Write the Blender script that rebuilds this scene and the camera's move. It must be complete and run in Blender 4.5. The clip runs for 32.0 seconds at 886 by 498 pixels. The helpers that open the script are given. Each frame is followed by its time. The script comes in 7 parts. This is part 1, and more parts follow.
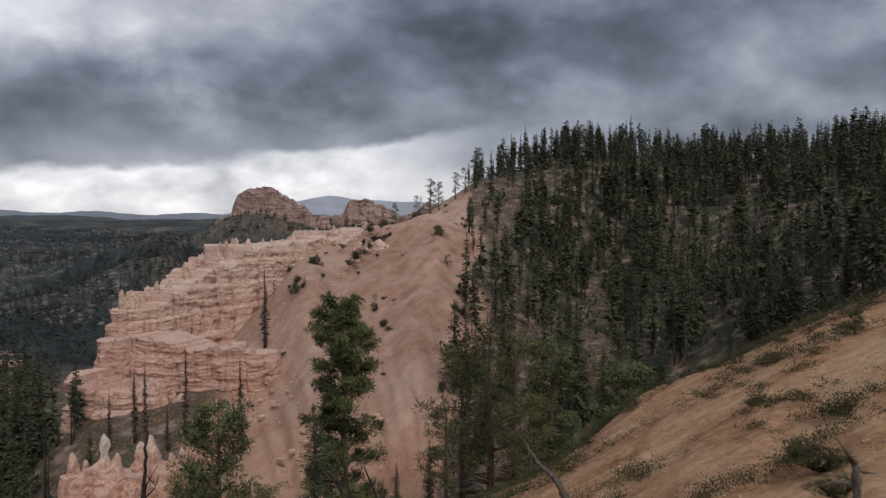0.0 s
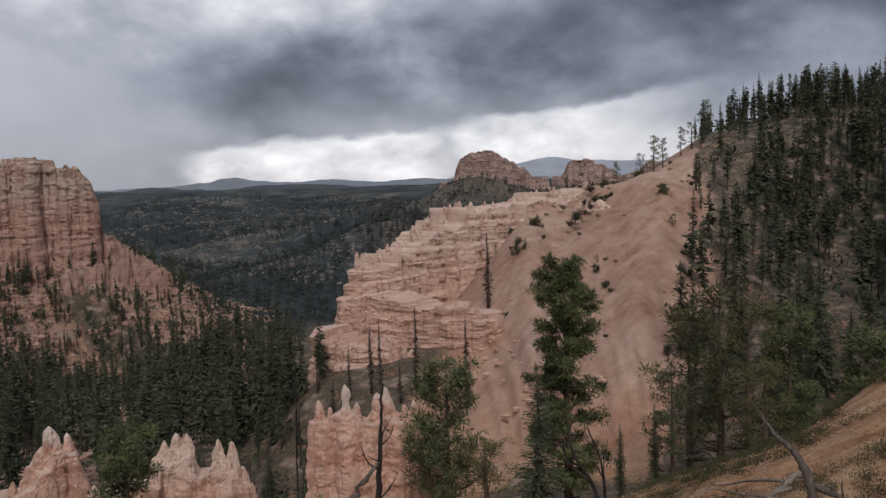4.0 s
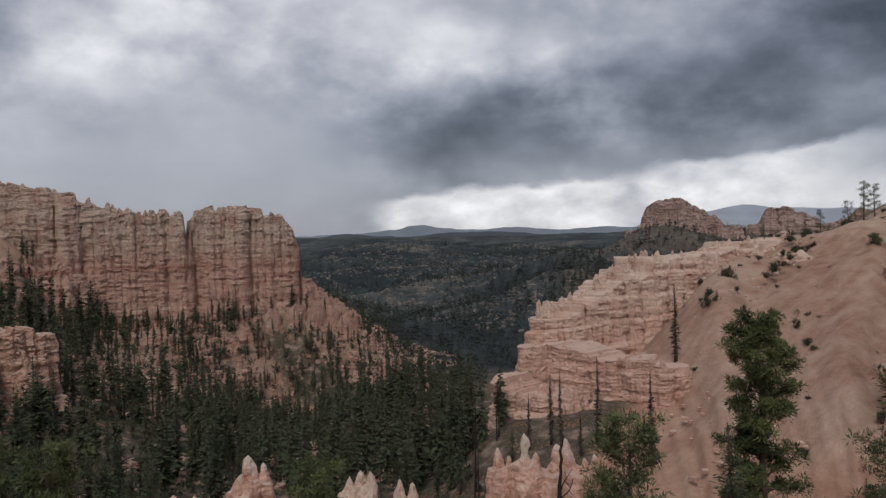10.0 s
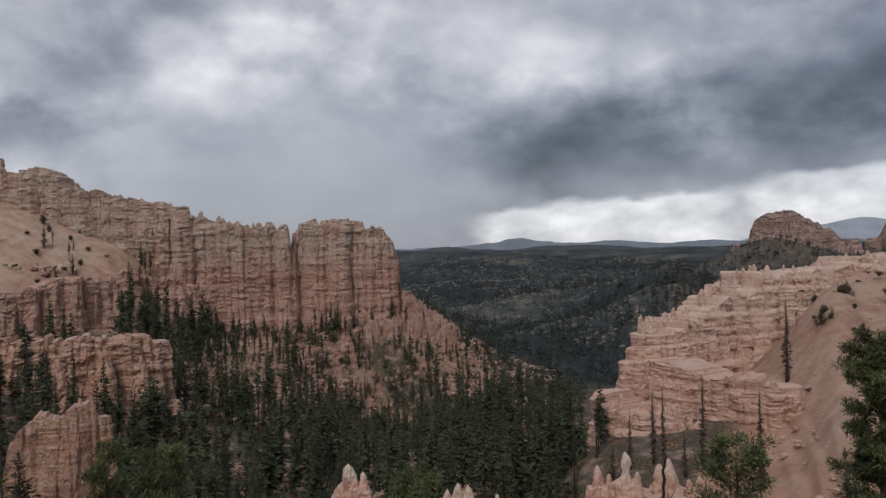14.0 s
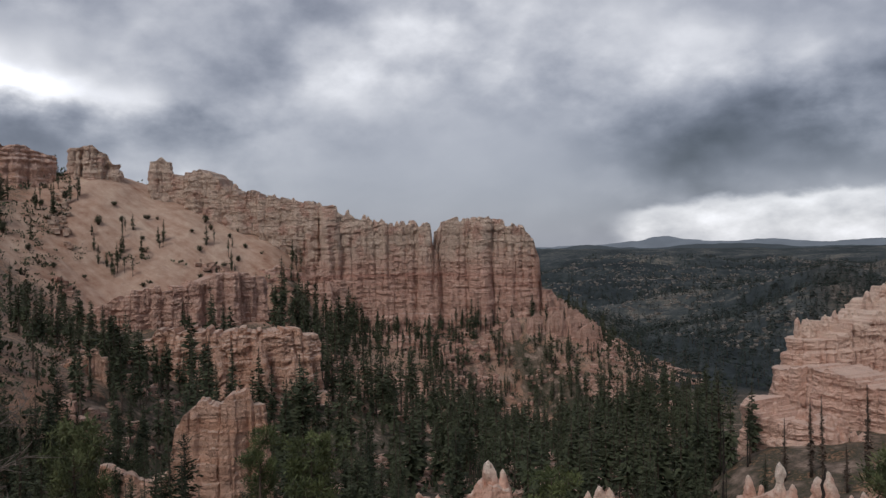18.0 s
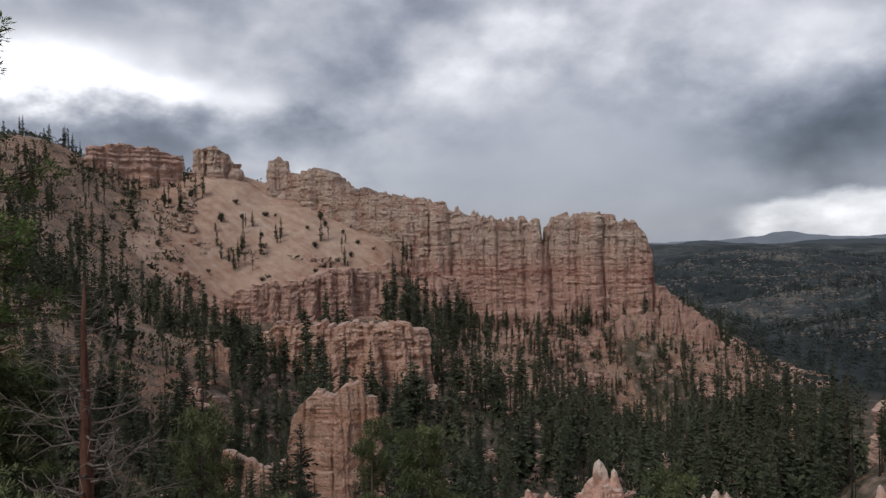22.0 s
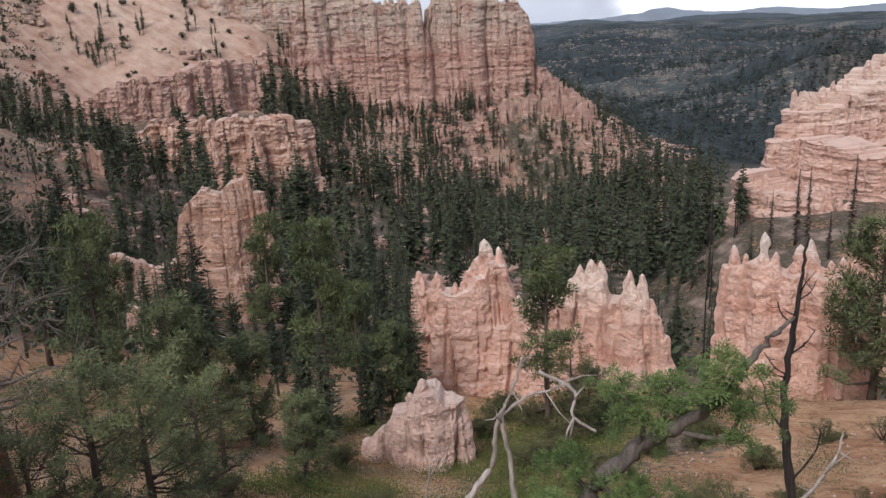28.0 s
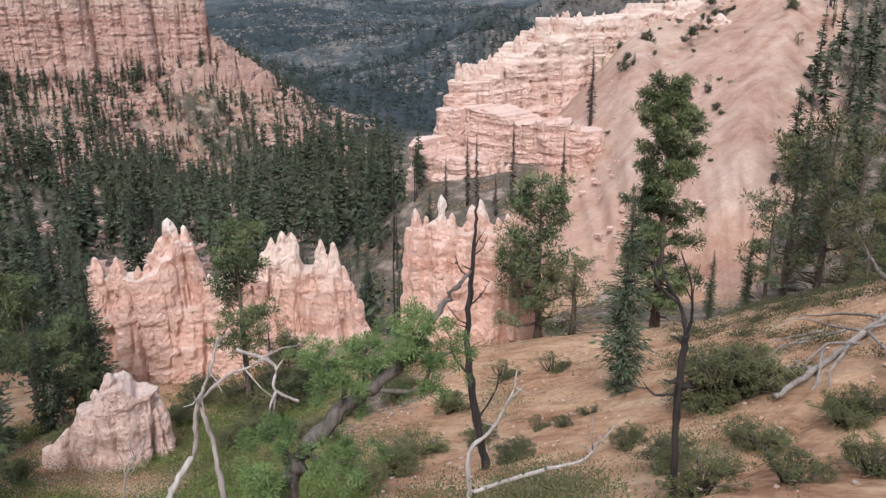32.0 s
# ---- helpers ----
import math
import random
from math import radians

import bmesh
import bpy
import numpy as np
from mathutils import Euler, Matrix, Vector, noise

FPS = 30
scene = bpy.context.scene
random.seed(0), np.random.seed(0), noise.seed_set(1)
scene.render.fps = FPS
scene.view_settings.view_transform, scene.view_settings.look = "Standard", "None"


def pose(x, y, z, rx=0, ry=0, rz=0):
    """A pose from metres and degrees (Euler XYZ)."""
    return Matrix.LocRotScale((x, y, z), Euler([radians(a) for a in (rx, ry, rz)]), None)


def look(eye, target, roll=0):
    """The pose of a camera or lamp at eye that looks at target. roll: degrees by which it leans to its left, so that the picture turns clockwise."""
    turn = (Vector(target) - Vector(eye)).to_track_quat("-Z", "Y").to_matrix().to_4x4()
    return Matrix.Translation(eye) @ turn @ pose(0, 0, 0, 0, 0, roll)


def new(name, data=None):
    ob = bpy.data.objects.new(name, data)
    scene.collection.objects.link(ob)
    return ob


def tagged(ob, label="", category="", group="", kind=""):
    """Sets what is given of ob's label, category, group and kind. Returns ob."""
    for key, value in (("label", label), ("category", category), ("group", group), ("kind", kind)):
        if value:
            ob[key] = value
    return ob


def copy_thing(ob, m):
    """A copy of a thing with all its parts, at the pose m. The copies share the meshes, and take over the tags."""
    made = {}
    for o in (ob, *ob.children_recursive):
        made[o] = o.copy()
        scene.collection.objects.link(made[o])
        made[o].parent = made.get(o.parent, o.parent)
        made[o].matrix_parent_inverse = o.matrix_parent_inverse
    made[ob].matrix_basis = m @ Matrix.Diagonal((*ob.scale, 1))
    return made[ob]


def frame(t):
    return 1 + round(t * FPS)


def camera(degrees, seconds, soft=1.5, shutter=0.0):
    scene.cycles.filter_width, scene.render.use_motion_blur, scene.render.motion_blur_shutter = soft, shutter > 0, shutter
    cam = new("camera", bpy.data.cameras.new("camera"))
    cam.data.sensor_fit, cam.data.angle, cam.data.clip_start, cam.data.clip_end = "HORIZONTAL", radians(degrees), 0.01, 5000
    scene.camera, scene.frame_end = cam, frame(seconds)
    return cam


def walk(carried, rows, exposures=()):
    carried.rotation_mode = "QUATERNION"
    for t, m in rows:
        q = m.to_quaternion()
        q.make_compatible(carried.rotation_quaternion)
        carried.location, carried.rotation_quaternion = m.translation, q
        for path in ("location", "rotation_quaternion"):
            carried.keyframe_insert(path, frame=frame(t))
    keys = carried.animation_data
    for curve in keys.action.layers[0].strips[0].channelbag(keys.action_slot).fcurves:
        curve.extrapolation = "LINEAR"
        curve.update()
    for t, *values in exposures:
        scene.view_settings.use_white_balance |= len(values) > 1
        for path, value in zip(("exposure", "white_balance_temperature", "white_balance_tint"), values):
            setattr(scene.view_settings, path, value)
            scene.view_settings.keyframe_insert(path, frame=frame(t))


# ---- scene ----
# The lookout: the eye is the origin, z = 0 is eye level; bearings run clockwise from the first view.
cam = camera(58.06, 32.0, soft=1.4)
TILT = -2.2
# seconds, yaw, pitch, roll
ROWS = [
    (0.0, 0.0, 0.0, -0.0), (0.5, 2.58, -0.42, 0.21), (1.0, 6.01, -1.58, 0.45), (1.5, 7.67, -2.08, 0.64),
    (2.0, 8.89, -2.23, 0.82), (2.5, 10.73, -2.26, 0.91), (3.0, 12.5, -2.31, 0.92), (3.5, 14.24, -2.48, 0.99),
    (5.5, 20.03, -2.8, 1.1), (6.0, 21.94, -2.83, 0.82), (6.5, 23.12, -2.8, 0.67), (7.0, 24.24, -2.67, 0.47),
    (7.5, 25.72, -1.8, 0.23), (8.0, 26.06, -0.31, -0.06), (8.5, 26.26, -0.2, 0.08), (9.0, 26.5, 0.4, 0.21),
    (9.5, 27.04, 0.73, 0.36), (10.0, 28.74, 0.95, 0.29), (10.5, 29.26, 1.16, 0.25), (11.0, 29.55, 1.39, 0.21),
    (11.5, 30.94, 1.53, 0.12), (12.0, 31.96, 1.65, 0.02), (12.5, 32.55, 1.67, 0.01), (13.0, 32.88, 1.71, -0.01),
    (13.5, 34.84, 1.8, -0.12), (14.0, 35.8, 1.89, -0.15), (14.5, 36.35, 1.87, -0.44), (16.5, 41.64, 1.73, -0.54),
    (17.0, 44.51, 1.65, -0.67), (17.5, 45.56, 1.63, -0.65), (18.0, 45.84, 1.67, -0.64), (18.5, 46.81, 1.73, -0.63),
    (19.0, 47.08, 1.74, -0.62), (19.5, 48.32, 1.71, -0.73), (20.0, 50.97, 1.65, -0.69), (20.5, 51.64, 1.67, -0.81),
    (21.0, 52.49, 1.61, -0.89), (21.5, 52.84, 1.45, -0.84), (22.0, 53.66, 1.26, -0.84), (22.5, 55.45, 0.15, -0.76),
    (23.0, 57.0, -0.81, -0.85), (23.5, 56.89, -2.25, -0.86), (24.0, 56.74, -3.85, -0.88), (24.5, 56.51, -5.02, -0.93),
    (26.5, 53.61, -9.94, 0.13), (27.0, 50.85, -10.97, 0.32), (27.5, 47.8, -13.09, 0.55), (28.0, 45.29, -13.8, 0.99),
    (28.5, 41.41, -14.85, 1.52), (29.0, 36.25, -15.45, 0.74), (29.5, 33.31, -15.58, 0.36), (30.0, 31.16, -15.73, 0.31),
    (30.5, 29.38, -15.85, 0.02), (31.0, 27.18, -15.85, -0.24), (31.5, 25.49, -15.92, -0.36), (32.0, 23.02, -15.91, -0.59),
]
EXPOSURES = [(0.0, 0.1, 6500, 12.5), (7.0, 0.03, 6450, 12.5), (11.0, -0.06, 6430, 11.2), (20.0, -0.02, 6350, 11), (22.0, 0.05, 6350, 11), (23.0, 0.12, 6300, 11.5), (24.0, 0.27, 6250, 12), (26.5, 0.52, 6150, 12.5), (28.0, 0.93, 6100, 12.5), (29.0, 1.26, 5930, 10), (30.0, 1.42, 5830, 9), (32.0, 1.45, 5830, 9)]
walk(cam, [(t, pose(0, 0, 0, TILT, 0, 0) @ pose(0, 0, 0, 90 + pitch, roll, yaw)) for t, yaw, pitch, roll in ROWS], EXPOSURES)

# ---------------------------------------------------------------- node helpers
class Nodes:
    """Small shorthand for building a node tree."""

    def __init__(self, tree):
        self.tree = tree
        tree.nodes.clear()

    def add(self, kind, **sets):
        node = self.tree.nodes.new(kind)
        for key, value in sets.items():
            if key == "operation":
                node.operation = value
            elif key == "blend_type":
                node.blend_type = value
            elif key == "data_type":
                node.data_type = value
            elif key == "attribute_name":
                node.attribute_name = value
            elif key == "feature":
                node.feature = value
        return node

    def put(self, value, socket):
        if isinstance(value, bpy.types.NodeSocket):
            self.tree.links.new(value, socket)
        else:
            socket.default_value = value

    def math(self, op, a, b=0.0, c=0.0):
        node = self.add("ShaderNodeMath", operation=op)
        for value, socket in zip((a, b, c), node.inputs):
            self.put(value, socket)
        return node.outputs[0]

    def mix(self, fac, a, b, blend="MIX"):
        node = self.add("ShaderNodeMix", data_type="RGBA", blend_type=blend)
        self.put(fac, node.inputs[0])
        for value, socket in ((a, node.inputs[6]), (b, node.inputs[7])):
            self.put((*value, 1) if isinstance(value, tuple) and len(value) == 3 else value, socket)
        return node.outputs[2]

    def noise(self, vector, scale, detail=4.0, rough=0.55, distort=0.0):
        node = self.add("ShaderNodeTexNoise")
        self.put(vector, node.inputs["Vector"])
        for key, value in (("Scale", scale), ("Detail", detail), ("Roughness", rough), ("Distortion", distort)):
            node.inputs[key].default_value = value
        return node.outputs["Fac"]

    def ramp(self, fac, stops):
        node = self.add("ShaderNodeValToRGB")
        self.put(fac, node.inputs[0])
        els = node.color_ramp.elements
        while len(els) < len(stops):
            els.new(0.5)
        for el, (at, colour) in zip(els, stops):
            el.position, el.color = at, (*colour, 1)
        return node.outputs[0]

    def step(self, value, lo, hi, smooth=True):
        node = self.add("ShaderNodeMapRange")
        node.interpolation_type = "SMOOTHSTEP" if smooth else "LINEAR"
        self.put(value, node.inputs[0])
        for i, v in enumerate((lo, hi, 0.0, 1.0)):
            self.put(v, node.inputs[i + 1])
        return node.outputs[0]

    def scaled(self, vector, sx, sy, sz):
        node = self.add("ShaderNodeMapping")
        self.put(vector, node.inputs[0])
        node.inputs["Scale"].default_value = (sx, sy, sz)
        return node.outputs[0]


# ---------------------------------------------------------------- sky and sun
def storm_sky():
    world = bpy.data.worlds.new("storm_sky")
    scene.world = world
    world.use_nodes = True
    n = Nodes(world.node_tree)
    way = n.add("ShaderNodeTexCoord").outputs["Generated"]
    xyz = n.add("ShaderNodeSeparateXYZ")
    n.put(way, xyz.inputs[0])
    bearing = n.math("MULTIPLY", n.math("ARCTAN2", xyz.outputs[0], xyz.outputs[1]), 57.2958)
    height = n.math("MULTIPLY", n.math("ARCSINE", xyz.outputs[2]), 57.2958)
    # clouds lie on a plane overhead, so they flatten towards the horizon
    lift = n.math("ADD", n.math("MAXIMUM", xyz.outputs[2], 0.0), 0.52)
    plane = n.add("ShaderNodeCombineXYZ")
    n.put(n.math("DIVIDE", xyz.outputs[0], lift), plane.inputs[0])
    n.put(n.math("DIVIDE", xyz.outputs[1], lift), plane.inputs[1])
    plane.inputs[2].default_value = 0.37
    big = n.noise(plane.outputs[0], 2.2, 3.0, 0.5, 0.3)
    fine = n.noise(plane.outputs[0], 5.2, 9.0, 0.54, 0.0)
    round_ = n.noise(n.scaled(way, 1.0, 1.0, 1.7), 6.0, 9.0, 0.55, 0.0)
    # billows: rounded heads along the clouds
    bent = n.add("ShaderNodeMix", data_type="VECTOR")
    bent.inputs[0].default_value = 0.16
    wisp = n.add("ShaderNodeTexNoise")
    n.put(way, wisp.inputs["Vector"])
    wisp.inputs["Scale"].default_value, wisp.inputs["Detail"].default_value = 6.0, 6.0
    n.put(n.scaled(way, 1.0, 1.0, 1.9), bent.inputs[4])
    n.put(wisp.outputs["Color"], bent.inputs[5])
    heads = n.add("ShaderNodeTexVoronoi", feature="SMOOTH_F1")
    n.put(bent.outputs[1], heads.inputs["Vector"])
    heads.inputs["Scale"].default_value, heads.inputs["Detail"].default_value = 7.0, 2.0
    billow = n.math("SUBTRACT", 0.63, heads.outputs["Distance"])
    # ragged edges: bearings and heights wander with the noise
    wander = n.math("SUBTRACT", fine, 0.5)
    wander2 = n.math("SUBTRACT", round_, 0.5)
    b = n.math("ADD", bearing, n.math("ADD", n.math("MULTIPLY", wander, 10.0), n.math("MULTIPLY", wander2, 8.0)))
    h = n.math("ADD", height, n.math("ADD", n.math("MULTIPLY", wander2, 5.0), n.math("MULTIPLY", wander, 3.0)))

    def mass(at, wide, up, tall, amount, bb=b, hh=h):
        x = n.math("DIVIDE", n.math("SUBTRACT", bb, at), wide)
        y = n.math("DIVIDE", n.math("SUBTRACT", hh, up), tall)
        r = n.math("ADD", n.math("MULTIPLY", x, x), n.math("MULTIPLY", y, y))
        return n.math("MULTIPLY", n.math("EXPONENT", n.math("MULTIPLY", r, -1.0)), amount)

    # lightness as the eye sees it, 0 to 1
    tone = n.math("ADD", 0.63, n.math("MULTIPLY", n.math("SUBTRACT", big, 0.5), 0.30))
    tone = n.math("ADD", tone, n.math("MULTIPLY", wander, 0.32))
    tone = n.math("ADD", tone, n.math("MULTIPLY", wander2, 0.58))
    tone = n.math("ADD", tone, n.math("MULTIPLY", billow, 0.30))
    for cloud in CLOUDS:
        tone = n.math("ADD", tone, mass(*cloud))
    # rain veil: a smooth curtain without cloud detail
    veil = n.math("MULTIPLY", n.step(mass(-46, 17, 2, 11, 1.0, n.math("ADD", bearing, n.math("MULTIPLY", wander2, 14.0)), height), 0.30, 0.85), 0.85)
    grey = n.math("ADD", 0.60, n.math("MULTIPLY", height, 0.011))
    tone = n.math("ADD", n.math("MULTIPLY", tone, n.math("SUBTRACT", 1.0, veil)), n.math("MULTIPLY", veil, grey))
    # bright slit under the cloud base, with shafts of rain across it
    edge = n.math("ADD", n.math("MULTIPLY", bearing, 0.09), 5.6)
    slit = n.math("MULTIPLY", n.step(n.math("SUBTRACT", h, edge), 0.45, -0.45), n.math("MULTIPLY", n.step(n.math("ADD", bearing, n.math("MULTIPLY", wander2, 3.0)), -34.5, -31.0), n.step(b, 4.0, -6.0)))
    streak = n.add("ShaderNodeCombineXYZ")
    n.put(n.math("ADD", bearing, n.math("MULTIPLY", height, 0.25)), streak.inputs[0])
    n.put(n.math("MULTIPLY", height, 0.09), streak.inputs[1])
    rain = n.step(n.noise(streak.outputs[0], 0.16, 2, 0.5), 0.36, 0.74)
    rain = n.math("MULTIPLY", rain, n.math("ADD", 0.06, mass(-13, 4.5, 3, 9, 0.9, bearing, height)))
    glow = n.math("ADD", 0.86, n.math("ADD", n.math("MULTIPLY", wander2, 1.0), n.math("MULTIPLY", wander, 0.6)))
    glow = n.math("SUBTRACT", glow, n.math("MULTIPLY", rain, 0.30))
    tone = n.math("ADD", n.math("MULTIPLY", tone, n.math("SUBTRACT", 1.0, slit)), n.math("MULTIPLY", slit, glow))
    tone = n.math("MINIMUM", n.math("MAXIMUM", tone, 0.22), 1.02)
    light = n.math("POWER", tone, 2.2)
    colour = n.mix(n.step(tone, 0.35, 0.9), (0.89, 0.97, 1.20), (0.995, 1.0, 1.03))
    colour = n.mix(1.0, colour, light, "MULTIPLY")
    clear = n.add("ShaderNodeTexSky")
    clear.sky_type, clear.sun_disc = "NISHITA", False
    clear.sun_elevation, clear.sun_rotation = radians(SUN_UP), radians(SUN_AT)
    sky = n.mix(1.0, colour, n.mix(1.0, clear.outputs[0], (0.01, 0.01, 0.01), "MULTIPLY"), "ADD")
    back = n.add("ShaderNodeBackground")
    n.put(sky, back.inputs[0])
    back.inputs[1].default_value = SKY
    n.put(back.outputs[0], n.add("ShaderNodeOutputWorld").inputs[0])


SUN_UP, SUN_AT, SKY = 48.0, 165.0, 1.0
# cloud masses: bearing, width, height, depth (degrees), lightness added
CLOUDS = [(-13, 17, 6.6, 2.3, -0.20), (-23, 7, 8.5, 3, -0.15), (2, 15, 12.8, 3.2, -0.17), (16, 10, 14.5, 4, -0.12), (-6, 9, 10.2, 2.4, -0.10), (-34, 5, 6, 3, -0.10),
          (-22, 8, 12.6, 2.0, 0.10), (-47, 10, 16, 6, 0.15), (-36, 9, 16.0, 5, 0.19), (-76, 9, 10.5, 1.1, 0.36), (-84, 11, 12.0, 2.2, 0.50), (-72, 14, 7.9, 1.5, -0.10),
          (-62, 10, 13.5, 2.5, 0.08), (22, 14, 6, 4, -0.05), (24, 13, 14, 6, -0.08), (4, 7, 8.6, 2.0, -0.08)]
storm_sky()
sun = new("sun", bpy.data.lights.new("sun", "SUN"))
sun.data.energy, sun.data.angle, sun.data.color = 1.5, radians(22), (1.0, 0.96, 0.9)
sun.matrix_world = look((300 * math.sin(radians(SUN_AT)), 300 * math.cos(radians(SUN_AT)), 300 * math.tan(radians(SUN_UP))), (0, 0, 0))

# ---------------------------------------------------------------- materials
def material(name):
    mat = bpy.data.materials.new(name)
    mat.use_nodes = True
    n = Nodes(mat.node_tree)
    bsdf = n.add("ShaderNodeBsdfPrincipled")
    n.put(bsdf.outputs[0], n.add("ShaderNodeOutputMaterial").inputs[0])
    bsdf.inputs["Specular IOR Level"].default_value = 0.25
    return mat, n, bsdf


def bumped(n, bsdf, height, strength, distance):
    bump = n.add("ShaderNodeBump")
    n.put(height, bump.inputs["Height"])
    bump.inputs["Strength"].default_value, bump.inputs["Distance"].default_value = strength, distance
    n.put(bump.outputs[0], bsdf.inputs["Normal"])


def lines_at(n, pos, grain):
    """Thin dark partings between the beds."""
    return n.noise(n.scaled(pos, 0.10, 0.10, 1.0), 1.15 * grain, 4, 0.6)


def rock(name, bands, cap, bed, cap_from=1e6, cap_to=2e6, grain=1.0, seams=0.35, stains=0.6, crust=0.5, chalk=(0.80, 0.72, 0.64), relief=0.7, beds=1.6, cracks=0.35):
    """Banded limestone. bands: colours from the bottom up, repeated every `bed` metres; cap: the pale top bed, between two heights."""
    mat, n, bsdf = material(name)
    shape = n.add("ShaderNodeNewGeometry")
    pos = shape.outputs["Position"]
    xyz = n.add("ShaderNodeSeparateXYZ")
    n.put(pos, xyz.inputs[0])
    facing = n.add("ShaderNodeSeparateXYZ")
    n.put(shape.outputs["True Normal"], facing.inputs[0])
    wide = n.noise(pos, 0.035 * grain, 3)
    mid = n.noise(pos, 0.25 * grain, 5, 0.6)
    fine = n.noise(pos, 2.2 * grain, 6, 0.65)
    z = n.math("ADD", xyz.outputs[2], n.math("MULTIPLY", wide, bed * 0.5))
    layers = n.noise(n.scaled(pos, 0.03 * grain, 0.03 * grain, 1.0), 4.2 / bed, 6, 0.62)
    col = n.ramp(layers, tuple((0.28 + 0.44 * i / (len(bands) - 1), c) for i, c in enumerate(bands)))
    stain = n.noise(n.scaled(pos, 1.0, 1.0, 0.10), 0.8 * grain, 5, 0.6)
    col = n.mix(n.math("MULTIPLY", n.step(stain, 0.52, 0.75), stains), col, bands[0])
    top = n.step(n.math("ADD", xyz.outputs[2], n.math("MULTIPLY", n.math("SUBTRACT", mid, 0.5), 4.0 / grain)), cap_from, cap_to)
    col = n.mix(n.math("MULTIPLY", top, n.step(mid, 0.30, 0.55)), col, cap)
    col = n.mix(0.6, col, n.ramp(n.math("ADD", n.math("MULTIPLY", fine, 0.5), n.math("MULTIPLY", mid, 0.5)),
                                 ((0.32, (0.55, 0.53, 0.52)), (0.48, (1.0, 1.0, 1.0)), (0.7, (1.25, 1.25, 1.25)))), "MULTIPLY")
    # a chalky crust weathers on ledges and tops
    chalky = n.step(n.math("ADD", facing.outputs[2], n.math("MULTIPLY", n.math("SUBTRACT", mid, 0.5), 0.9)), 0.40, 0.85)
    col = n.mix(n.math("MULTIPLY", chalky, crust), col, chalk)
    seam = n.step(lines_at(n, pos, grain), 0.40, 0.47)
    col = n.mix(n.math("MULTIPLY", n.math("SUBTRACT", 1.0, seam), seams), col, n.mix(0.7, col, bands[0], "MULTIPLY"))
    vein = n.math("ABSOLUTE", n.math("SUBTRACT", n.noise(n.scaled(pos, 1.0, 1.0, 0.45), 0.55 * grain, 4, 0.6), 0.5))
    vein = n.step(vein, 0.0, 0.022)
    col = n.mix(n.math("MULTIPLY", n.math("SUBTRACT", 1.0, vein), cracks), col, n.mix(1.0, col, (0.35, 0.30, 0.28), "MULTIPLY"))
    n.put(col, bsdf.inputs["Base Color"])
    bsdf.inputs["Roughness"].default_value = 0.92
    lines = n.noise(n.scaled(pos, 0.12 * grain, 0.12 * grain, 1.0), 2.6 * grain, 5, 0.7)
    bumped(n, bsdf, n.math("ADD", n.math("MULTIPLY", lines, beds), n.math("ADD", n.math("ADD", n.math("MULTIPLY", fine, 1.3), n.math("MULTIPLY", vein, cracks)), n.math("MULTIPLY", mid, 0.4))), 1.0, relief / grain)
    return mat


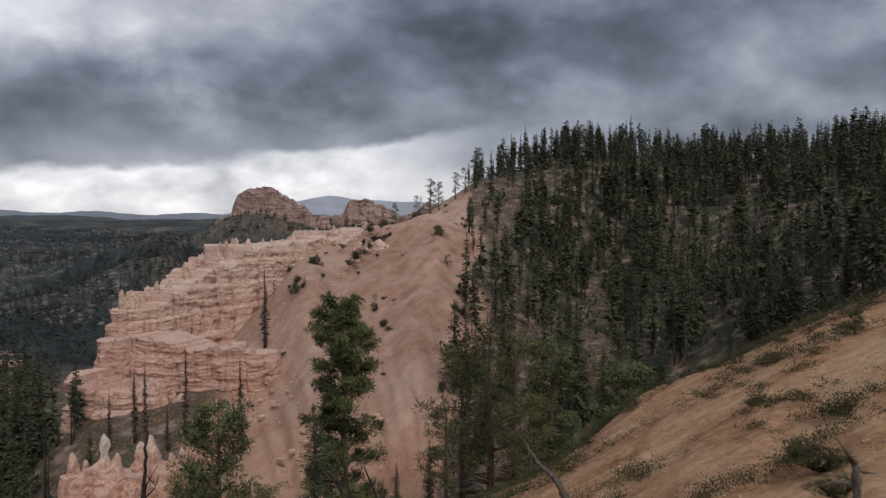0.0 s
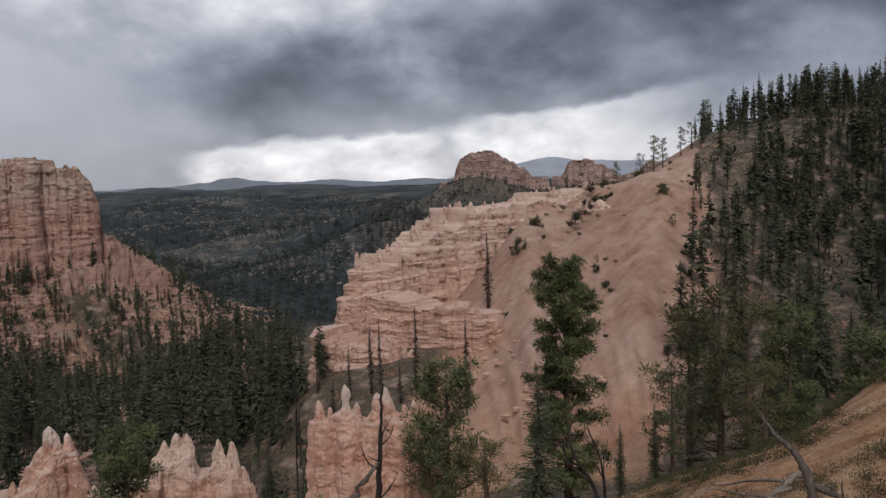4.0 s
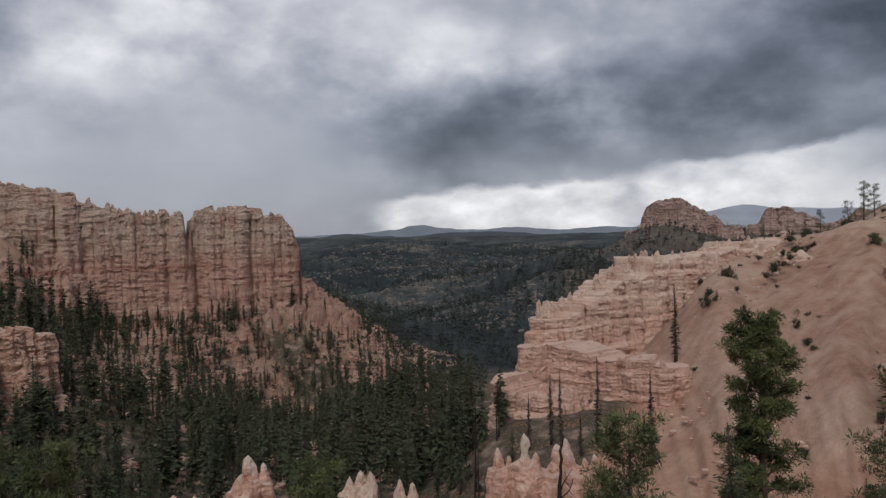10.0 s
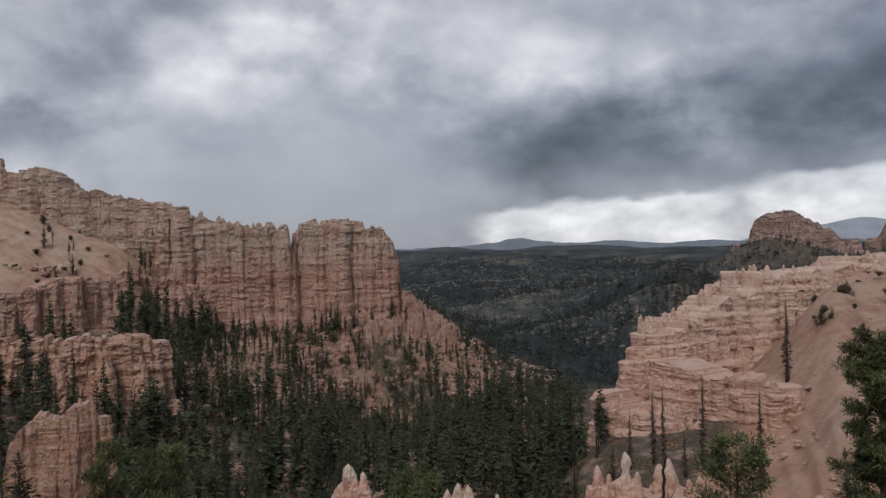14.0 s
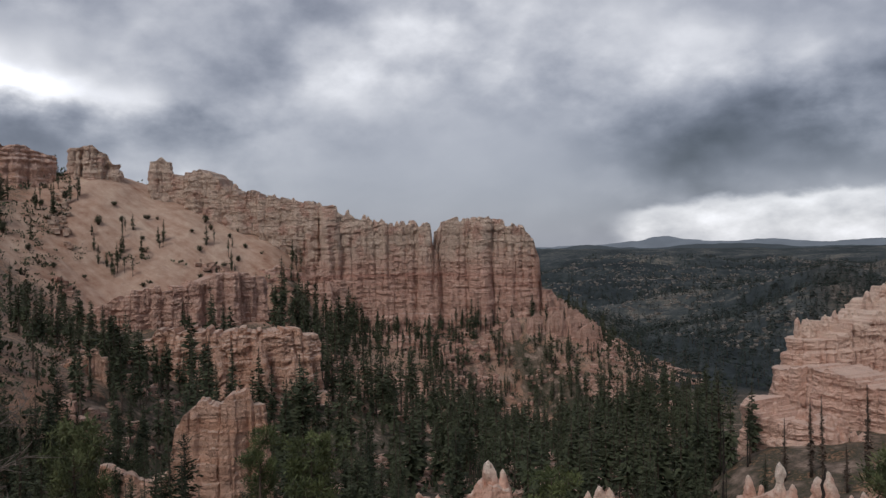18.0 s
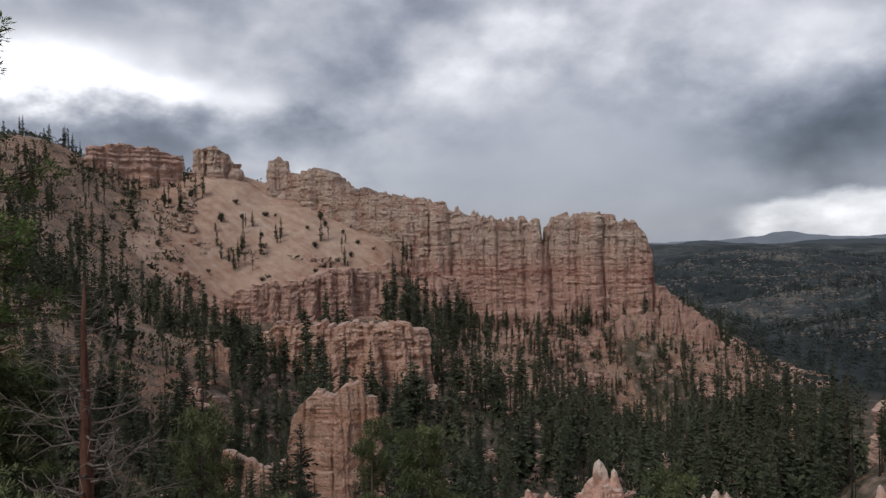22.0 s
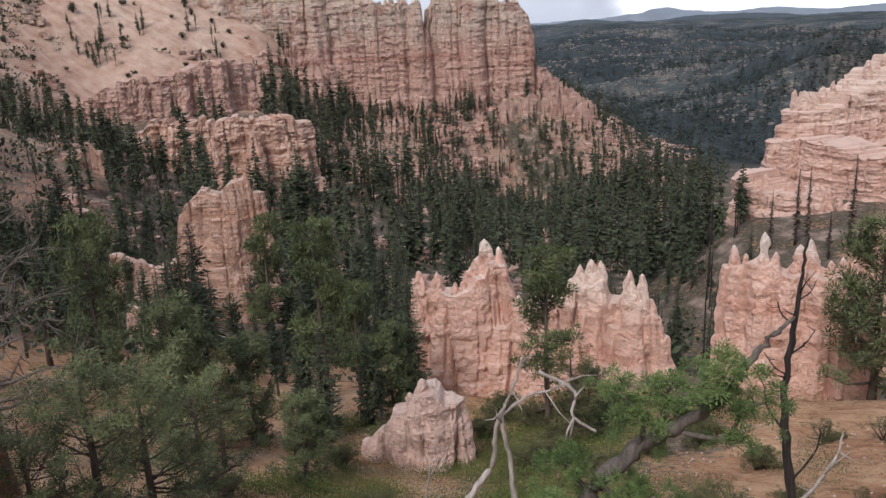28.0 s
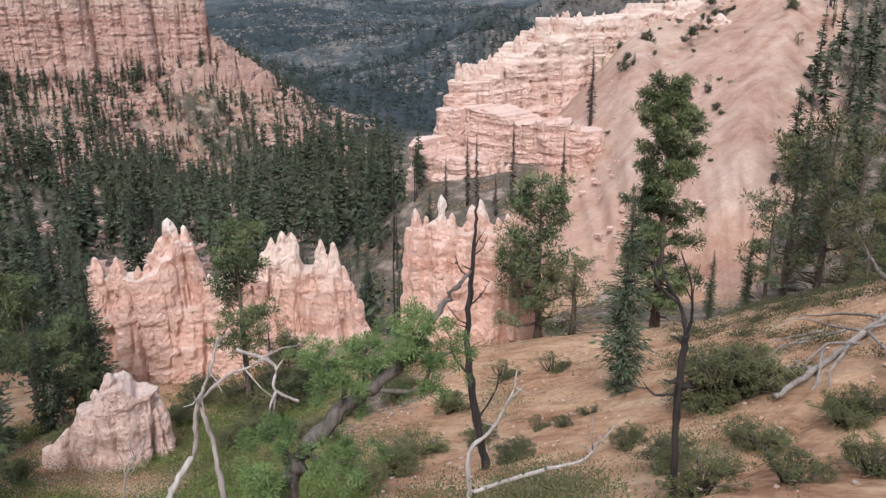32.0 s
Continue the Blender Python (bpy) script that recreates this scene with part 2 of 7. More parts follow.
def soil(name):
    """The one ground sheet: tan and orange grit near, pink silt on the far slope, forest floor in the canyon, woods
    beyond with haze tinted in.
    """
    mat, n, bsdf = material(name)
    pos = n.add("ShaderNodeNewGeometry").outputs["Position"]
    pink = n.add("ShaderNodeAttribute", attribute_name="pink").outputs["Fac"]
    litter = n.add("ShaderNodeAttribute", attribute_name="litter").outputs["Fac"]
    woods = n.add("ShaderNodeAttribute", attribute_name="woods").outputs["Fac"]
    wide = n.noise(pos, 0.04, 4, 0.6)
    mid = n.noise(pos, 0.35, 6, 0.62)
    fine = n.noise(pos, 3.0, 6, 0.72)
    grit = n.noise(pos, 22.0, 4, 0.7)
    far = n.noise(pos, 0.006, 8, 0.7)
    turned = n.add("ShaderNodeMapping")
    n.put(pos, turned.inputs[0])
    turned.vector_type = "TEXTURE"
    turned.inputs["Rotation"].default_value = (0, 0, radians(-16.5))
    turned.inputs["Scale"].default_value = (9.0, 1.0, 1.6)
    stripe = n.noise(turned.outputs[0], 0.9, 6, 0.68)
    col = n.ramp(n.math("ADD", n.math("MULTIPLY", stripe, 0.30), n.math("ADD", n.math("MULTIPLY", mid, 0.30), n.math("ADD", n.math("MULTIPLY", fine, 0.22), n.math("MULTIPLY", wide, 0.18)))),
                 ((0.37, (0.20, 0.082, 0.040)), (0.44, (0.36, 0.188, 0.100)), (0.50, (0.47, 0.280, 0.158)), (0.58, (0.58, 0.395, 0.245))))
    fall = n.add("ShaderNodeMapping")
    n.put(pos, fall.inputs[0])
    fall.vector_type = "TEXTURE"
    fall.inputs["Rotation"].default_value = (0, 0, radians(-25))
    fall.inputs["Scale"].default_value = (1.0, 11.0, 3.0)
    rill = n.noise(fall.outputs[0], 0.55, 8, 0.72)
    fall2 = n.add("ShaderNodeMapping")
    n.put(pos, fall2.inputs[0])
    fall2.vector_type = "TEXTURE"
    fall2.inputs["Rotation"].default_value = (0, 0, radians(-66))
    fall2.inputs["Scale"].default_value = (1.0, 12.0, 3.0)
    where = n.add("ShaderNodeSeparateXYZ")
    n.put(pos, where.inputs[0])
    rill = n.mix(n.step(where.outputs[0], -140.0, -165.0), rill, n.noise(fall2.outputs[0], 0.5, 7, 0.66))
    rose = n.ramp(n.math("ADD", n.math("MULTIPLY", rill, 0.32), n.math("ADD", n.math("MULTIPLY", mid, 0.36), n.math("MULTIPLY", wide, 0.32))),
                  ((0.36, (0.24, 0.118, 0.080)), (0.44, (0.34, 0.200, 0.142)), (0.50, (0.40, 0.255, 0.190)), (0.62, (0.50, 0.355, 0.272))))
    xyz = n.add("ShaderNodeSeparateXYZ")
    n.put(pos, xyz.inputs[0])
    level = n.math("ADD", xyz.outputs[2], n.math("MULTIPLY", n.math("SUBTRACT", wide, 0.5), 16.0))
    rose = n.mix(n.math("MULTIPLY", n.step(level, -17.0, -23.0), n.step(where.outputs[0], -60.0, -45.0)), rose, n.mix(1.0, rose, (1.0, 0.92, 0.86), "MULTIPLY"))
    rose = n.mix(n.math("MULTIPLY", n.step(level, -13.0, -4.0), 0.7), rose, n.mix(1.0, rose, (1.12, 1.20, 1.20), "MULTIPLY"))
    col = n.mix(pink, col, rose)
    floor = n.ramp(mid, ((0.38, (0.034, 0.042, 0.025)), (0.49, (0.075, 0.066, 0.046)), (0.57, (0.16, 0.118, 0.090)), (0.69, (0.36, 0.265, 0.21))))
    col = n.mix(n.step(n.math("ADD", litter, n.math("ADD", n.math("MULTIPLY", n.math("SUBTRACT", mid, 0.5), 0.9), n.math("MULTIPLY", n.math("SUBTRACT", fine, 0.5), 0.9))), 0.40, 0.60), col, floor)
    # far woods: the blue-grey of distance haze is put into this base colour
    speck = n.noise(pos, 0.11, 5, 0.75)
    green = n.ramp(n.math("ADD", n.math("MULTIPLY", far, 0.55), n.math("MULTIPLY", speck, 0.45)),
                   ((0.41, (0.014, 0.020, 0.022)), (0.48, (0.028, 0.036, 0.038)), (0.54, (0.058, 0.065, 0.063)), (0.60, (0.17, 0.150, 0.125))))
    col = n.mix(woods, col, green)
    col = n.mix(0.5, col, n.ramp(n.math("ADD", n.math("MULTIPLY", fine, 0.6), n.math("MULTIPLY", grit, 0.4)), ((0.32, (0.35, 0.33, 0.31)), (0.46, (0.95, 0.95, 0.95)), (0.66, (1.35, 1.35, 1.35)))), "MULTIPLY")
    n.put(col, bsdf.inputs["Base Color"])
    bsdf.inputs["Roughness"].default_value = 0.95
    bumped(n, bsdf, n.math("ADD", n.math("ADD", fine, n.math("MULTIPLY", grit, 0.3)), n.math("MULTIPLY", mid, 2.0)), 0.9, 0.2)
    return mat


def foliage(name, dark, light, dry):
    mat, n, bsdf = material(name)
    pos = n.add("ShaderNodeNewGeometry").outputs["Position"]
    each = n.add("ShaderNodeObjectInfo").outputs["Random"]
    tuft = n.noise(pos, 1.7, 3, 0.7)
    patch = n.noise(pos, 0.09, 3)
    f = n.math("ADD", n.math("MULTIPLY", tuft, 0.75), n.math("MULTIPLY", each, 0.25))
    col = n.ramp(f, ((0.30, dark), (0.62, light)))
    col = n.mix(n.math("MULTIPLY", n.step(patch, 0.58, 0.72), 0.5), col, dry)
    n.put(col, bsdf.inputs["Base Color"])
    bsdf.inputs["Roughness"].default_value = 0.75
    return mat


def bark(name, dark, light, streak=1.0):
    mat, n, bsdf = material(name)
    pos = n.add("ShaderNodeNewGeometry").outputs["Position"]
    grain = n.noise(n.scaled(pos, 9.0, 9.0, 1.3 * streak), 1.6, 6, 0.7)
    patch = n.noise(pos, 1.2, 4, 0.6)
    f = n.math("ADD", n.math("MULTIPLY", grain, 0.6), n.math("MULTIPLY", patch, 0.4))
    n.put(n.ramp(f, ((0.36, dark), (0.62, light))), bsdf.inputs["Base Color"])
    bsdf.inputs["Roughness"].default_value = 0.88
    bumped(n, bsdf, grain, 0.8, 0.03)
    return mat


PALE, PEACH, ROSE, RUST = (0.72, 0.53, 0.445), (0.69, 0.45, 0.355), (0.65, 0.39, 0.305), (0.55, 0.285, 0.215)
CREAM = (0.75, 0.61, 0.51)
ROCK_WALL = rock("banded_pink_limestone", (RUST, ROSE, PEACH, ROSE, PALE), (0.67, 0.51, 0.405), 9.0, -8, 3, seams=0.25, stains=0.45, crust=0.25, chalk=(0.70, 0.58, 0.49), beds=1.0, cracks=0.2)
ROCK_CLIFF = rock("layered_pale_limestone", (ROSE, (0.64, 0.415, 0.325), PEACH, (0.65, 0.43, 0.34), PALE), (0.70, 0.53, 0.43), 6.0, -17, -8, 1.3, 0.25, 0.35, 0.3, (0.74, 0.60, 0.50), 0.36, 1.0, 0.12)
ROCK_HOODOO = rock("orange_hoodoo_limestone", ((0.60, 0.315, 0.23), (0.72, 0.42, 0.315), (0.77, 0.495, 0.385), (0.72, 0.445, 0.34), (0.78, 0.56, 0.455)), (0.82, 0.70, 0.60), 5.0, -14.5, -13.4, 2.2, 0.1, 0.6, 0.4, (0.74, 0.61, 0.51), 0.45, 0.3, 0.15)
ROCK_FIN = rock("orange_fin_limestone", ((0.60, 0.315, 0.23), (0.72, 0.42, 0.315), (0.77, 0.495, 0.385), (0.72, 0.445, 0.34), (0.78, 0.56, 0.455)), (0.82, 0.68, 0.57), 5.0, -13.2, -12.2, 2.2, 0.1, 0.5, 0.6, (0.78, 0.66, 0.56), 0.45, 0.3, 0.15)
ROCK_SHOULDER = rock("white_shouldered_limestone", ((0.60, 0.315, 0.23), (0.72, 0.42, 0.315), (0.77, 0.495, 0.385), (0.72, 0.445, 0.34), (0.78, 0.56, 0.455)), (0.80, 0.615, 0.505), 5.0, -17.2, -14.2, 2.2, 0.1, 0.6, 0.4, (0.74, 0.61, 0.51), 0.45, 0.3, 0.15)
ROCK_PALE = rock("pale_pink_limestone", (ROSE, (0.68, 0.44, 0.35), (0.74, 0.53, 0.44), (0.70, 0.46, 0.37), PALE), CREAM, 3.0, -15.4, -14.3, 2.6, 0.12, 0.4, 0.3, (0.76, 0.59, 0.49), 0.55, 0.3, 0.3)
ROCK_STONE = rock("loose_limestone", (RUST, ROSE, PEACH, ROSE, PALE), PALE, 2.0, grain=3.0, seams=0.1)
ROCK_ORANGE = rock("orange_limestone", ((0.62, 0.33, 0.225), (0.71, 0.41, 0.285), (0.75, 0.48, 0.36), (0.71, 0.42, 0.30), (0.75, 0.50, 0.385)), PEACH, 5.0, -9, -5, 1.5, 0.2, 0.2, 0.35, beds=1.0, cracks=0.3)
ROCK_FAR = rock("grey_pink_limestone", ((0.42, 0.275, 0.23), (0.48, 0.325, 0.275), (0.52, 0.37, 0.315), (0.47, 0.315, 0.265), (0.56, 0.42, 0.365)), (0.54, 0.43, 0.38), 40.0, 60, 90, 0.15, 0.25, crust=0.1, relief=0.4)
ROCK_GREY = rock("grey_tan_limestone", ((0.20, 0.17, 0.15), (0.28, 0.24, 0.21), (0.36, 0.31, 0.27), (0.28, 0.24, 0.21), (0.40, 0.35, 0.30)), (0.4, 0.36, 0.3), 9.0, grain=0.5, crust=0.2)
SOIL = soil("canyon_ground")
FIR = foliage("fir_needles", (0.021, 0.029, 0.017), (0.074, 0.085, 0.047), (0.095, 0.090, 0.052))
PINE = foliage("pine_needles", (0.046, 0.060, 0.028), (0.150, 0.168, 0.076), (0.15, 0.15, 0.080))
DARK_PINE = foliage("dark_pine_needles", (0.036, 0.048, 0.021), (0.130, 0.150, 0.060), (0.14, 0.145, 0.07))
GREY_PINE = foliage("grey_green_pine_needles", (0.046, 0.060, 0.027), (0.172, 0.190, 0.084), (0.16, 0.16, 0.085))
SHRUB = foliage("shrub_leaves", (0.040, 0.043, 0.017), (0.115, 0.110, 0.043), (0.14, 0.11, 0.055))
JUNIPER = foliage("juniper_sprays", (0.045, 0.078, 0.022), (0.15, 0.205, 0.068), (0.17, 0.20, 0.075))
BRIGHT = foliage("bright_pine_needles", (0.045, 0.080, 0.022), (0.135, 0.20, 0.058), (0.17, 0.20, 0.08))
MATS = foliage("olive_mats", (0.034, 0.036, 0.014), (0.105, 0.100, 0.040), (0.12, 0.088, 0.045))
MOSS = foliage("carpet_leaves", (0.042, 0.058, 0.012), (0.125, 0.155, 0.034), (0.16, 0.125, 0.06))
# fir needles made bluer: the distance haze is painted into their colour
HAZED_FIR = foliage("haze_tinted_needles", (0.022, 0.032, 0.028), (0.056, 0.070, 0.060), (0.09, 0.096, 0.080))
DARK_WOOD = bark("dark_weathered_wood", (0.035, 0.028, 0.024), (0.20, 0.165, 0.14))
BARK = bark("grey_brown_bark", (0.045, 0.035, 0.028), (0.15, 0.11, 0.085))
BARK_RED = bark("red_pine_bark", (0.062, 0.029, 0.021), (0.185, 0.088, 0.060))
CHAR = bark("charred_wood", (0.010, 0.009, 0.009), (0.055, 0.042, 0.036))
DEAD_LIMB = bark("grey_brown_dead_limbs", (0.085, 0.068, 0.058), (0.29, 0.24, 0.205))
LOG_WOOD = bark("weathered_brown_grey_log", (0.10, 0.078, 0.064), (0.37, 0.31, 0.26))
GREY_WOOD = bark("weathered_grey_wood", (0.16, 0.13, 0.11), (0.48, 0.42, 0.37))


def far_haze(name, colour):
    """Backdrop hills beyond the plain: flat glowing tones with the rain haze painted in."""
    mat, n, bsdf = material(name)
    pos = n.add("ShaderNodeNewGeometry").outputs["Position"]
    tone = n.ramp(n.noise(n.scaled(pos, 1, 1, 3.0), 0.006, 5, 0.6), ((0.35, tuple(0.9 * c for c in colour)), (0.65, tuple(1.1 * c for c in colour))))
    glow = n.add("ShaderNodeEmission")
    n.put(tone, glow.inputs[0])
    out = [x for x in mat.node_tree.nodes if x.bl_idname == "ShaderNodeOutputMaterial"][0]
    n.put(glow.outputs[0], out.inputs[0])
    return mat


HILLS = far_haze("haze_blue_hills", (0.150, 0.170, 0.200))
RIDGES = far_haze("hazed_ridges", (0.060, 0.070, 0.080))
MOUNTAIN = far_haze("hazed_mountain", (0.25, 0.275, 0.32))

# ---------------------------------------------------------------- noise for shapes
def hashed(ix, iy, iz):
    v = (ix * 374761393 + iy * 668265263 + iz * 2147483647 + 144665) & 0xFFFFFFFF
    v = ((v ^ (v >> 13)) * 1274126177) & 0xFFFFFFFF
    v = ((v ^ (v >> 16)) * 2246822519) & 0xFFFFFFFF
    return ((v ^ (v >> 15)) & 0xFFFFFF) / 8388607.5 - 1.0


def wave(x, y, z):
    """Smooth noise between -1 and 1 at arrays of places."""
    x, y, z = np.broadcast_arrays(np.asarray(x, float), np.asarray(y, float), np.asarray(z, float))
    fx, fy, fz = np.floor(x), np.floor(y), np.floor(z)
    ix, iy, iz = fx.astype(np.int64), fy.astype(np.int64), fz.astype(np.int64)
    u, v, w = [f * f * (3 - 2 * f) for f in (x - fx, y - fy, z - fz)]
    out = 0
    for a in (0, 1):
        for b in (0, 1):
            for c in (0, 1):
                out = out + hashed(ix + a, iy + b, iz + c) * (u if a else 1 - u) * (v if b else 1 - v) * (w if c else 1 - w)
    return out


def rough(x, y, z, octaves=4, gain=0.5):
    total, amp = 0, 1.0
    for i in range(octaves):
        total = total + amp * wave(np.asarray(x) * 2 ** i + 17.3 * i, np.asarray(y) * 2 ** i + 5.1 * i, np.asarray(z) * 2 ** i)
        amp *= gain
    return total


def ease(v, lo, hi):
    t = np.clip((np.asarray(v, float) - lo) / (hi - lo), 0, 1)
    return t * t * (3 - 2 * t)


def at(bearing, distance):
    a = radians(bearing)
    return distance * math.sin(a), distance * math.cos(a)


def mesh_of(name, verts, faces, mats, smooth=True, slots=None):
    """A mesh from arrays; faces all have the same number of corners."""
    me = bpy.data.meshes.new(name)
    verts, faces = np.asarray(verts, np.float32), np.asarray(faces, np.int32)
    k = faces.shape[1]
    me.vertices.add(len(verts))
    me.vertices.foreach_set("co", verts.ravel())
    me.loops.add(faces.size)
    me.loops.foreach_set("vertex_index", faces.ravel())
    me.polygons.add(len(faces))
    me.polygons.foreach_set("loop_start", np.arange(0, faces.size, k, dtype=np.int32))
    me.polygons.foreach_set("use_smooth", np.full(len(faces), smooth))
    for m in mats if isinstance(mats, (list, tuple)) else [mats]:
        me.materials.append(m)
    if slots is not None:
        me.polygons.foreach_set("material_index", np.asarray(slots, np.int32))
    me.update(calc_edges=True)
    me.validate()
    return me


def part(name, me, parent, label=""):
    ob = new(name, me)
    ob.parent = parent
    return tagged(ob, label)


# ---------------------------------------------------------------- the lie of the land
# Ridges, slopes and drains: rows of (bearing, distance, height below or above the eye).
FOOTING = [(0, 1.5, -1.65), (120, 1.5, -1.5), (-120, 1.5, -1.6), (10, 5, -3.4), (-40, 5, -3.9), (-80, 5, -3.6), (60, 5, -1.9), (150, 5, -0.6), (-140, 5, -1.2)]
NEAR_SLOPE = [(10, 12, -7.0), (29, 14, -4.9), (-19, 14, -9.9), (-45, 16, -11.4), (-75, 20, -12.2), (3, 20, -9.4), (45, 25, -2.0), (70, 30, 2.0)]
NEAR_BROW = [(29, 40, -3.1), (23.7, 41, -5.4), (18.4, 42, -7.6), (13.9, 42, -9.2), (8, 40, -12.5), (2, 39, -14.0), (-4, 38, -15.6), (-14, 40, -17.9), (-24, 38, -18.5), (-31, 30, -17.0)]
GULLY = [(24, 62, -12), (10, 66, -24), (-3, 62, -24), (-16, 62, -27), (-24, 66, -30)]
FAR_SLOPE = [(10.7, 110, -16.4), (11.9, 140, -11), (1.7, 105, -16), (0.7, 85, -20.2), (-3.4, 72, -24), (-10.7, 85, -21), (-12.3, 95, -21.8), (-13.6, 92, -23.5), (-10.0, 100, -17.6), (-14, 113, -15.8), (-12.3, 117, -13.6), (-11.0, 121, -9.6), (-7.8, 130, -7.6), (22, 110, -9), (29, 90, -6)]
FAR_CREST = [(-7.8, 152, -2.2), (-3.4, 160, -0.8), (-0.2, 168, 2.6), (1.9, 172, 6.6), (10.2, 195, 12.8), (16.4, 205, 13.6), (28.9, 200, 14.6), (45, 170, 17)]
FAR_BACK = [(-8, 215, -22), (-2, 240, -12), (8, 300, 10), (20, 320, 18), (-15, 150, -24), (-20, 145, -33)]
CLIFF_FOOT = [(-25.5, 95, -24), (-16.5, 86, -22.6), (-24, 52, -24), (-16, 50, -22.5), (-28, 110, -32), (-30, 75, -31)]
CANYON = [(-34.5, 140, -36.5), (-40.5, 220, -40), (-33.2, 480, -53), (-28.3, 640, -47), (-31, 860, -38), (-24, 900, -40), (-24, 1700, -42), (-36.3, 1300, -33), (-36.3, 2600, -48), (-22, 300, -45), (-48, 130, -35.8), (-40, 100, -33)]
SPIRE_BENCH = [(-42.3, 45, -21.6), (-30, 46, -20.4), (-47.3, 47, -21.4), (-47, 32, -18.6), (-63, 45, -20), (-52, 52, -22.8), (-62, 85, -28.4), (-54, 88, -30)]
WALL_FOOT = [(-31.4, 280, -39), (-36.7, 250, -21.8), (-38.6, 243, -17.6), (-40.4, 236, -18.2), (-44.2, 236, -20.2), (-48.1, 232, -22.5), (-53.3, 228, -19.5), (-58.6, 188, -18.5), (-70, 184, -17.5), (-60, 150, -26)]
SAND_SLOPE = [(-68, 213, -6.4), (-66, 184, -18.5), (-61, 184, -19), (-60, 222, -6.2), (-69.1, 250, 21.6), (-63, 245, 12), (-58, 240, 3), (-75.5, 225, 10.5)]
LEFT_HILL = [(-85, 230, 28.5), (-80, 240, 30), (-72, 262, 23.5), (-78, 120, -9), (-78, 38, -14.2), (-86, 80, -12), (-72, 90, -20), (-100, 60, -4), (-95, 200, 24), (-70, 140, -14)]
BEHIND_WALL = [(-65, 330, 2), (-52, 340, -30), (-42, 380, -46), (-80, 340, 30)]
REAR = [(180, 20, 4), (-130, 25, -1), (110, 25, 5), (180, 300, 28), (-130, 220, 26), (110, 220, 30), (75, 200, 24)]
BUTTE_FOOT = [(-17.5, 640, -16.5), (-19, 560, -22), (-20.5, 480, -27), (-22.5, 400, -35), (-27, 520, -50), (-16.4, 680, -8), (-14.6, 690, 3), (-12, 685, 2), (-8.8, 700, -8), (-5, 730, -7), (0, 700, -5), (-19, 800, -40), (-12, 520, -40)]
PLAINS = [(-30, 4700, -24), (-15, 4700, -20), (-40, 4700, -24), (0, 4700, 0), (40, 4700, 30), (-70, 4700, 30), (120, 4700, 40), (-140, 4700, 40), (-50, 1500, -60), (-10, 2500, -30), (-22, 3300, -42), (-32, 3600, -46)]
LAND = FOOTING + NEAR_SLOPE + NEAR_BROW + GULLY + FAR_SLOPE + FAR_CREST + FAR_BACK + CLIFF_FOOT + CANYON + SPIRE_BENCH + WALL_FOOT + SAND_SLOPE + LEFT_HILL + BEHIND_WALL + REAR + BUTTE_FOOT + PLAINS


def chart(b, d):
    return np.stack([2.2 * np.sin(b), 2.2 * np.cos(b), np.log(d)], -1)


NODES_AT = np.array(LAND, float)
_q = chart(np.radians(NODES_AT[:, 0]), NODES_AT[:, 1])


def spread(q):
    r2 = ((q[:, None, :] - _q[None]) ** 2).sum(-1)
    return np.sqrt(r2 + 0.01)


_n = len(NODES_AT)
_a = np.zeros((_n + 1, _n + 1))
_a[:_n, :_n] = spread(_q) - 0.004 * np.eye(_n)
_a[:_n, _n] = _a[_n, :_n] = 1
WEIGHTS = np.linalg.solve(_a, np.append(NODES_AT[:, 2] / NODES_AT[:, 1], 0))


def land(x, y, detail=True):
    """Height of the ground at arrays of x and y."""
    x, y = np.atleast_1d(np.asarray(x, float)), np.atleast_1d(np.asarray(y, float))
    d = np.maximum(np.hypot(x, y), 1.2)
    q = chart(np.arctan2(x, y), d)
    g = np.concatenate([spread(q[i:i + 20000]) @ WEIGHTS[:_n] + WEIGHTS[_n] for i in range(0, len(q), 20000)])
    z = g * d
    if detail:
        amp = np.minimum(0.010 * d, 2.2) * ease(d, 1, 8)
        z = z + amp * 0.9 * rough(x * 0.045, y * 0.045, 0.3, 3) * ease(d, 20, 90) + 0.10 * ease(d, 2, 8) * (1 - ease(d, 35, 70)) * rough(x * 0.45, y * 0.45, 7.7, 4)
        b = np.degrees(np.arctan2(x, y))
        hills = ease(d, 330, 520) * ease(b, -52, -46) * (1 - ease(b, -21, -17)) * (1 - ease(d, 1500, 2500))
        z = z + hills * (34 * (0.35 - np.abs(rough(x / 240, y / 240, 5.5, 3))) + 5.0 * rough(x / 60, y / 60, 1.5, 3))
        z = np.where(hills > 0, np.minimum(z, np.maximum(-0.012 * d, z - 40 * hills)), z)
        far = ease(d, 700, 2000)
        z = z + far * (20 * rough(x * 0.0018, y * 0.0018, 3.1, 4) + 5 * rough(x * 0.009, y * 0.009, 2.1, 3))
    return z


def ground_at(b, d):
    x, y = at(b, d)
    return Vector((x, y, float(land(x, y)[0])))


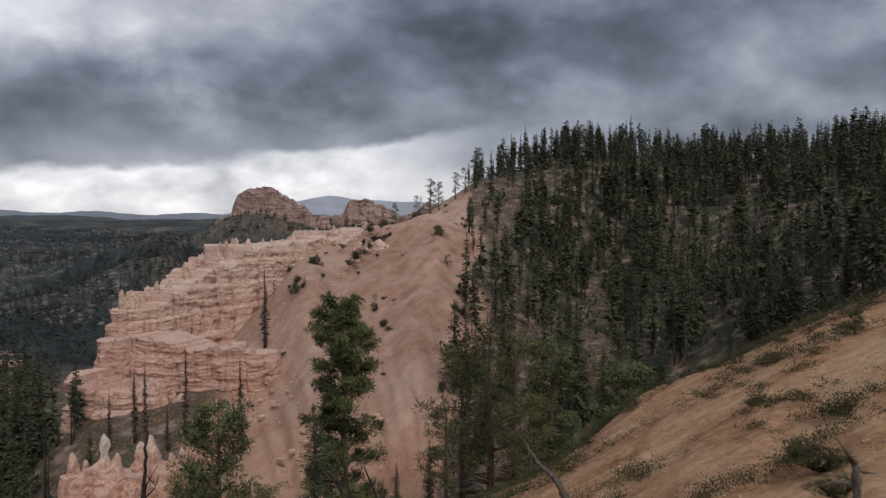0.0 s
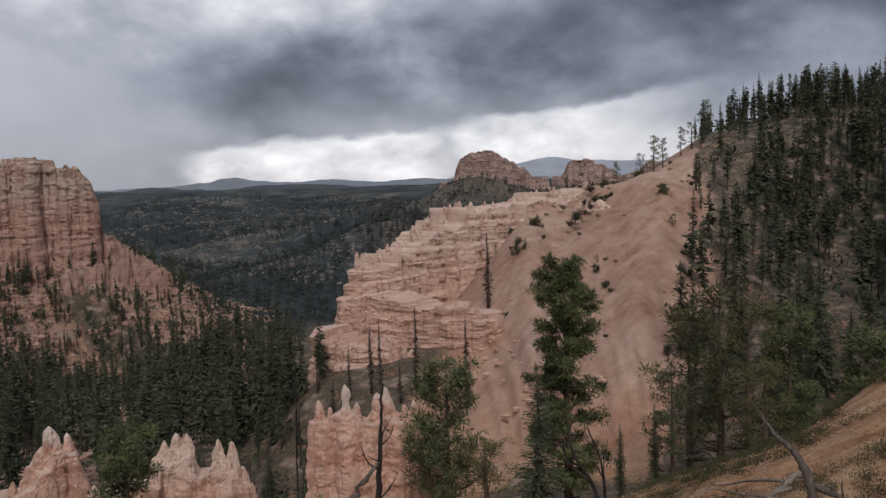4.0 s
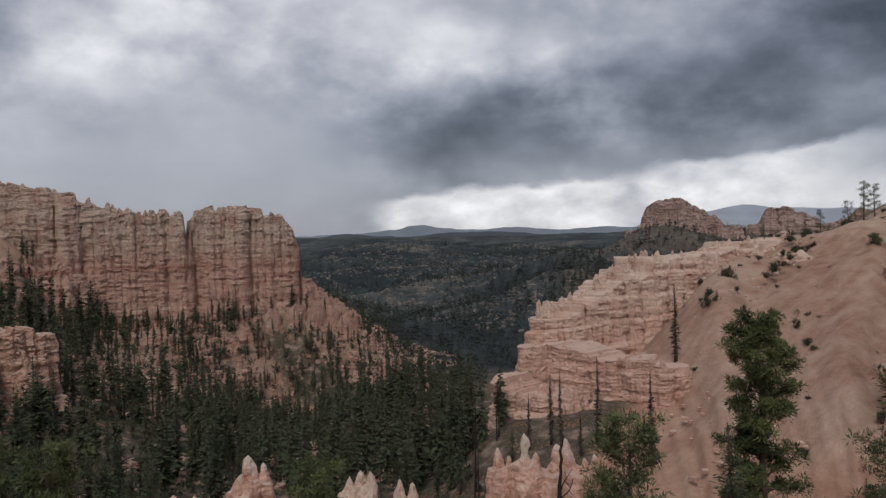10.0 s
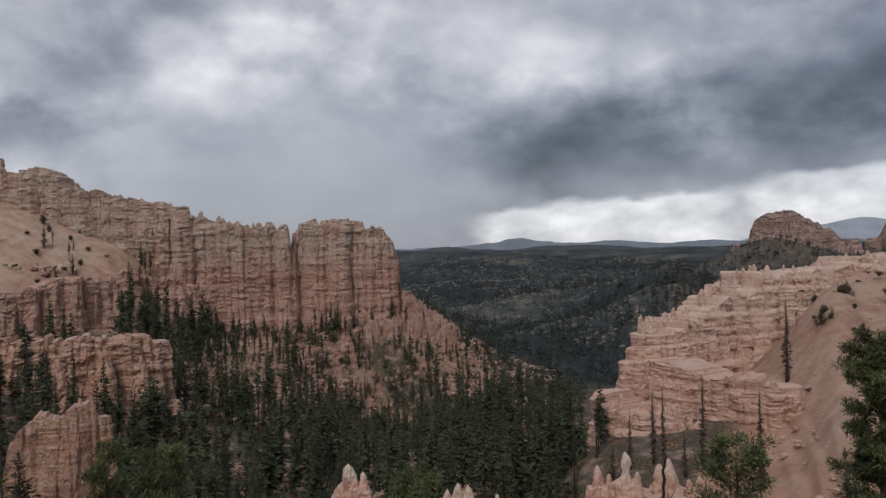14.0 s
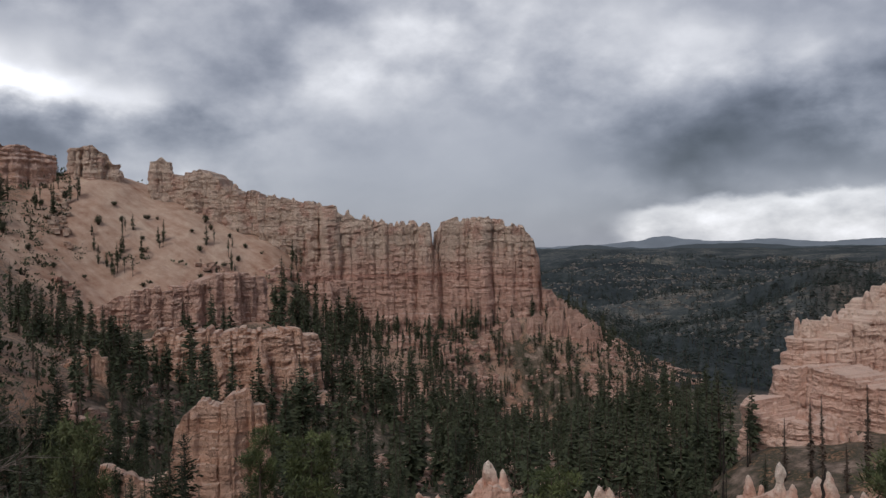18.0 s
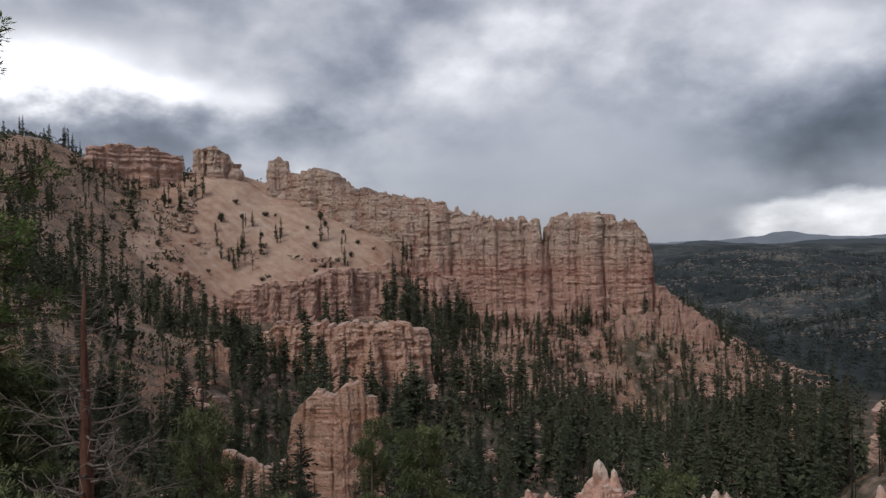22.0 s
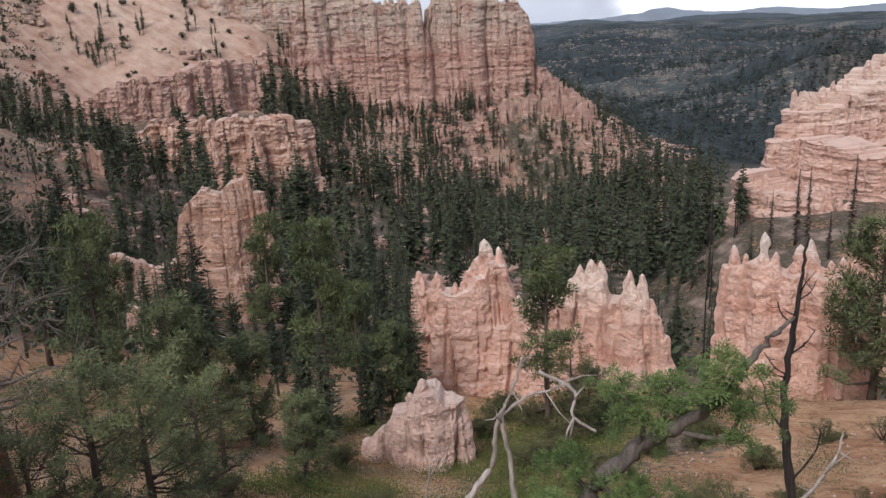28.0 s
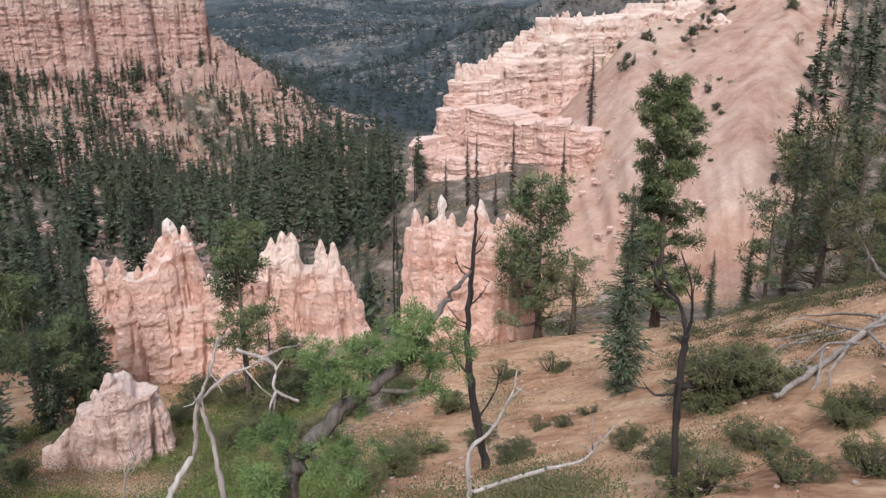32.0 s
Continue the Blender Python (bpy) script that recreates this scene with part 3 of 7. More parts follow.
def ground_sheet():
    bearings = np.radians(np.concatenate([np.arange(-96, 40, 0.25), np.arange(40, 264, 2.0)]))
    rings = np.exp(np.linspace(math.log(1.3), math.log(4850), 520))
    nb, nr = len(bearings), len(rings)
    x, y = np.outer(rings, np.sin(bearings)).ravel(), np.outer(rings, np.cos(bearings)).ravel()
    z = land(x, y)
    b, d = np.degrees(np.arctan2(x, y)), np.hypot(x, y)
    # rills run down the bare slopes
    wob = 2.2 * rough(x * 0.05, y * 0.05, 9.0, 4)
    bare = ease(b + wob, -19, -16) * (1 - ease(b + wob, 1.0, 2.6)) * ease(d, 60, 75) * (1 - ease(d + 6 * wob, 165, 190))
    z = z - bare * (0.25 + 0.6 * (1 - ease(d, 78, 112))) * np.abs(rough(b * 0.8 + 0.05 * d, d * 0.012, 1.0, 2)) + bare * 0.35 * rough(x * 0.10, y * 0.10, 6.0, 2)
    z = z + ease(d, 68, 90) * (1 - ease(d, 150, 170)) * (2.6 * np.exp(-((b + 1.6 + 0.6 * wob) / 1.7) ** 2) - 1.8 * np.exp(-((b + 6.4 + 0.5 * wob) / 1.3) ** 2) + 1.2 * np.exp(-((b + 9.6) / 1.2) ** 2))
    sand = ease(b + wob, -74, -71) * (1 - ease(b + wob, -58, -55)) * ease(d, 190, 205) * (1 - ease(d, 265, 280))
    z = z - sand * 0.8 * np.abs(rough((b + 0.286 * d) * 0.55, d * 0.008, 4.0, 4))
    near = (1 - ease(d, 42, 60)) * ease(b + 2 * wob, -32, -20)
    z = z + near * (0.09 * rough((x * 0.6 - y * 0.3) * 1.0, (x * 0.3 + y * 0.6) * 0.12, 8.0, 3) - 0.14 * np.exp(-(wave((x * 0.6 - y * 0.3) * 0.33 + 0.3 * wave(x * 0.2, y * 0.2, 1.0), (x * 0.3 + y * 0.6) * 0.03, 2.0) / 0.10) ** 2))
    near = np.maximum(near, 0.85 * (1 - ease(d, 4, 12)))
    # ribs of pale rubble run down the talus
    talus = ease(b, -60, -56) * (1 - ease(b, -34, -31)) * ease(d, 172, 200) * (1 - ease(d, 255, 275))
    ribs = rough((0.26 * x + 0.97 * y) / 6.0, (0.97 * x - 0.26 * y) / 45.0, 2.5, 3)
    z = z + 0.5 * talus * ribs
    hillside = ease(b, -93, -88) * (1 - ease(b + wob, -72, -69)) * ease(d, 70, 110)
    verts = np.stack([x, y, z], -1)
    i = np.arange(nr - 1)[:, None] * nb
    j = np.arange(nb)[None]
    k = (j + 1) % nb
    quads = np.stack([i + j, i + nb + j, i + nb + k, i + k], -1).reshape(-1, 4)[:, ::-1]
    hub = np.vstack([verts, [[0, 0, -1.6]]])
    fan = np.stack([j[0], k[0], np.full(nb, len(verts))], -1)
    me = mesh_of("ground", hub, np.vstack([quads[:, [0, 1, 2]], quads[:, [0, 2, 3]], fan[:, [0, 2, 1]]]), SOIL)
    litter = np.clip(0.62 - 0.62 * bare - 0.7 * sand - 0.38 * near, 0, 1)
    bench = (1 - ease(d, 48, 66)) * (1 - ease(b, -36, -26)) * ease(b, -90, -80)
    litter = litter - 0.25 * bench - talus * (0.20 + 0.36 * ribs) + 0.22 * ease(b, -52, -46) * (1 - ease(b, -30, -26)) * ease(d, 90, 120) * (1 - ease(d, 200, 225)) - 0.14 * hillside
    litter = np.maximum(litter, 0.4 * ease(d, 260, 500))
    litter = np.maximum(litter, 0.92 * ease(b + wob, 3.5, 7) * ease(d, 62, 80) * (1 - 1.0 * np.exp(-((b - 11) / 1.6) ** 4 - ((d - 112) / 26) ** 4)))
    # where the far woods lie; brings in their painted haze tint with distance
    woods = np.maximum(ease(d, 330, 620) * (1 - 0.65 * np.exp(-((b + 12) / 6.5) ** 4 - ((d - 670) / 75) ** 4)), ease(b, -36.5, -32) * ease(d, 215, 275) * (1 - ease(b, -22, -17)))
    pink = np.clip(bare + 0.8 * sand + 0.9 * ease(d, 60, 110), 0, 1)
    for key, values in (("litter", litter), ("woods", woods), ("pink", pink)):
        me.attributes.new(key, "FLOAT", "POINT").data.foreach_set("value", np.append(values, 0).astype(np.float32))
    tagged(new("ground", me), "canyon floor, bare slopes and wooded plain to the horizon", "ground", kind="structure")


ground_sheet()


# ---------------------------------------------------------------- rock bodies
def rock_body(name, label, spine, mat, step=0.5, levels=40, taper=0.55, flute=0.8, flute_size=3.0, ledge=0.5, ledge_size=1.6, crest=1.0, crest_size=2.0,
              lean=0.0, seed=0.0, category="rock", group="", gaps=(), skirt=1.0, cut=0.35, blocks=0.0, block_size=(3.0, 1.4), joints=1.0, facets=0.0, facet_size=2.0, chips=0.0,
              castle=0.0, castle_size=1.5, terrace=0.0, pillars=0.0, pillar_size=6.0, pillar_top=0.6):
    """A standing body of layered rock along a spine in plan. spine: rows of (bearing, distance, foot, top, half width)."""
    nodes = np.array([(*at(b, d), foot, top, half) for b, d, foot, top, half in spine])
    run = np.concatenate([[0], np.cumsum(np.hypot(*np.diff(nodes[:, :2], axis=0).T))])
    length = run[-1]
    m = max(8, int(length / step))
    s = np.linspace(0, length, m)
    px, py, foot, top, half = [np.interp(s, run, nodes[:, c]) for c in range(5)]
    k = np.clip(np.searchsorted(run, s, side="right") - 1, 0, len(run) - 2)
    f = (s - run[k]) / (run[k + 1] - run[k])
    f = f * f * (3 - 2 * f)
    top = nodes[k, 3] * (1 - f) + nodes[k + 1, 3] * f
    # the walls' plan wanders a little, so that the body is no ruler
    tx, ty = np.gradient(px), np.gradient(py)
    tl = np.hypot(tx, ty)
    tx, ty = tx / tl, ty / tl
    for arr in (tx, ty):
        arr[:] = np.convolve(np.pad(arr, 6, mode="edge"), np.ones(13) / 13, "valid")
    jag = rough(s / crest_size, seed, 0.5, 3, 0.6)
    top = top + crest * (jag - 0.3 + 0.9 * np.maximum(0, wave(s / (crest_size * 0.45), seed + 9, 0.2)))
    if castle:
        # battlements: short blocks of the crest stand at different heights, some fallen out
        for size, share in ((castle_size * 2.3, 0.6), (castle_size, 0.6), (castle_size * 0.45, 0.35)):
            u = s / size + 0.4 * wave(s / (1.7 * size), seed + 2, 0.4)
            h = hashed(np.floor(u).astype(np.int64), np.full(m, int(seed * 7)), np.full(m, 17))
            top = top + castle * share * (0.6 * h - 0.9 * (h < -0.72))
    for where, wide, deep in gaps:
        top = top - deep * np.exp(-(((s - where * length) / wide) ** 4))
    caps = 25
    ang = np.linspace(0, math.pi, caps + 2)[1:-1]
    # loop: one side, round the far end, back on the other side, round the start
    lx = np.concatenate([px, np.full(caps, px[-1]), px[::-1], np.full(caps, px[0])])
    ly = np.concatenate([py, np.full(caps, py[-1]), py[::-1], np.full(caps, py[0])])
    nx = np.concatenate([ty, ty[-1] * np.cos(ang) + tx[-1] * np.sin(ang), -ty[::-1], -ty[0] * np.cos(ang) - tx[0] * np.sin(ang)])
    ny = np.concatenate([-tx, -tx[-1] * np.cos(ang) + ty[-1] * np.sin(ang), tx[::-1], tx[0] * np.cos(ang) - ty[0] * np.sin(ang)])
    lf, lt, lh = [np.concatenate([a, np.full(caps, a[-1]), a[::-1], np.full(caps, a[0])]) for a in (foot, top, half)]
    ls = np.concatenate([s, s[-1] + half[-1] * ang, s[::-1], s[0] - half[0] * ang])
    count = len(lx)
    v = np.linspace(0, 1, levels)[:, None]
    z = lf + (lt - lf) * v
    tall = np.maximum(lt - lf, 0.5)
    vt = v
    if terrace:
        # the face goes up in upright risers and narrow treads
        q = (z + 0.35 * terrace * rough(lx * 0.06 + nx * lh * 0.1, ly * 0.06, seed + 1, 2)) / terrace
        stair = (np.floor(q) + ease(q - np.floor(q), 0.82, 1.0)) * terrace
        vt = np.clip((stair - lf) / tall, 0, 1)
    width = lh * (1 - (1 - taper) * vt ** 1.3 + 0.25 * skirt * (1 - v) ** 4)
    bx, by = lx + nx * width, ly + ny * width
    # beds: each course stands proud or weathers back
    zz = z + 0.25 * ledge_size * rough(bx * 0.08, by * 0.08, seed, 2)
    course = wave(zz / ledge_size, seed + 3.3, 0.5) + 0.6 * wave(zz / (ledge_size * 0.37), seed + 1.3, 2.5)
    course = np.sign(course) * np.abs(course) ** 0.6
    # buttresses and joints: broad bulges cut by narrow vertical clefts
    p1 = wave(bx / flute_size, by / flute_size, zz * 0.02 + seed)
    p2 = wave(bx / (flute_size * 0.42), by / (flute_size * 0.42), zz * 0.05 + seed + 4)
    cleft = -np.exp(-(p1 / 0.10) ** 2) * 1.9 - 0.8 * np.exp(-(p2 / 0.10) ** 2)
    fade = np.sin(np.clip(v * 1.08, 0, 1) * math.pi) ** 0.5 * 0.6 + 0.4
    out = flute * (0.7 * np.abs(p1) + 0.4 * p2 + joints * cleft) * fade + ledge * course
    out = out + cut * flute * rough(bx / (flute_size * 0.3), by / (flute_size * 0.3), z / (flute_size * 0.3), 3)
    if chips:
        # a net of narrow creases and spalled hollows
        w1 = rough(bx / 1.1, by / 1.1, z / 1.7 + seed, 2)
        w2 = rough(bx / 0.5 + 9, by / 0.5, z / 0.6 + seed, 3)
        out = out - chips * (1.2 * np.exp(-(w1 / 0.10) ** 2) + 0.9 * np.maximum(0, w2 - 0.15) + 0.12 * np.exp(-(w2 / 0.12) ** 2))
    side = (np.arange(count) > m + caps / 2).astype(np.int64)[None] * 91 + int(seed * 10)
    if facets:
        # plane faces that stand at angles to each other, parted by upright cracks
        for scale, share in ((1.0, 0.65), (0.4, 0.35)):
            size = facet_size * scale
            u = ls[None] / size + 0.22 * wave(zz / (1.6 * size), seed + scale, ls[None] / (6 * size)) + 0.5 * wave(ls[None] / (2.3 * size), seed, 1.0)
            ci = np.floor(u).astype(np.int64)
            fr = u - ci
            h1, h2 = hashed(ci, ci * 0 + 3, side + 0 * ci), hashed(ci, ci * 0 + 7, side + 0 * ci)
            ti = np.floor(zz / (2.4 * size) + h1 + h2).astype(np.int64)
            h3 = hashed(ci, ti, side + 0 * ci)
            crack = np.exp(-(np.minimum(fr, 1 - fr) / 0.09) ** 2) * (0.55 + 0.45 * hashed(np.floor(u + 0.5).astype(np.int64), ci * 0 + 11, side + 0 * ci))
            out = out + facets * share * (0.7 * h1 + 0.45 * h3 + 1.2 * h2 * (fr - 0.5) - 1.0 * crack)
    if pillars:
        # rounded buttresses with deep clefts between them, each ending at its own height
        for size, share in ((pillar_size, 1.0), (pillar_size * 0.37, 0.26)):
            u = ls[None] / size + 0.10 * wave(zz / (1.2 * size), seed + 6, ls[None] / (4 * size)) + 0.55 * wave(ls[None] / (2.1 * size), seed + 8, 1.0)
            ci = np.floor(u).astype(np.int64)
            fr = u - ci
            h1 = hashed(ci, ci * 0 + 23, side + 0 * ci)
            bulge = np.sqrt(np.clip(1 - (2 * fr - 1) ** 2, 0, 1)) - 0.75
            end = pillar_top + 0.22 * h1
            out = out + pillars * share * (bulge * (0.75 + 0.45 * h1) + 0.4 * h1) * (0.25 + 0.75 * (1 - ease(v, end - 0.06, end + 0.10)))
    if blocks:
        # jointed beds: block by block the face stands proud or has fallen away
        bw, bh = block_size
        for scale, part_of in ((1.0, 0.65), (0.43, 0.35)):
            ci = np.floor((zz + 0.5 * wave(bx * 0.05, by * 0.05, 3.0)) / (bh * scale)).astype(np.int64)
            jit = 3.0 * hashed(ci, ci * 0 + 5, ci * 0 + 1)
            bi = np.floor(ls[None] / (bw * scale) + jit + 0.25 * wave(ls[None] / bw, zz / bh, seed)).astype(np.int64)
            out = out + blocks * part_of * hashed(ci, bi, side + 0 * ci)
    thin = np.clip(width / (np.abs(flute) + ledge + 0.01) * 0.45, 0.1, 1)
    out = out * thin
    bx, by = bx + nx * out + lean * (z - lf) * tx.mean(), by + ny * out + lean * (z - lf) * ty.mean()
    z = z + 0.12 * ledge * rough(bx * 0.9, by * 0.9, seed, 2) * (v > 0)
    ring = np.stack([bx, by, z], -1).reshape(-1, 3)
    faces = []
    idx = np.arange(count)
    for r in range(levels - 1):
        a, b2 = r * count + idx, r * count + (idx + 1) % count
        faces.append(np.stack([a, b2, b2 + count, a + count], -1))
    # the top: strips from one side to the other over a rough middle line
    last = (levels - 1) * count
    mid = (ring[last:last + m] + ring[last + 2 * m + caps - 1:last + m + caps - 1:-1]) / 2
    mid[:, 2] += 0.25 * crest * (0.6 + rough(s / (0.5 * crest_size), seed + 5, 0.1, 2)) * np.clip(half / 2, 0.2, 1.5)
    base = len(ring)
    ring = np.vstack([ring, mid])
    k = np.arange(m - 1)
    near, other = last + k, last + 2 * m + caps - 1 - k
    faces.append(np.stack([near, near + 1, base + k + 1, base + k], -1))
    faces.append(np.stack([base + k, base + k + 1, other - 1, other], -1))
    faces = np.vstack(faces)
    # the round ends close as fans on the middle line's ends
    e1 = np.concatenate([[last + m - 1], last + m + np.arange(caps), [last + m + caps]])
    e0 = np.concatenate([[last + 2 * m + caps - 1], last + 2 * m + caps + np.arange(caps), [last]])
    fans = [(e[i], e[i + 1], c, c) for e, c in ((e1, base + m - 1), (e0, base)) for i in range(len(e) - 1)]
    tris = np.vstack([faces[:, [0, 1, 2]], faces[:, [0, 2, 3]], np.array(fans)[:, :3]])
    return tagged(new(name, mesh_of(name, ring, tris, mat, False)), label, category, group)


def pinnacle(parent, b, d, foot, top, radius, seed, mat, head=0.0, name="pinnacle"):
    """A lumpy column of rock that stands on a fin. head: how far its cap bulges."""
    x0, y0 = at(b, d)
    levels, sides = 34, 30
    v = np.linspace(0, 1, levels)[:, None]
    a = np.linspace(0, 2 * math.pi, sides, endpoint=False)[None]
    r = radius * (1 - 0.5 * v) * np.sqrt(np.clip(1 - v ** 4, 0, 1)) + radius * head * np.exp(-((v - 0.86) / 0.09) ** 2) - radius * head * 0.8 * np.exp(-((v - 0.70) / 0.08) ** 2)
    r = r + 0 * a
    x, y, z = x0 + r * np.cos(a), y0 + r * np.sin(a), foot + (top - foot) * v + 0 * a
    turn = a + seed * 2.1 + 0.35 * wave(z / (1.8 * radius), seed, 2.0)
    edge = 2 * math.pi / 5
    r = r * (0.55 + 0.55 * math.cos(edge / 2) / np.cos(np.mod(turn, edge) - edge / 2)) * 0.98
    bump = 0.26 * radius * rough(x / (0.7 * radius), y / (0.7 * radius), z / (1.5 * radius) + seed, 4, 0.62) + 0.05 * radius * wave(z / (0.35 * radius) + 0 * x, seed, 0.5)
    w1 = rough(x / 0.9, y / 0.9, z / 1.5 + seed, 2)
    bump = bump - 0.16 * radius * np.exp(-(w1 / 0.12) ** 2)
    r = np.maximum(r + bump * np.clip(r / radius * 1.6, 0, 1), 0.01)
    lean = 0.10 * (z - foot) * wave(seed, 1.5, 0.5)
    verts = np.stack([x0 + r * np.cos(a) + lean, y0 + r * np.sin(a), z], -1).reshape(-1, 3)
    i, j = np.arange(levels - 1)[:, None] * sides, np.arange(sides)[None]
    n = (j + 1) % sides
    quads = np.stack([i + j, i + n, i + sides + n, i + sides + j], -1).reshape(-1, 4)
    tip = len(verts)
    verts = np.vstack([verts, [[x0 + float(lean[-1, 0]), y0, top + 0.02]]])
    last = (levels - 1) * sides
    tris = np.vstack([quads[:, [0, 1, 2]], quads[:, [0, 2, 3]], [(last + q, last + (q + 1) % sides, tip) for q in range(sides)]])
    return part(name, mesh_of(name, verts, tris, mat, False), parent)


def far_hills(name, label, b0, b1, radius, mat, profile):
    """A strip of skyline hills beyond the plain."""
    b = np.linspace(b0, b1, 300)
    top = profile(b)
    x, y = radius * np.sin(np.radians(b)), radius * np.cos(np.radians(b))
    verts = np.vstack([np.stack([x, y, np.full_like(b, -120.0)], -1), np.stack([x * 1.004, y * 1.004, top], -1)])
    k = np.arange(299)
    me = mesh_of(name, verts, np.stack([k, k + 1, k + 301, k + 300], -1), mat)
    tagged(new(name, me), label, "hills", kind="structure")


far_hills("backdrop_mountain", "mountain far behind the buttes, painted pale with haze", -22, 6, 4930, MOUNTAIN,
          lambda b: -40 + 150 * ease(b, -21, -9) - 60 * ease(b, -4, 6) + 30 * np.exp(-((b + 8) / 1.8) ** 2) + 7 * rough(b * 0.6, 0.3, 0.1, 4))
far_hills("backdrop_hills", "low table hills along the skyline, painted haze blue", -70, 8, 4880, HILLS,
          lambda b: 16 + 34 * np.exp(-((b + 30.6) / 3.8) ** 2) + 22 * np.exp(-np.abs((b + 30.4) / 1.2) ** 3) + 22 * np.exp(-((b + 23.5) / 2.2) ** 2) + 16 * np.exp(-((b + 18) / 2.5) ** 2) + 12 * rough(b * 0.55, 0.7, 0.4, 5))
far_hills("backdrop_ridges", "dark wooded ridges before the skyline hills, haze painted in", -64, -14, 4860, RIDGES,
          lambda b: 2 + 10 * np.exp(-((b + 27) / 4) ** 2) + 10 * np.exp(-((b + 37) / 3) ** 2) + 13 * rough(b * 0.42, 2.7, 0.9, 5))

# ---------------------------------------------------------------- cliffs, fins and hoodoos
wall = rock_body("canyon_wall", "long fluted wall of banded pink limestone with a notched crest", [
    (-66, 262, 4, 21, 9), (-62.4, 252, -2, 25.0, 7), (-59.6, 246, -14, 18.6, 7), (-56, 242, -20, 15.8, 7), (-54, 241, -24, 13.2, 7),
    (-50, 241, -28, 9.4, 8), (-46.5, 242, -28, 8.2, 8), (-44.6, 243, -28, 9.8, 9), (-42.2, 244, -28, 9.6, 9), (-41.0, 244, -28, 8.6, 9), (-40.2, 244, -28, 6.4, 8), (-39.5, 244, -28, 3.0, 7), (-39.0, 244, -28, -2.5, 6), (-38.8, 244, -28, -12, 4)], ROCK_WALL,
    step=0.34, levels=130, taper=0.66, flute=0.6, flute_size=9, ledge=0.28, ledge_size=2.2, blocks=0.34, block_size=(2.4, 0.8), crest=0.25, crest_size=2.6, gaps=((0.7277, 0.75, 5.0), (0.7397, 0.5, 1.6)), joints=0.5, cut=0.22, facets=0.45, facet_size=5.0,
    castle=1.5, castle_size=1.9, pillars=3.4, pillar_size=7.0, pillar_top=0.76, seed=2.0, category="cliff")
for spine, label in (
        ([(-69.8, 196, -22, -11.6, 3), (-68.6, 195, -22, -10.2, 3.5), (-67.6, 194, -22, -8.0, 4), (-66.2, 194, -22, -7.6, 4), (-64.8, 194, -22, -6.3, 4.5), (-63.4, 195, -22, -6.4, 4.5), (-62.2, 196, -22, -5.2, 4.5), (-60.8, 198, -22, -4.4, 4.5), (-59.5, 200, -22, -4.2, 4)], "low rust-red limestone band under the sand slope"),
        ([(-58.6, 226, -18, -5, 3), (-57.4, 227, -19, -3.5, 4), (-56.4, 228, -19, -5.5, 3)], "stubby pink limestone buttress at the foot of the wall"),
        ([(-55.6, 226, -20, -7.5, 3), (-54.4, 226, -21, -5.5, 4), (-53.6, 227, -21, -8, 3)], "short pink limestone buttress beside young firs")):
    stub = rock_body("limestone_buttress", label, spine, ROCK_WALL, step=0.25, levels=60, taper=0.72, blocks=0.35, block_size=(2.2, 0.7), facets=0.5, facet_size=3.0, cut=0.15, flute=0.5, flute_size=4.5, ledge=0.3, ledge_size=1.8, crest=0.2, crest_size=3, castle=1.1, castle_size=2.2, pillars=1.7, pillar_size=4.6, pillar_top=0.85,
              seed=spine[0][0], category="cliff", group="buttresses of the canyon wall")
    for b, d, foot, top, half in spine[:-1]:
        pinnacle(stub, b + 0.4, d - 0.6 * half, foot, top - 1.2 - 1.4 * math.sin(b * 5) ** 2, 0.55 * half, b, ROCK_WALL, name="pillar")
bluff = rock_body("orange_bluff", "short vertical bluff of orange limestone above the firs", [
    (-65.8, 153, -26, -13.0, 3), (-63, 151, -27, -13.0, 4.5), (-60.2, 150, -28, -13.0, 5), (-57.6, 150, -28, -13.2, 5), (-56, 151, -28, -14.2, 4)], ROCK_ORANGE,
    step=0.22, levels=72, taper=0.76, cut=0.16, blocks=0.35, block_size=(2.4, 0.8), facets=0.6, facet_size=3.0, flute=0.6, flute_size=5, ledge=0.34, ledge_size=1.9, crest=0.2, crest_size=3, castle=0.9, castle_size=2.0, terrace=4.5, pillars=1.5, pillar_size=5.0, pillar_top=0.75, seed=4.1, category="cliff")
for b, d, top, r in ((-64.6, 148.6, -15.2, 2.0), (-61.6, 145.6, -16.4, 2.4), (-58.8, 145.0, -15.4, 2.6), (-56.6, 146.6, -17.0, 2.0)):
    pinnacle(bluff, b, d, -30, top, r, b, ROCK_ORANGE, 0.0, "buttress")
rock_body("rock_tower", "blocky orange limestone tower on the skyline", [(-70.3, 256, 18, 32, 3.5), (-69.6, 256, 18, 32.6, 4), (-68.7, 256, 18, 30.5, 3.6), (-68.2, 256, 16, 27, 3)], ROCK_WALL,
          step=0.3, levels=40, blocks=0.5, taper=0.86, flute=0.9, flute_size=4, ledge=0.7, ledge_size=2.6, crest=0.4, crest_size=3, seed=6.2, group="towers on the skyline")
rock_body("rock_tower", "small round limestone knob on the skyline", [(-65.6, 253, 16, 28.0, 1.8), (-65.2, 253, 16, 29.0, 2.2), (-64.8, 253, 16, 27.8, 1.8)], ROCK_WALL,
          step=0.25, levels=40, taper=0.9, flute=0.6, flute_size=3, ledge=0.6, ledge_size=2.4, crest=0.3, crest_size=2, seed=7.9, group="towers on the skyline")
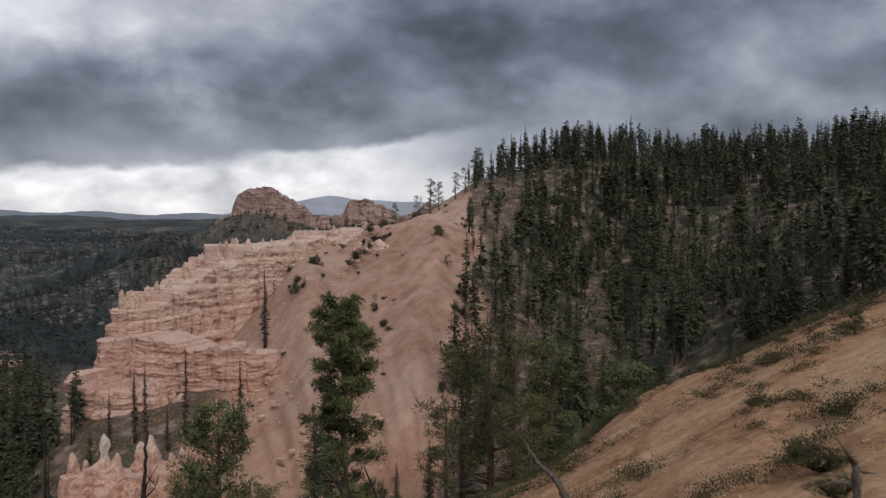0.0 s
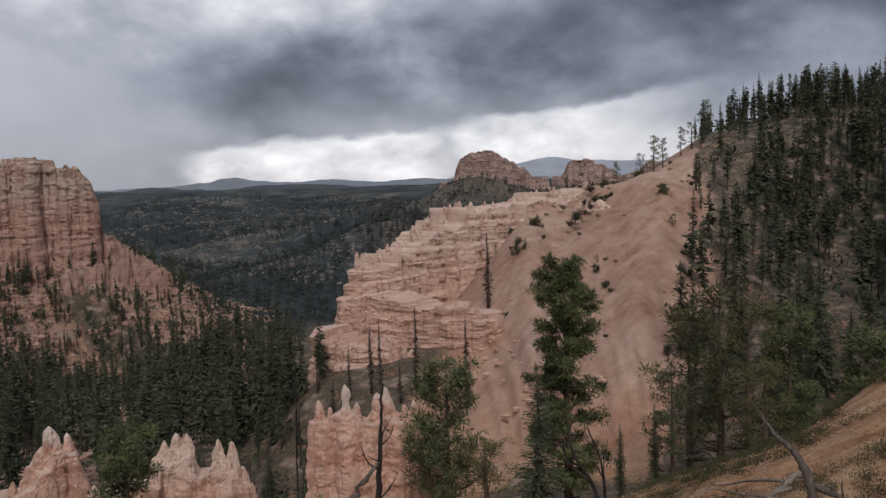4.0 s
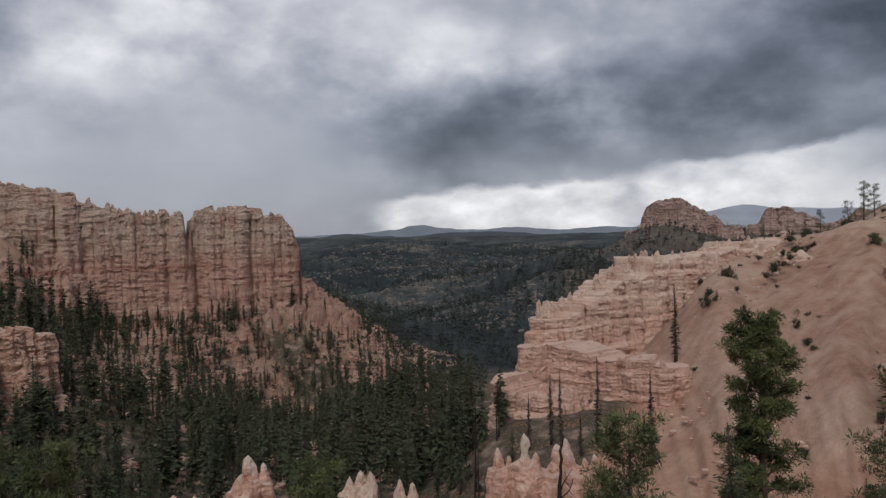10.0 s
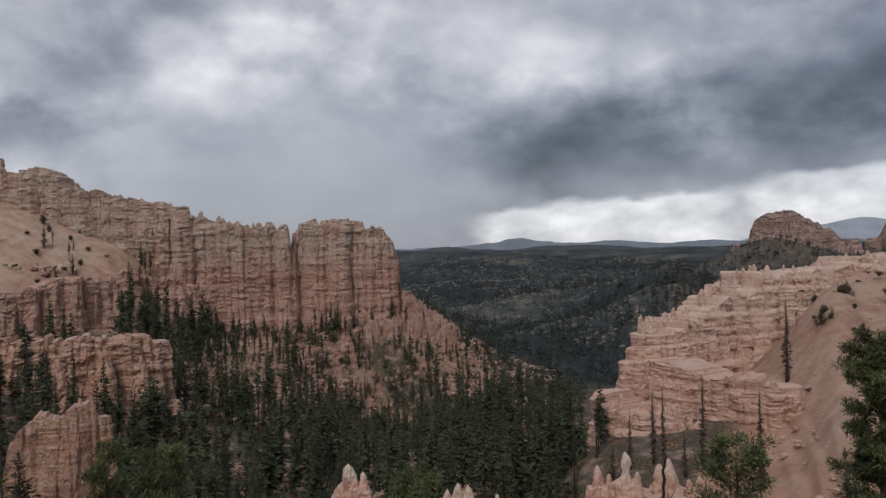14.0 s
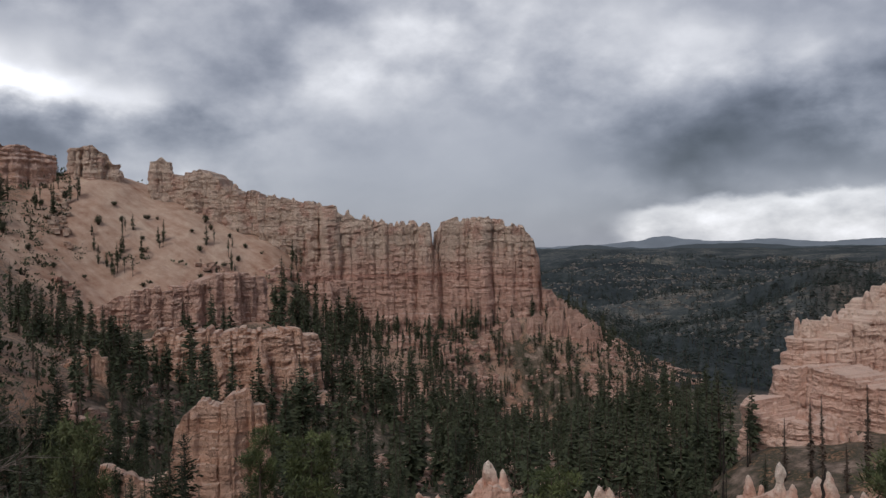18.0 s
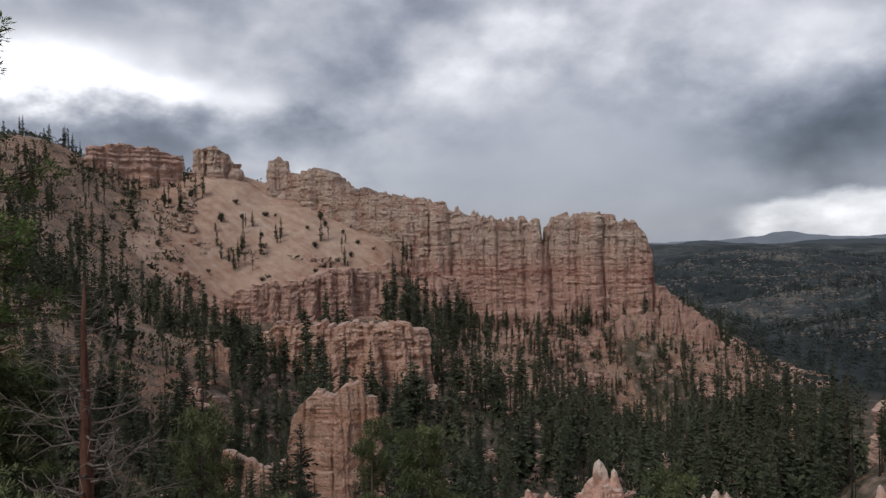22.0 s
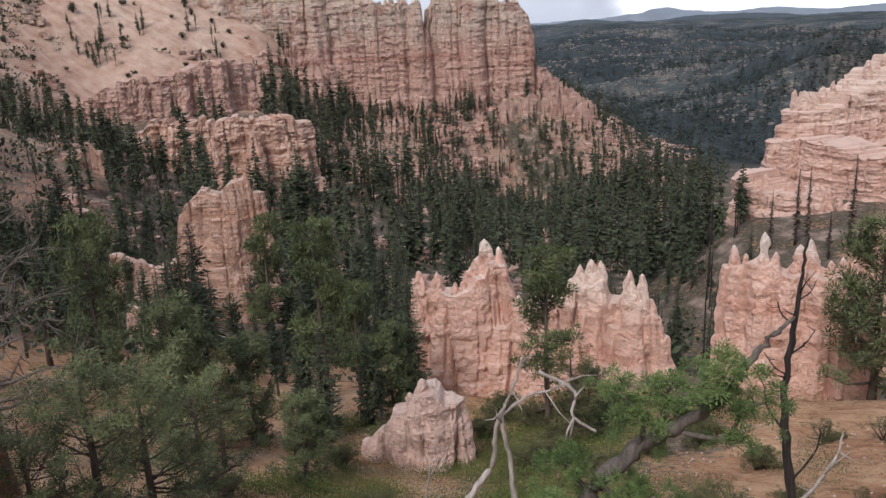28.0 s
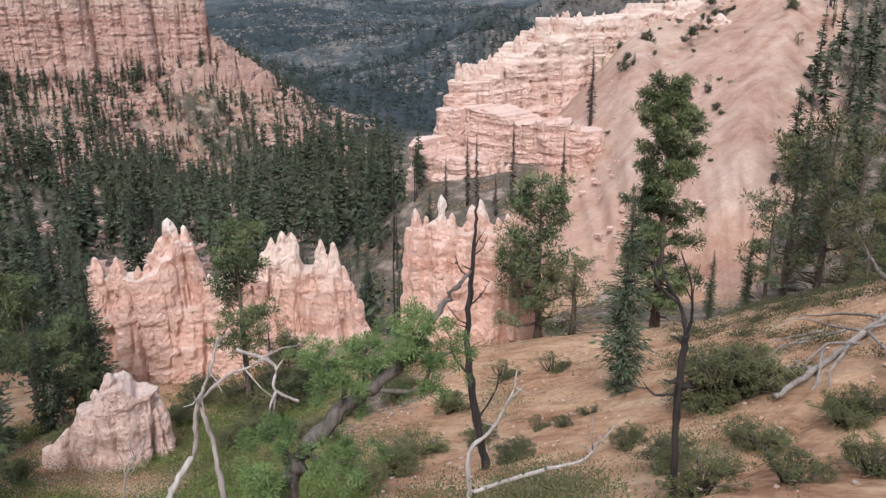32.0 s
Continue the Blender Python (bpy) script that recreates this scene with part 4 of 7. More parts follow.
rock_body("rim_cliff", "low orange limestone rim along the hilltop", [(-77.2, 250, 12, 30.4, 3), (-75.8, 252, 12, 31.9, 4), (-74.2, 255, 12, 31.6, 5), (-72.4, 258, 12, 29.8, 4)], ROCK_ORANGE,
          step=0.3, levels=50, blocks=0.4, taper=0.8, flute=0.6, flute_size=5, ledge=0.35, ledge_size=1.8, crest=0.2, crest_size=4, castle=0.8, castle_size=2, pillars=1.0, pillar_size=4, seed=8.8, category="cliff")

# bearing, distance and crest of the stepped cliff, from the hill down to the canyon
STEPS = [(b, d, d * math.tan(radians(up))) for b, d, up in (
    (-5.6, 160, -0.6), (-7.2, 152, -1.1), (-9.4, 146, -1.1), (-9.6, 145, -1.5), (-12.0, 139, -1.8), (-15.3, 131, -2.1), (-15.5, 130, -2.65), (-16.0, 129, -3.0), (-16.8, 127, -3.0), (-17.0, 126.5, -3.6),
    (-17.8, 124, -3.7), (-18.0, 123.5, -4.4), (-19.6, 119.5, -5.0), (-21.0, 116, -5.3))]
cliff = rock_body("stepped_cliff", "pale layered limestone cliff stepping down towards the canyon", [(b, d, min(-11.0, top - 13), top, 4.8) for b, d, top in STEPS], ROCK_CLIFF,
    step=0.2, levels=120, taper=0.62, flute=0.45, flute_size=6.0, ledge=0.15, ledge_size=1.4, crest=0.15, crest_size=1.5, blocks=0.24, block_size=(2.2, 0.7), cut=0.22, facets=0.5, facet_size=3.8,
    castle=1.15, castle_size=1.5, terrace=3.4, pillars=0.9, pillar_size=4.4, pillar_top=0.9, seed=5.0, category="cliff")
for spine, label in (
        ([(-22.0, 112, -29, -7.9, 3.6), (-20.0, 108.5, -29, -8.0, 4.2), (-18.0, 106, -28, -8.3, 4.2), (-16.6, 104, -27, -8.8, 3.8), (-15.3, 102.5, -27, -8.7, 3.4), (-13.8, 101.5, -26, -8.95, 3.0), (-12.8, 102, -25, -9.5, 2.4)], "middle step of cream and pink limestone in the cliff"),
        ([(-23.7, 104, -29, -10.4, 3.4), (-21.6, 101, -29, -10.5, 3.6), (-19.8, 100, -28, -11.0, 3.4), (-18.4, 99.5, -28, -11.9, 2.8), (-16.6, 99, -27, -12.8, 2.4)], "low pink limestone step at the cliff's foot")):
    spine = [(b, d, foot, d * math.tan(radians(up)), half) for b, d, foot, up, half in spine]
    step_rock = rock_body("cliff_buttress", label, spine, ROCK_CLIFF, step=0.16, levels=84, taper=0.78, flute=0.45, flute_size=5.0, ledge=0.14, ledge_size=1.3, blocks=0.22, block_size=(2.2, 0.7), facets=0.5, facet_size=3.4, cut=0.22,
                          crest=0.15, crest_size=2, castle=0.7, castle_size=1.3, terrace=3.6, pillars=1.0, pillar_size=5.0, pillar_top=0.8, seed=spine[0][0], category="cliff", group="buttresses of the stepped cliff")
    for b, d, foot, top, half in spine[:-1]:
        for shift in (-0.35, 0.3):
            pinnacle(step_rock, b + shift, d - 0.45 * half, top - 2.6, top + 0.35 + 0.4 * math.sin(b * 9 + shift * 7), 0.45 + 0.1 * half, b + shift, ROCK_CLIFF)

crown = np.random.default_rng(31)
for b in np.arange(-22.0, -7.0, 0.38):
    b = float(b + crown.uniform(-0.15, 0.15))
    d, z = [float(np.interp(b, [r[0] for r in STEPS[::-1]], [r[k] for r in STEPS[::-1]])) for k in (1, 2)]
    away = crown.uniform(0.3, 2.4)
    pinnacle(cliff, b - math.degrees(away / d) * 0.5, d - 1.2, z - 3.0, z + crown.uniform(0.4, 1.7), crown.uniform(0.45, 1.0), b * 3, ROCK_CLIFF)
for b, top in ((-61.6, 24.8), (-60.4, 22), (-59.0, 18.6), (-57.7, 18.0), (-56.4, 17.4), (-54.6, 15.4), (-53.4, 14.0), (-52.6, 13.2), (-51.4, 12.4), (-50.2, 11.4), (-49.1, 10.8), (-48.2, 10.0), (-47.2, 10.2), (-45.4, 10.2), (-44.3, 11.2), (-43.4, 11.2), (-42.4, 10.4)):
    d = float(np.interp(b, (-62.4, -59.6, -56, -50, -44, -40), (252, 246, 242, 241, 243, 244)))
    pinnacle(wall, b, d - 1.5, top - 5.5, top - crown.uniform(0.2, 1.8), crown.uniform(1.0, 1.9), b * 3, ROCK_WALL)
FINS = dict(taper=0.58, flute=0.42, flute_size=2.3, ledge=0.09, ledge_size=1.3, crest=0.16, crest_size=0.9, step=0.08, levels=90, cut=0.34, blocks=0.06, block_size=(1.2, 0.6), facets=0.26, facet_size=2.6, chips=0.025, pillars=0.35, pillar_size=2.0, pillar_top=0.8, joints=0.7, category="hoodoo", group="hoodoos on the bench")
fin = rock_body("hoodoo_fin", "orange limestone fin with pale pointed pinnacles", [
    (-47.9, 46.6, -22.5, -15.2, 0.8), (-47.0, 46.3, -22.8, -15.1, 1.1), (-45.6, 45.6, -23, -15.2, 1.4), (-44.5, 45.4, -23, -15.0, 1.5), (-43.7, 45.6, -23, -14.1, 1.5), (-42.9, 46, -23, -13.3, 1.5), (-42.2, 46, -23, -13.3, 1.5),
    (-41.4, 46, -23, -13.6, 1.4), (-40.9, 46, -23, -15.0, 1.3), (-40.3, 46, -22, -16.6, 1.2)], ROCK_FIN, seed=11.0, **FINS)
for b, d, foot, top, r in ((-47.8, 46.4, -18, -14.0, 0.75), (-46.4, 45.9, -18, -14.0, 0.8), (-45.3, 45.5, -18, -14.5, 0.55), (-44.6, 45.4, -18, -14.4, 0.6), (-43.6, 45.6, -18, -13.3, 0.75), (-42.85, 45.9, -19.5, -12.05, 1.25), (-42.4, 45.7, -19, -12.9, 0.8), (-41.65, 46, -19.5, -12.6, 1.05)):
    pinnacle(fin, b, d, foot, top, r, b, ROCK_FIN)
fin = rock_body("hoodoo_fin", "broad pink limestone fin with a pale flat shoulder", [
    (-41.6, 44.8, -22, -17.0, 1.2), (-40.2, 44.6, -22, -16.3, 1.4), (-39.2, 45.0, -22, -15.8, 1.5), (-38, 45.4, -22, -15.6, 1.7), (-36.9, 45.8, -22, -16.0, 1.7), (-36.3, 46, -22, -14.9, 1.7), (-34.2, 46, -22, -14.7, 1.6), (-33.6, 46, -22, -15.8, 1.6), (-32.5, 45.8, -22, -15.8, 1.4)], ROCK_SHOULDER, seed=12.5, **FINS)
for b, d, foot, top, r in ((-40.3, 44.6, -18, -15.2, 0.6), (-36.0, 46, -17.5, -13.7, 0.7), (-35.1, 46, -17.5, -13.4, 0.8), (-34.3, 46, -17.5, -13.5, 0.6)):
    pinnacle(fin, b, d, foot, top, r, b, ROCK_SHOULDER)
fin = rock_body("hoodoo_fin", "twin-tipped pale limestone hoodoo with eroded ledges", [
    (-33.0, 44.8, -21.8, -17.0, 1.2), (-32.3, 44.8, -21.8, -16.0, 1.3), (-31.4, 44.8, -21.8, -15.4, 1.3), (-30.6, 44.9, -21.8, -16.4, 1.2), (-30.1, 45, -21.8, -17.8, 1.1)], ROCK_SHOULDER, seed=13.7, **{**FINS, "ledge": 0.35})
for b, d, foot, top, r in ((-32.0, 44.8, -18.5, -13.7, 0.75), (-31.2, 44.8, -18.5, -13.9, 0.75), (-30.6, 44.9, -18.5, -15.4, 0.7)):
    pinnacle(fin, b, d, foot, top, r, b, ROCK_SHOULDER)
fin = rock_body("hoodoo_fin", "battlemented orange limestone hoodoo with white caps", [
    (-25.2, 50.8, -25.5, -14.9, 1.2), (-24.2, 50.2, -25.5, -14.5, 1.6), (-23.0, 50, -25.5, -14.4, 1.8), (-21.6, 50, -25.5, -14.9, 1.9), (-20.4, 50.4, -25.5, -14.4, 1.9), (-19.2, 50, -25.5, -15.0, 1.9), (-18, 50.2, -25.3, -14.8, 1.8), (-16.9, 50.3, -25, -15.6, 1.4)],
    ROCK_HOODOO, seed=14.2, **{**FINS, "taper": 0.62, "crest": 0.25})
for b, d, foot, top, r, head in ((-25.0, 50.7, -17, -13.6, 0.6, 0), (-24.3, 50.3, -17, -14.0, 0.5, 0), (-23.3, 50, -17, -12.5, 0.55, 0.12), (-22.5, 50, -17, -13.7, 0.6, 0), (-20.9, 50.2, -17, -13.2, 0.7, 0), (-20.2, 50.4, -17, -12.9, 0.8, 0), (-19.0, 50, -17, -14.0, 0.6, 0), (-18.2, 50.2, -17, -13.8, 0.6, 0),
                                 (-17.4, 50.2, -17, -13.9, 0.6, 0)):
    pinnacle(fin, b, d, foot, top, r, b, ROCK_HOODOO, head)
fin = rock_body("hoodoo_fin", "blocky pale pink limestone knob on the bench", [(-49.4, 31.5, -19.5, -15.6, 1.0), (-48.8, 31.4, -19.5, -15.0, 1.2), (-47.8, 31.3, -19.5, -14.7, 1.3), (-46.8, 31.2, -19.5, -14.8, 1.25), (-46.0, 31.2, -19.5, -15.2, 1.1)],
                ROCK_PALE, seed=15.9, **{**FINS, "step": 0.06, "taper": 0.62})
for b, d, foot, top, r, head in ((-49.0, 31.4, -17, -14.9, 0.4, 0.2), (-48.0, 31.2, -17, -14.2, 0.6, 0), (-47.3, 31.2, -17, -14.5, 0.5, 0)):
    pinnacle(fin, b, d, foot, top, r, b, ROCK_PALE, head)
rock_body("hoodoo_fin", "low leaning slab of pink limestone beside the blocky knob", [(-52.6, 32.6, -19.5, -17.6, 0.6), (-51.4, 32.2, -19.5, -16.9, 0.8), (-50.2, 31.9, -19.5, -16.2, 0.8), (-49.6, 31.8, -19.5, -15.9, 0.7)], ROCK_PALE, seed=17.3, **{**FINS, "step": 0.06, "taper": 0.5})
slab = rock_body("rock_fin", "tall leaning slab of orange limestone split by joints", [
    (-65.2, 85, -29.5, -22, 1.6), (-64.4, 85, -29.5, -17.2, 1.8), (-63.4, 84.6, -29.5, -15.4, 2), (-62.6, 84.4, -29.5, -14.8, 2), (-61.6, 84.2, -29.5, -15.0, 2), (-60.6, 84, -29.5, -14.2, 2), (-59.7, 84, -29.5, -13.8, 1.8), (-59.3, 84, -29.5, -15.4, 1.6)],
    ROCK_ORANGE, step=0.12, levels=90, taper=0.6, cut=0.15, blocks=0.18, block_size=(2.4, 1.6), facets=0.45, facet_size=3.4, flute=0.25, flute_size=3.6, ledge=0.12, ledge_size=1.5, crest=0.2, crest_size=1.4, castle=0.5, castle_size=1.2, seed=16.4, category="hoodoo")
for b, d, foot, top, r in ((-60.4, 84, -19, -13.4, 0.9), (-59.8, 84, -19, -13.2, 0.8), (-62.6, 84.4, -20, -14.3, 0.9), (-63.9, 84.6, -24, -16.2, 0.9)):
    pinnacle(slab, b, d, foot, top, r, b, ROCK_ORANGE)
for spine, mat, label in (
        ([(-72, 122, -22, -15.5, 1.6), (-71, 121, -22, -14.5, 1.8), (-70.2, 121, -22, -13.6, 1.5), (-69.5, 121, -22, -12.6, 1.2), (-69.0, 121, -22, -14.2, 1.2)], ROCK_ORANGE, "orange limestone pinnacles among firs"),
        ([(-68.9, 74, -22, -18.0, 1.0), (-67.6, 73, -22, -18.2, 1.2), (-66.2, 73, -22, -19.2, 1.0)], ROCK_ORANGE, "dark red limestone outcrop"),
        ([(-68.4, 58, -22, -17.6, 0.7), (-67.2, 58, -22, -18.6, 0.9), (-65.4, 58, -22.6, -18.6, 1.0), (-64, 58, -23, -18.9, 0.9)], ROCK_HOODOO, "pale eroded limestone outcrop among pines"),
        ([(-74, 66, -21, -18.6, 0.9), (-72.8, 66, -21, -18.9, 1.0)], ROCK_ORANGE, "rounded orange limestone boulder"),
        ([(-52.4, 66, -26, -23.2, 0.9), (-51.2, 66, -26, -23.6, 1.0)], ROCK_ORANGE, "small orange outcrop below the pines")):
    rock_body("rock_outcrop", label, spine, mat, step=0.12, levels=44, taper=0.5, flute=0.6, flute_size=1.8, ledge=0.2, ledge_size=1.0, crest=0.3, crest_size=1.0, seed=spine[0][0], group="outcrops among the trees")

for b, d, top, half in ((-38.4, 243, -14.6, 1.9), (-37.7, 244, -15.6, 2.0), (-37.1, 246, -17.4, 1.8), (-37.9, 236, -18.4, 1.6), (-36.2, 243, -19.8, 1.6), (-35.4, 250, -22.6, 1.5), (-38.3, 239, -17.0, 1.4), (-36.9, 239, -19.8, 1.4), (-39.3, 233, -18.8, 1.3), (-36.5, 248, -19.0, 1.5), (-41.0, 231, -19.6, 1.2), (-35.8, 237, -22.4, 1.3)):
    rock_body("talus_crag", "broken orange limestone crag on the talus", [(b - 0.5, d, -29, top - 1.5, half * 0.7), (b, d, -29, top, half), (b + 0.5, d + 1, -30, top - 1.2, half * 0.7)], ROCK_WALL,
              step=0.3, levels=36, taper=0.5, flute=1.0, flute_size=2.6, ledge=0.3, ledge_size=1.6, crest=0.5, crest_size=1.6, seed=b, group="crags on the talus")

rock_body("flat_topped_butte", "distant flat-topped butte of grey pink limestone", [
    (-15.0, 705, -20, 0, 14), (-14.2, 703, -20, 22, 18), (-13.4, 702, -20, 26.5, 22), (-12.2, 702, -20, 26, 22), (-11.2, 702, -20, 20.5, 22), (-10.0, 702, -20, 12, 20), (-9.0, 702, -20, 2, 14)], ROCK_FAR,
    step=1.1, levels=76, blocks=0.8, block_size=(6, 3), taper=0.60, skirt=2.2, facets=1.3, facet_size=9, flute=1.0, flute_size=14, ledge=0.9, ledge_size=7, crest=0.5, crest_size=8, castle=1.2, castle_size=4, pillars=1.6, pillar_size=8, pillar_top=0.95, seed=21.0, category="butte", group="distant buttes")
rock_body("flat_topped_butte", "small distant butte with a dark flat cap", [
    (-7.2, 745, -20, 4, 12), (-6.5, 744, -20, 17, 15), (-5.6, 743, -20, 18, 16), (-4.6, 742, -20, 14, 16), (-3.7, 742, -20, 9, 14), (-3.3, 742, -20, 1, 12), (-2.4, 742, -20, 4, 13), (-1.2, 742, -20, 14, 14), (0, 742, -20, 12, 12)], ROCK_FAR,
    step=1.2, levels=64, blocks=0.8, block_size=(6, 3), taper=0.66, skirt=2.0, facets=1.3, facet_size=9, flute=1.0, flute_size=12, ledge=0.9, ledge_size=7, crest=0.5, crest_size=8, castle=1.2, castle_size=4, pillars=1.6, pillar_size=8, pillar_top=0.95, seed=23.0, category="butte", group="distant buttes")

# ribs of harder rock along the slope's crest
for rows, seed in (([(-3.4, 150), (-1.6, 148), (0.2, 150)], 4.0), ([(-6.2, 142), (-4.6, 140), (-3.2, 138)], 5.0), ([(0.8, 146), (2.6, 150)], 7.0), ([(-8.6, 142), (-7.0, 146)], 8.0)):
    spine = [(b, d, ground_at(b, d).z - 2.0, ground_at(b, d).z + 0.5, 1.3) for b, d in rows]
    spine[0], spine[-1] = (*spine[0][:3], spine[0][3] - 0.9, 0.6), (*spine[-1][:3], spine[-1][3] - 0.9, 0.6)
    rock_body("slope_rib", "low rib of pink limestone breaking the bare slope", spine, ROCK_CLIFF, step=0.16, levels=24, taper=0.45, flute=0.5, flute_size=1.8, ledge=0.2, ledge_size=0.8, crest=0.35, crest_size=1.4,
              blocks=0.35, block_size=(1.0, 0.5), seed=seed, group="ribs of the bare slope")

# ---------------------------------------------------------------- trees: shapes
rng = np.random.default_rng(7)


def tube(points, radii, sides=6):
    """A tapered limb along points: vertices and triangles."""
    p, r = np.asarray(points, float), np.asarray(radii, float)
    t = np.gradient(p, axis=0)
    t /= np.linalg.norm(t, axis=1)[:, None] + 1e-9
    ref = np.where(np.abs(t[:, 2:3]) > 0.9, [[1.0, 0, 0]], [[0, 0, 1.0]])
    u = np.cross(t, ref)
    u /= np.linalg.norm(u, axis=1)[:, None] + 1e-9
    w = np.cross(t, u)
    a = np.linspace(0, 2 * math.pi, sides, endpoint=False)
    ring = p[:, None] + r[:, None, None] * (u[:, None] * np.cos(a)[None, :, None] + w[:, None] * np.sin(a)[None, :, None])
    verts = ring.reshape(-1, 3)
    k = len(p)
    i = np.arange(k - 1)[:, None] * sides
    j = np.arange(sides)[None]
    n = (j + 1) % sides
    q = np.stack([i + j, i + n, i + sides + n, i + sides + j], -1).reshape(-1, 4)
    tris = np.vstack([q[:, [0, 1, 2]], q[:, [0, 2, 3]]])
    caps = [(0, s + 1, s) for s in range(1, sides - 1)] + [((k - 1) * sides, (k - 1) * sides + s, (k - 1) * sides + s + 1) for s in range(1, sides - 1)]
    return verts, np.vstack([tris, caps])


def joined(pieces):
    vs, fs, n = [], [], 0
    for v, f in pieces:
        vs.append(v)
        fs.append(np.asarray(f) + n)
        n += len(v)
    return np.vstack(vs), np.vstack(fs)


def sprays(base, way, length, width, g, sag=0.12):
    """Leafy sprays: kites of two triangles that start at base and point along way."""
    base, way = np.asarray(base, float), np.asarray(way, float)
    n = len(base)
    way = way / (np.linalg.norm(way, axis=1)[:, None] + 1e-9)
    side = np.cross(way, g.normal(size=(n, 3)) * 0.6 + [0, 0, 1.0])
    side /= np.linalg.norm(side, axis=1)[:, None] + 1e-9
    length, width = np.broadcast_to(length, n)[:, None], np.broadcast_to(width, n)[:, None]
    belly = base + way * length * 0.45
    drop = np.array([0, 0, -1.0]) * length * sag
    v = np.stack([base, belly - side * width / 2 + drop, base + way * length + drop, belly + side * width / 2 + drop], 1).reshape(-1, 3)
    k = np.arange(n)[:, None] * 4
    return v, np.vstack([k + [0, 1, 2], k + [0, 2, 3]])


def stem(height, girth, g, bend=0.02, sides=7, steps=9):
    z = np.linspace(0, height, steps)
    x, y = np.cumsum(g.normal(size=(2, steps)) * bend * height / steps, axis=1)
    x, y = x - x[0], y - y[0]
    r = girth * (1 - z / height) ** 0.8 * 0.92 + girth * 0.08
    r[0] *= 1.35
    pts = np.stack([x, y, z], -1)
    pts[0, 2] = -0.35
    return pts, r


def fir_shape(height, radius, seed, levels, per, subs, bare=0.08, thin=0.0, blunt=0.0):
    g = np.random.default_rng(seed)
    pts, r = stem(height, 0.013 * height + 0.03, g, 0.015, 6, 7)
    trunk = tube(pts, r, 6)
    base, way, ln, wd = [], [], [], []
    for i in range(levels):
        f = bare + (1 - bare) * (i + g.uniform(-0.3, 0.3)) / levels
        f = min(max(f, 0.02), 0.985)
        reach = radius * min(1.0, 1.25 * (1 - f) ** 0.66) * (0.92 + 0.12 * math.sin(f * 23 + seed)) * g.uniform(0.7, 1.1) + 0.05 * radius
        if blunt:
            q = max(0.0, (f - bare) / (1 - bare))
            reach = radius * (1 - blunt * 0.4 * (1 - q)) * math.sin(math.pi * min(1.0, 0.16 + 0.84 * q)) ** 0.55 * g.uniform(0.45, 1.15) + 0.06 * radius
        if f < bare + 0.12:
            reach *= 0.7
        for k in range(per):
            if g.random() < thin:
                continue
            a = g.uniform(0, 2 * math.pi)
            long = reach * g.uniform(0.55, 1.15)
            slope = -0.42 + 0.85 * f + g.normal() * 0.22
            d = np.array([math.cos(a), math.sin(a), slope])
            at0 = np.array([np.interp(f * height, pts[:, 2], pts[:, 0]), np.interp(f * height, pts[:, 2], pts[:, 1]), f * height])
            for sub in range(subs):
                q = sub / max(subs, 1) * 0.75
                turn = (0.8 if sub % 2 else -0.8) * g.uniform(0.3, 1.0) * (subs > 1 and sub < subs - 1)
                d2 = np.array([d[0] * math.cos(turn) - d[1] * math.sin(turn), d[0] * math.sin(turn) + d[1] * math.cos(turn), d[2] + g.normal() * 0.15])
                base.append(at0 + d * long * q)
                way.append(d2)
                ln.append(long * (1.0, 0.66, 0.5, 0.4, 0.34, 0.27)[subs - 1] * g.uniform(0.75, 1.15))
                wd.append(long * g.uniform(0.28, 0.5) * (0.9, 0.8, 0.78, 0.5, 0.36, 0.20)[subs - 1])
    base.append([pts[-1, 0], pts[-1, 1], height * 0.955])
    way.append([0, 0, 1.0])
    ln.append(height * 0.045)
    wd.append(radius * 0.12)
    return trunk, sprays(base, way, np.array(ln), np.array(wd), g)


def clump(centre, size, count, g, flat=0.7, long=1.0, fine=False):
    """A tuft of needles that radiates from a twig's end."""
    count = int(count * (1.6 if fine else 1.0))
    d = g.normal(size=(count, 3))
    d[:, 2] = d[:, 2] * flat + 0.35
    d /= np.linalg.norm(d, axis=1)[:, None]
    start = np.asarray(centre) + d * size * g.uniform(0.05, 0.62, (count, 1))
    return start, d, size * g.uniform(0.35, 0.70, count) * long * (0.62 if fine else 1.0), size * g.uniform(0.08, 0.17, count) * (0.62 if fine else 1.0)


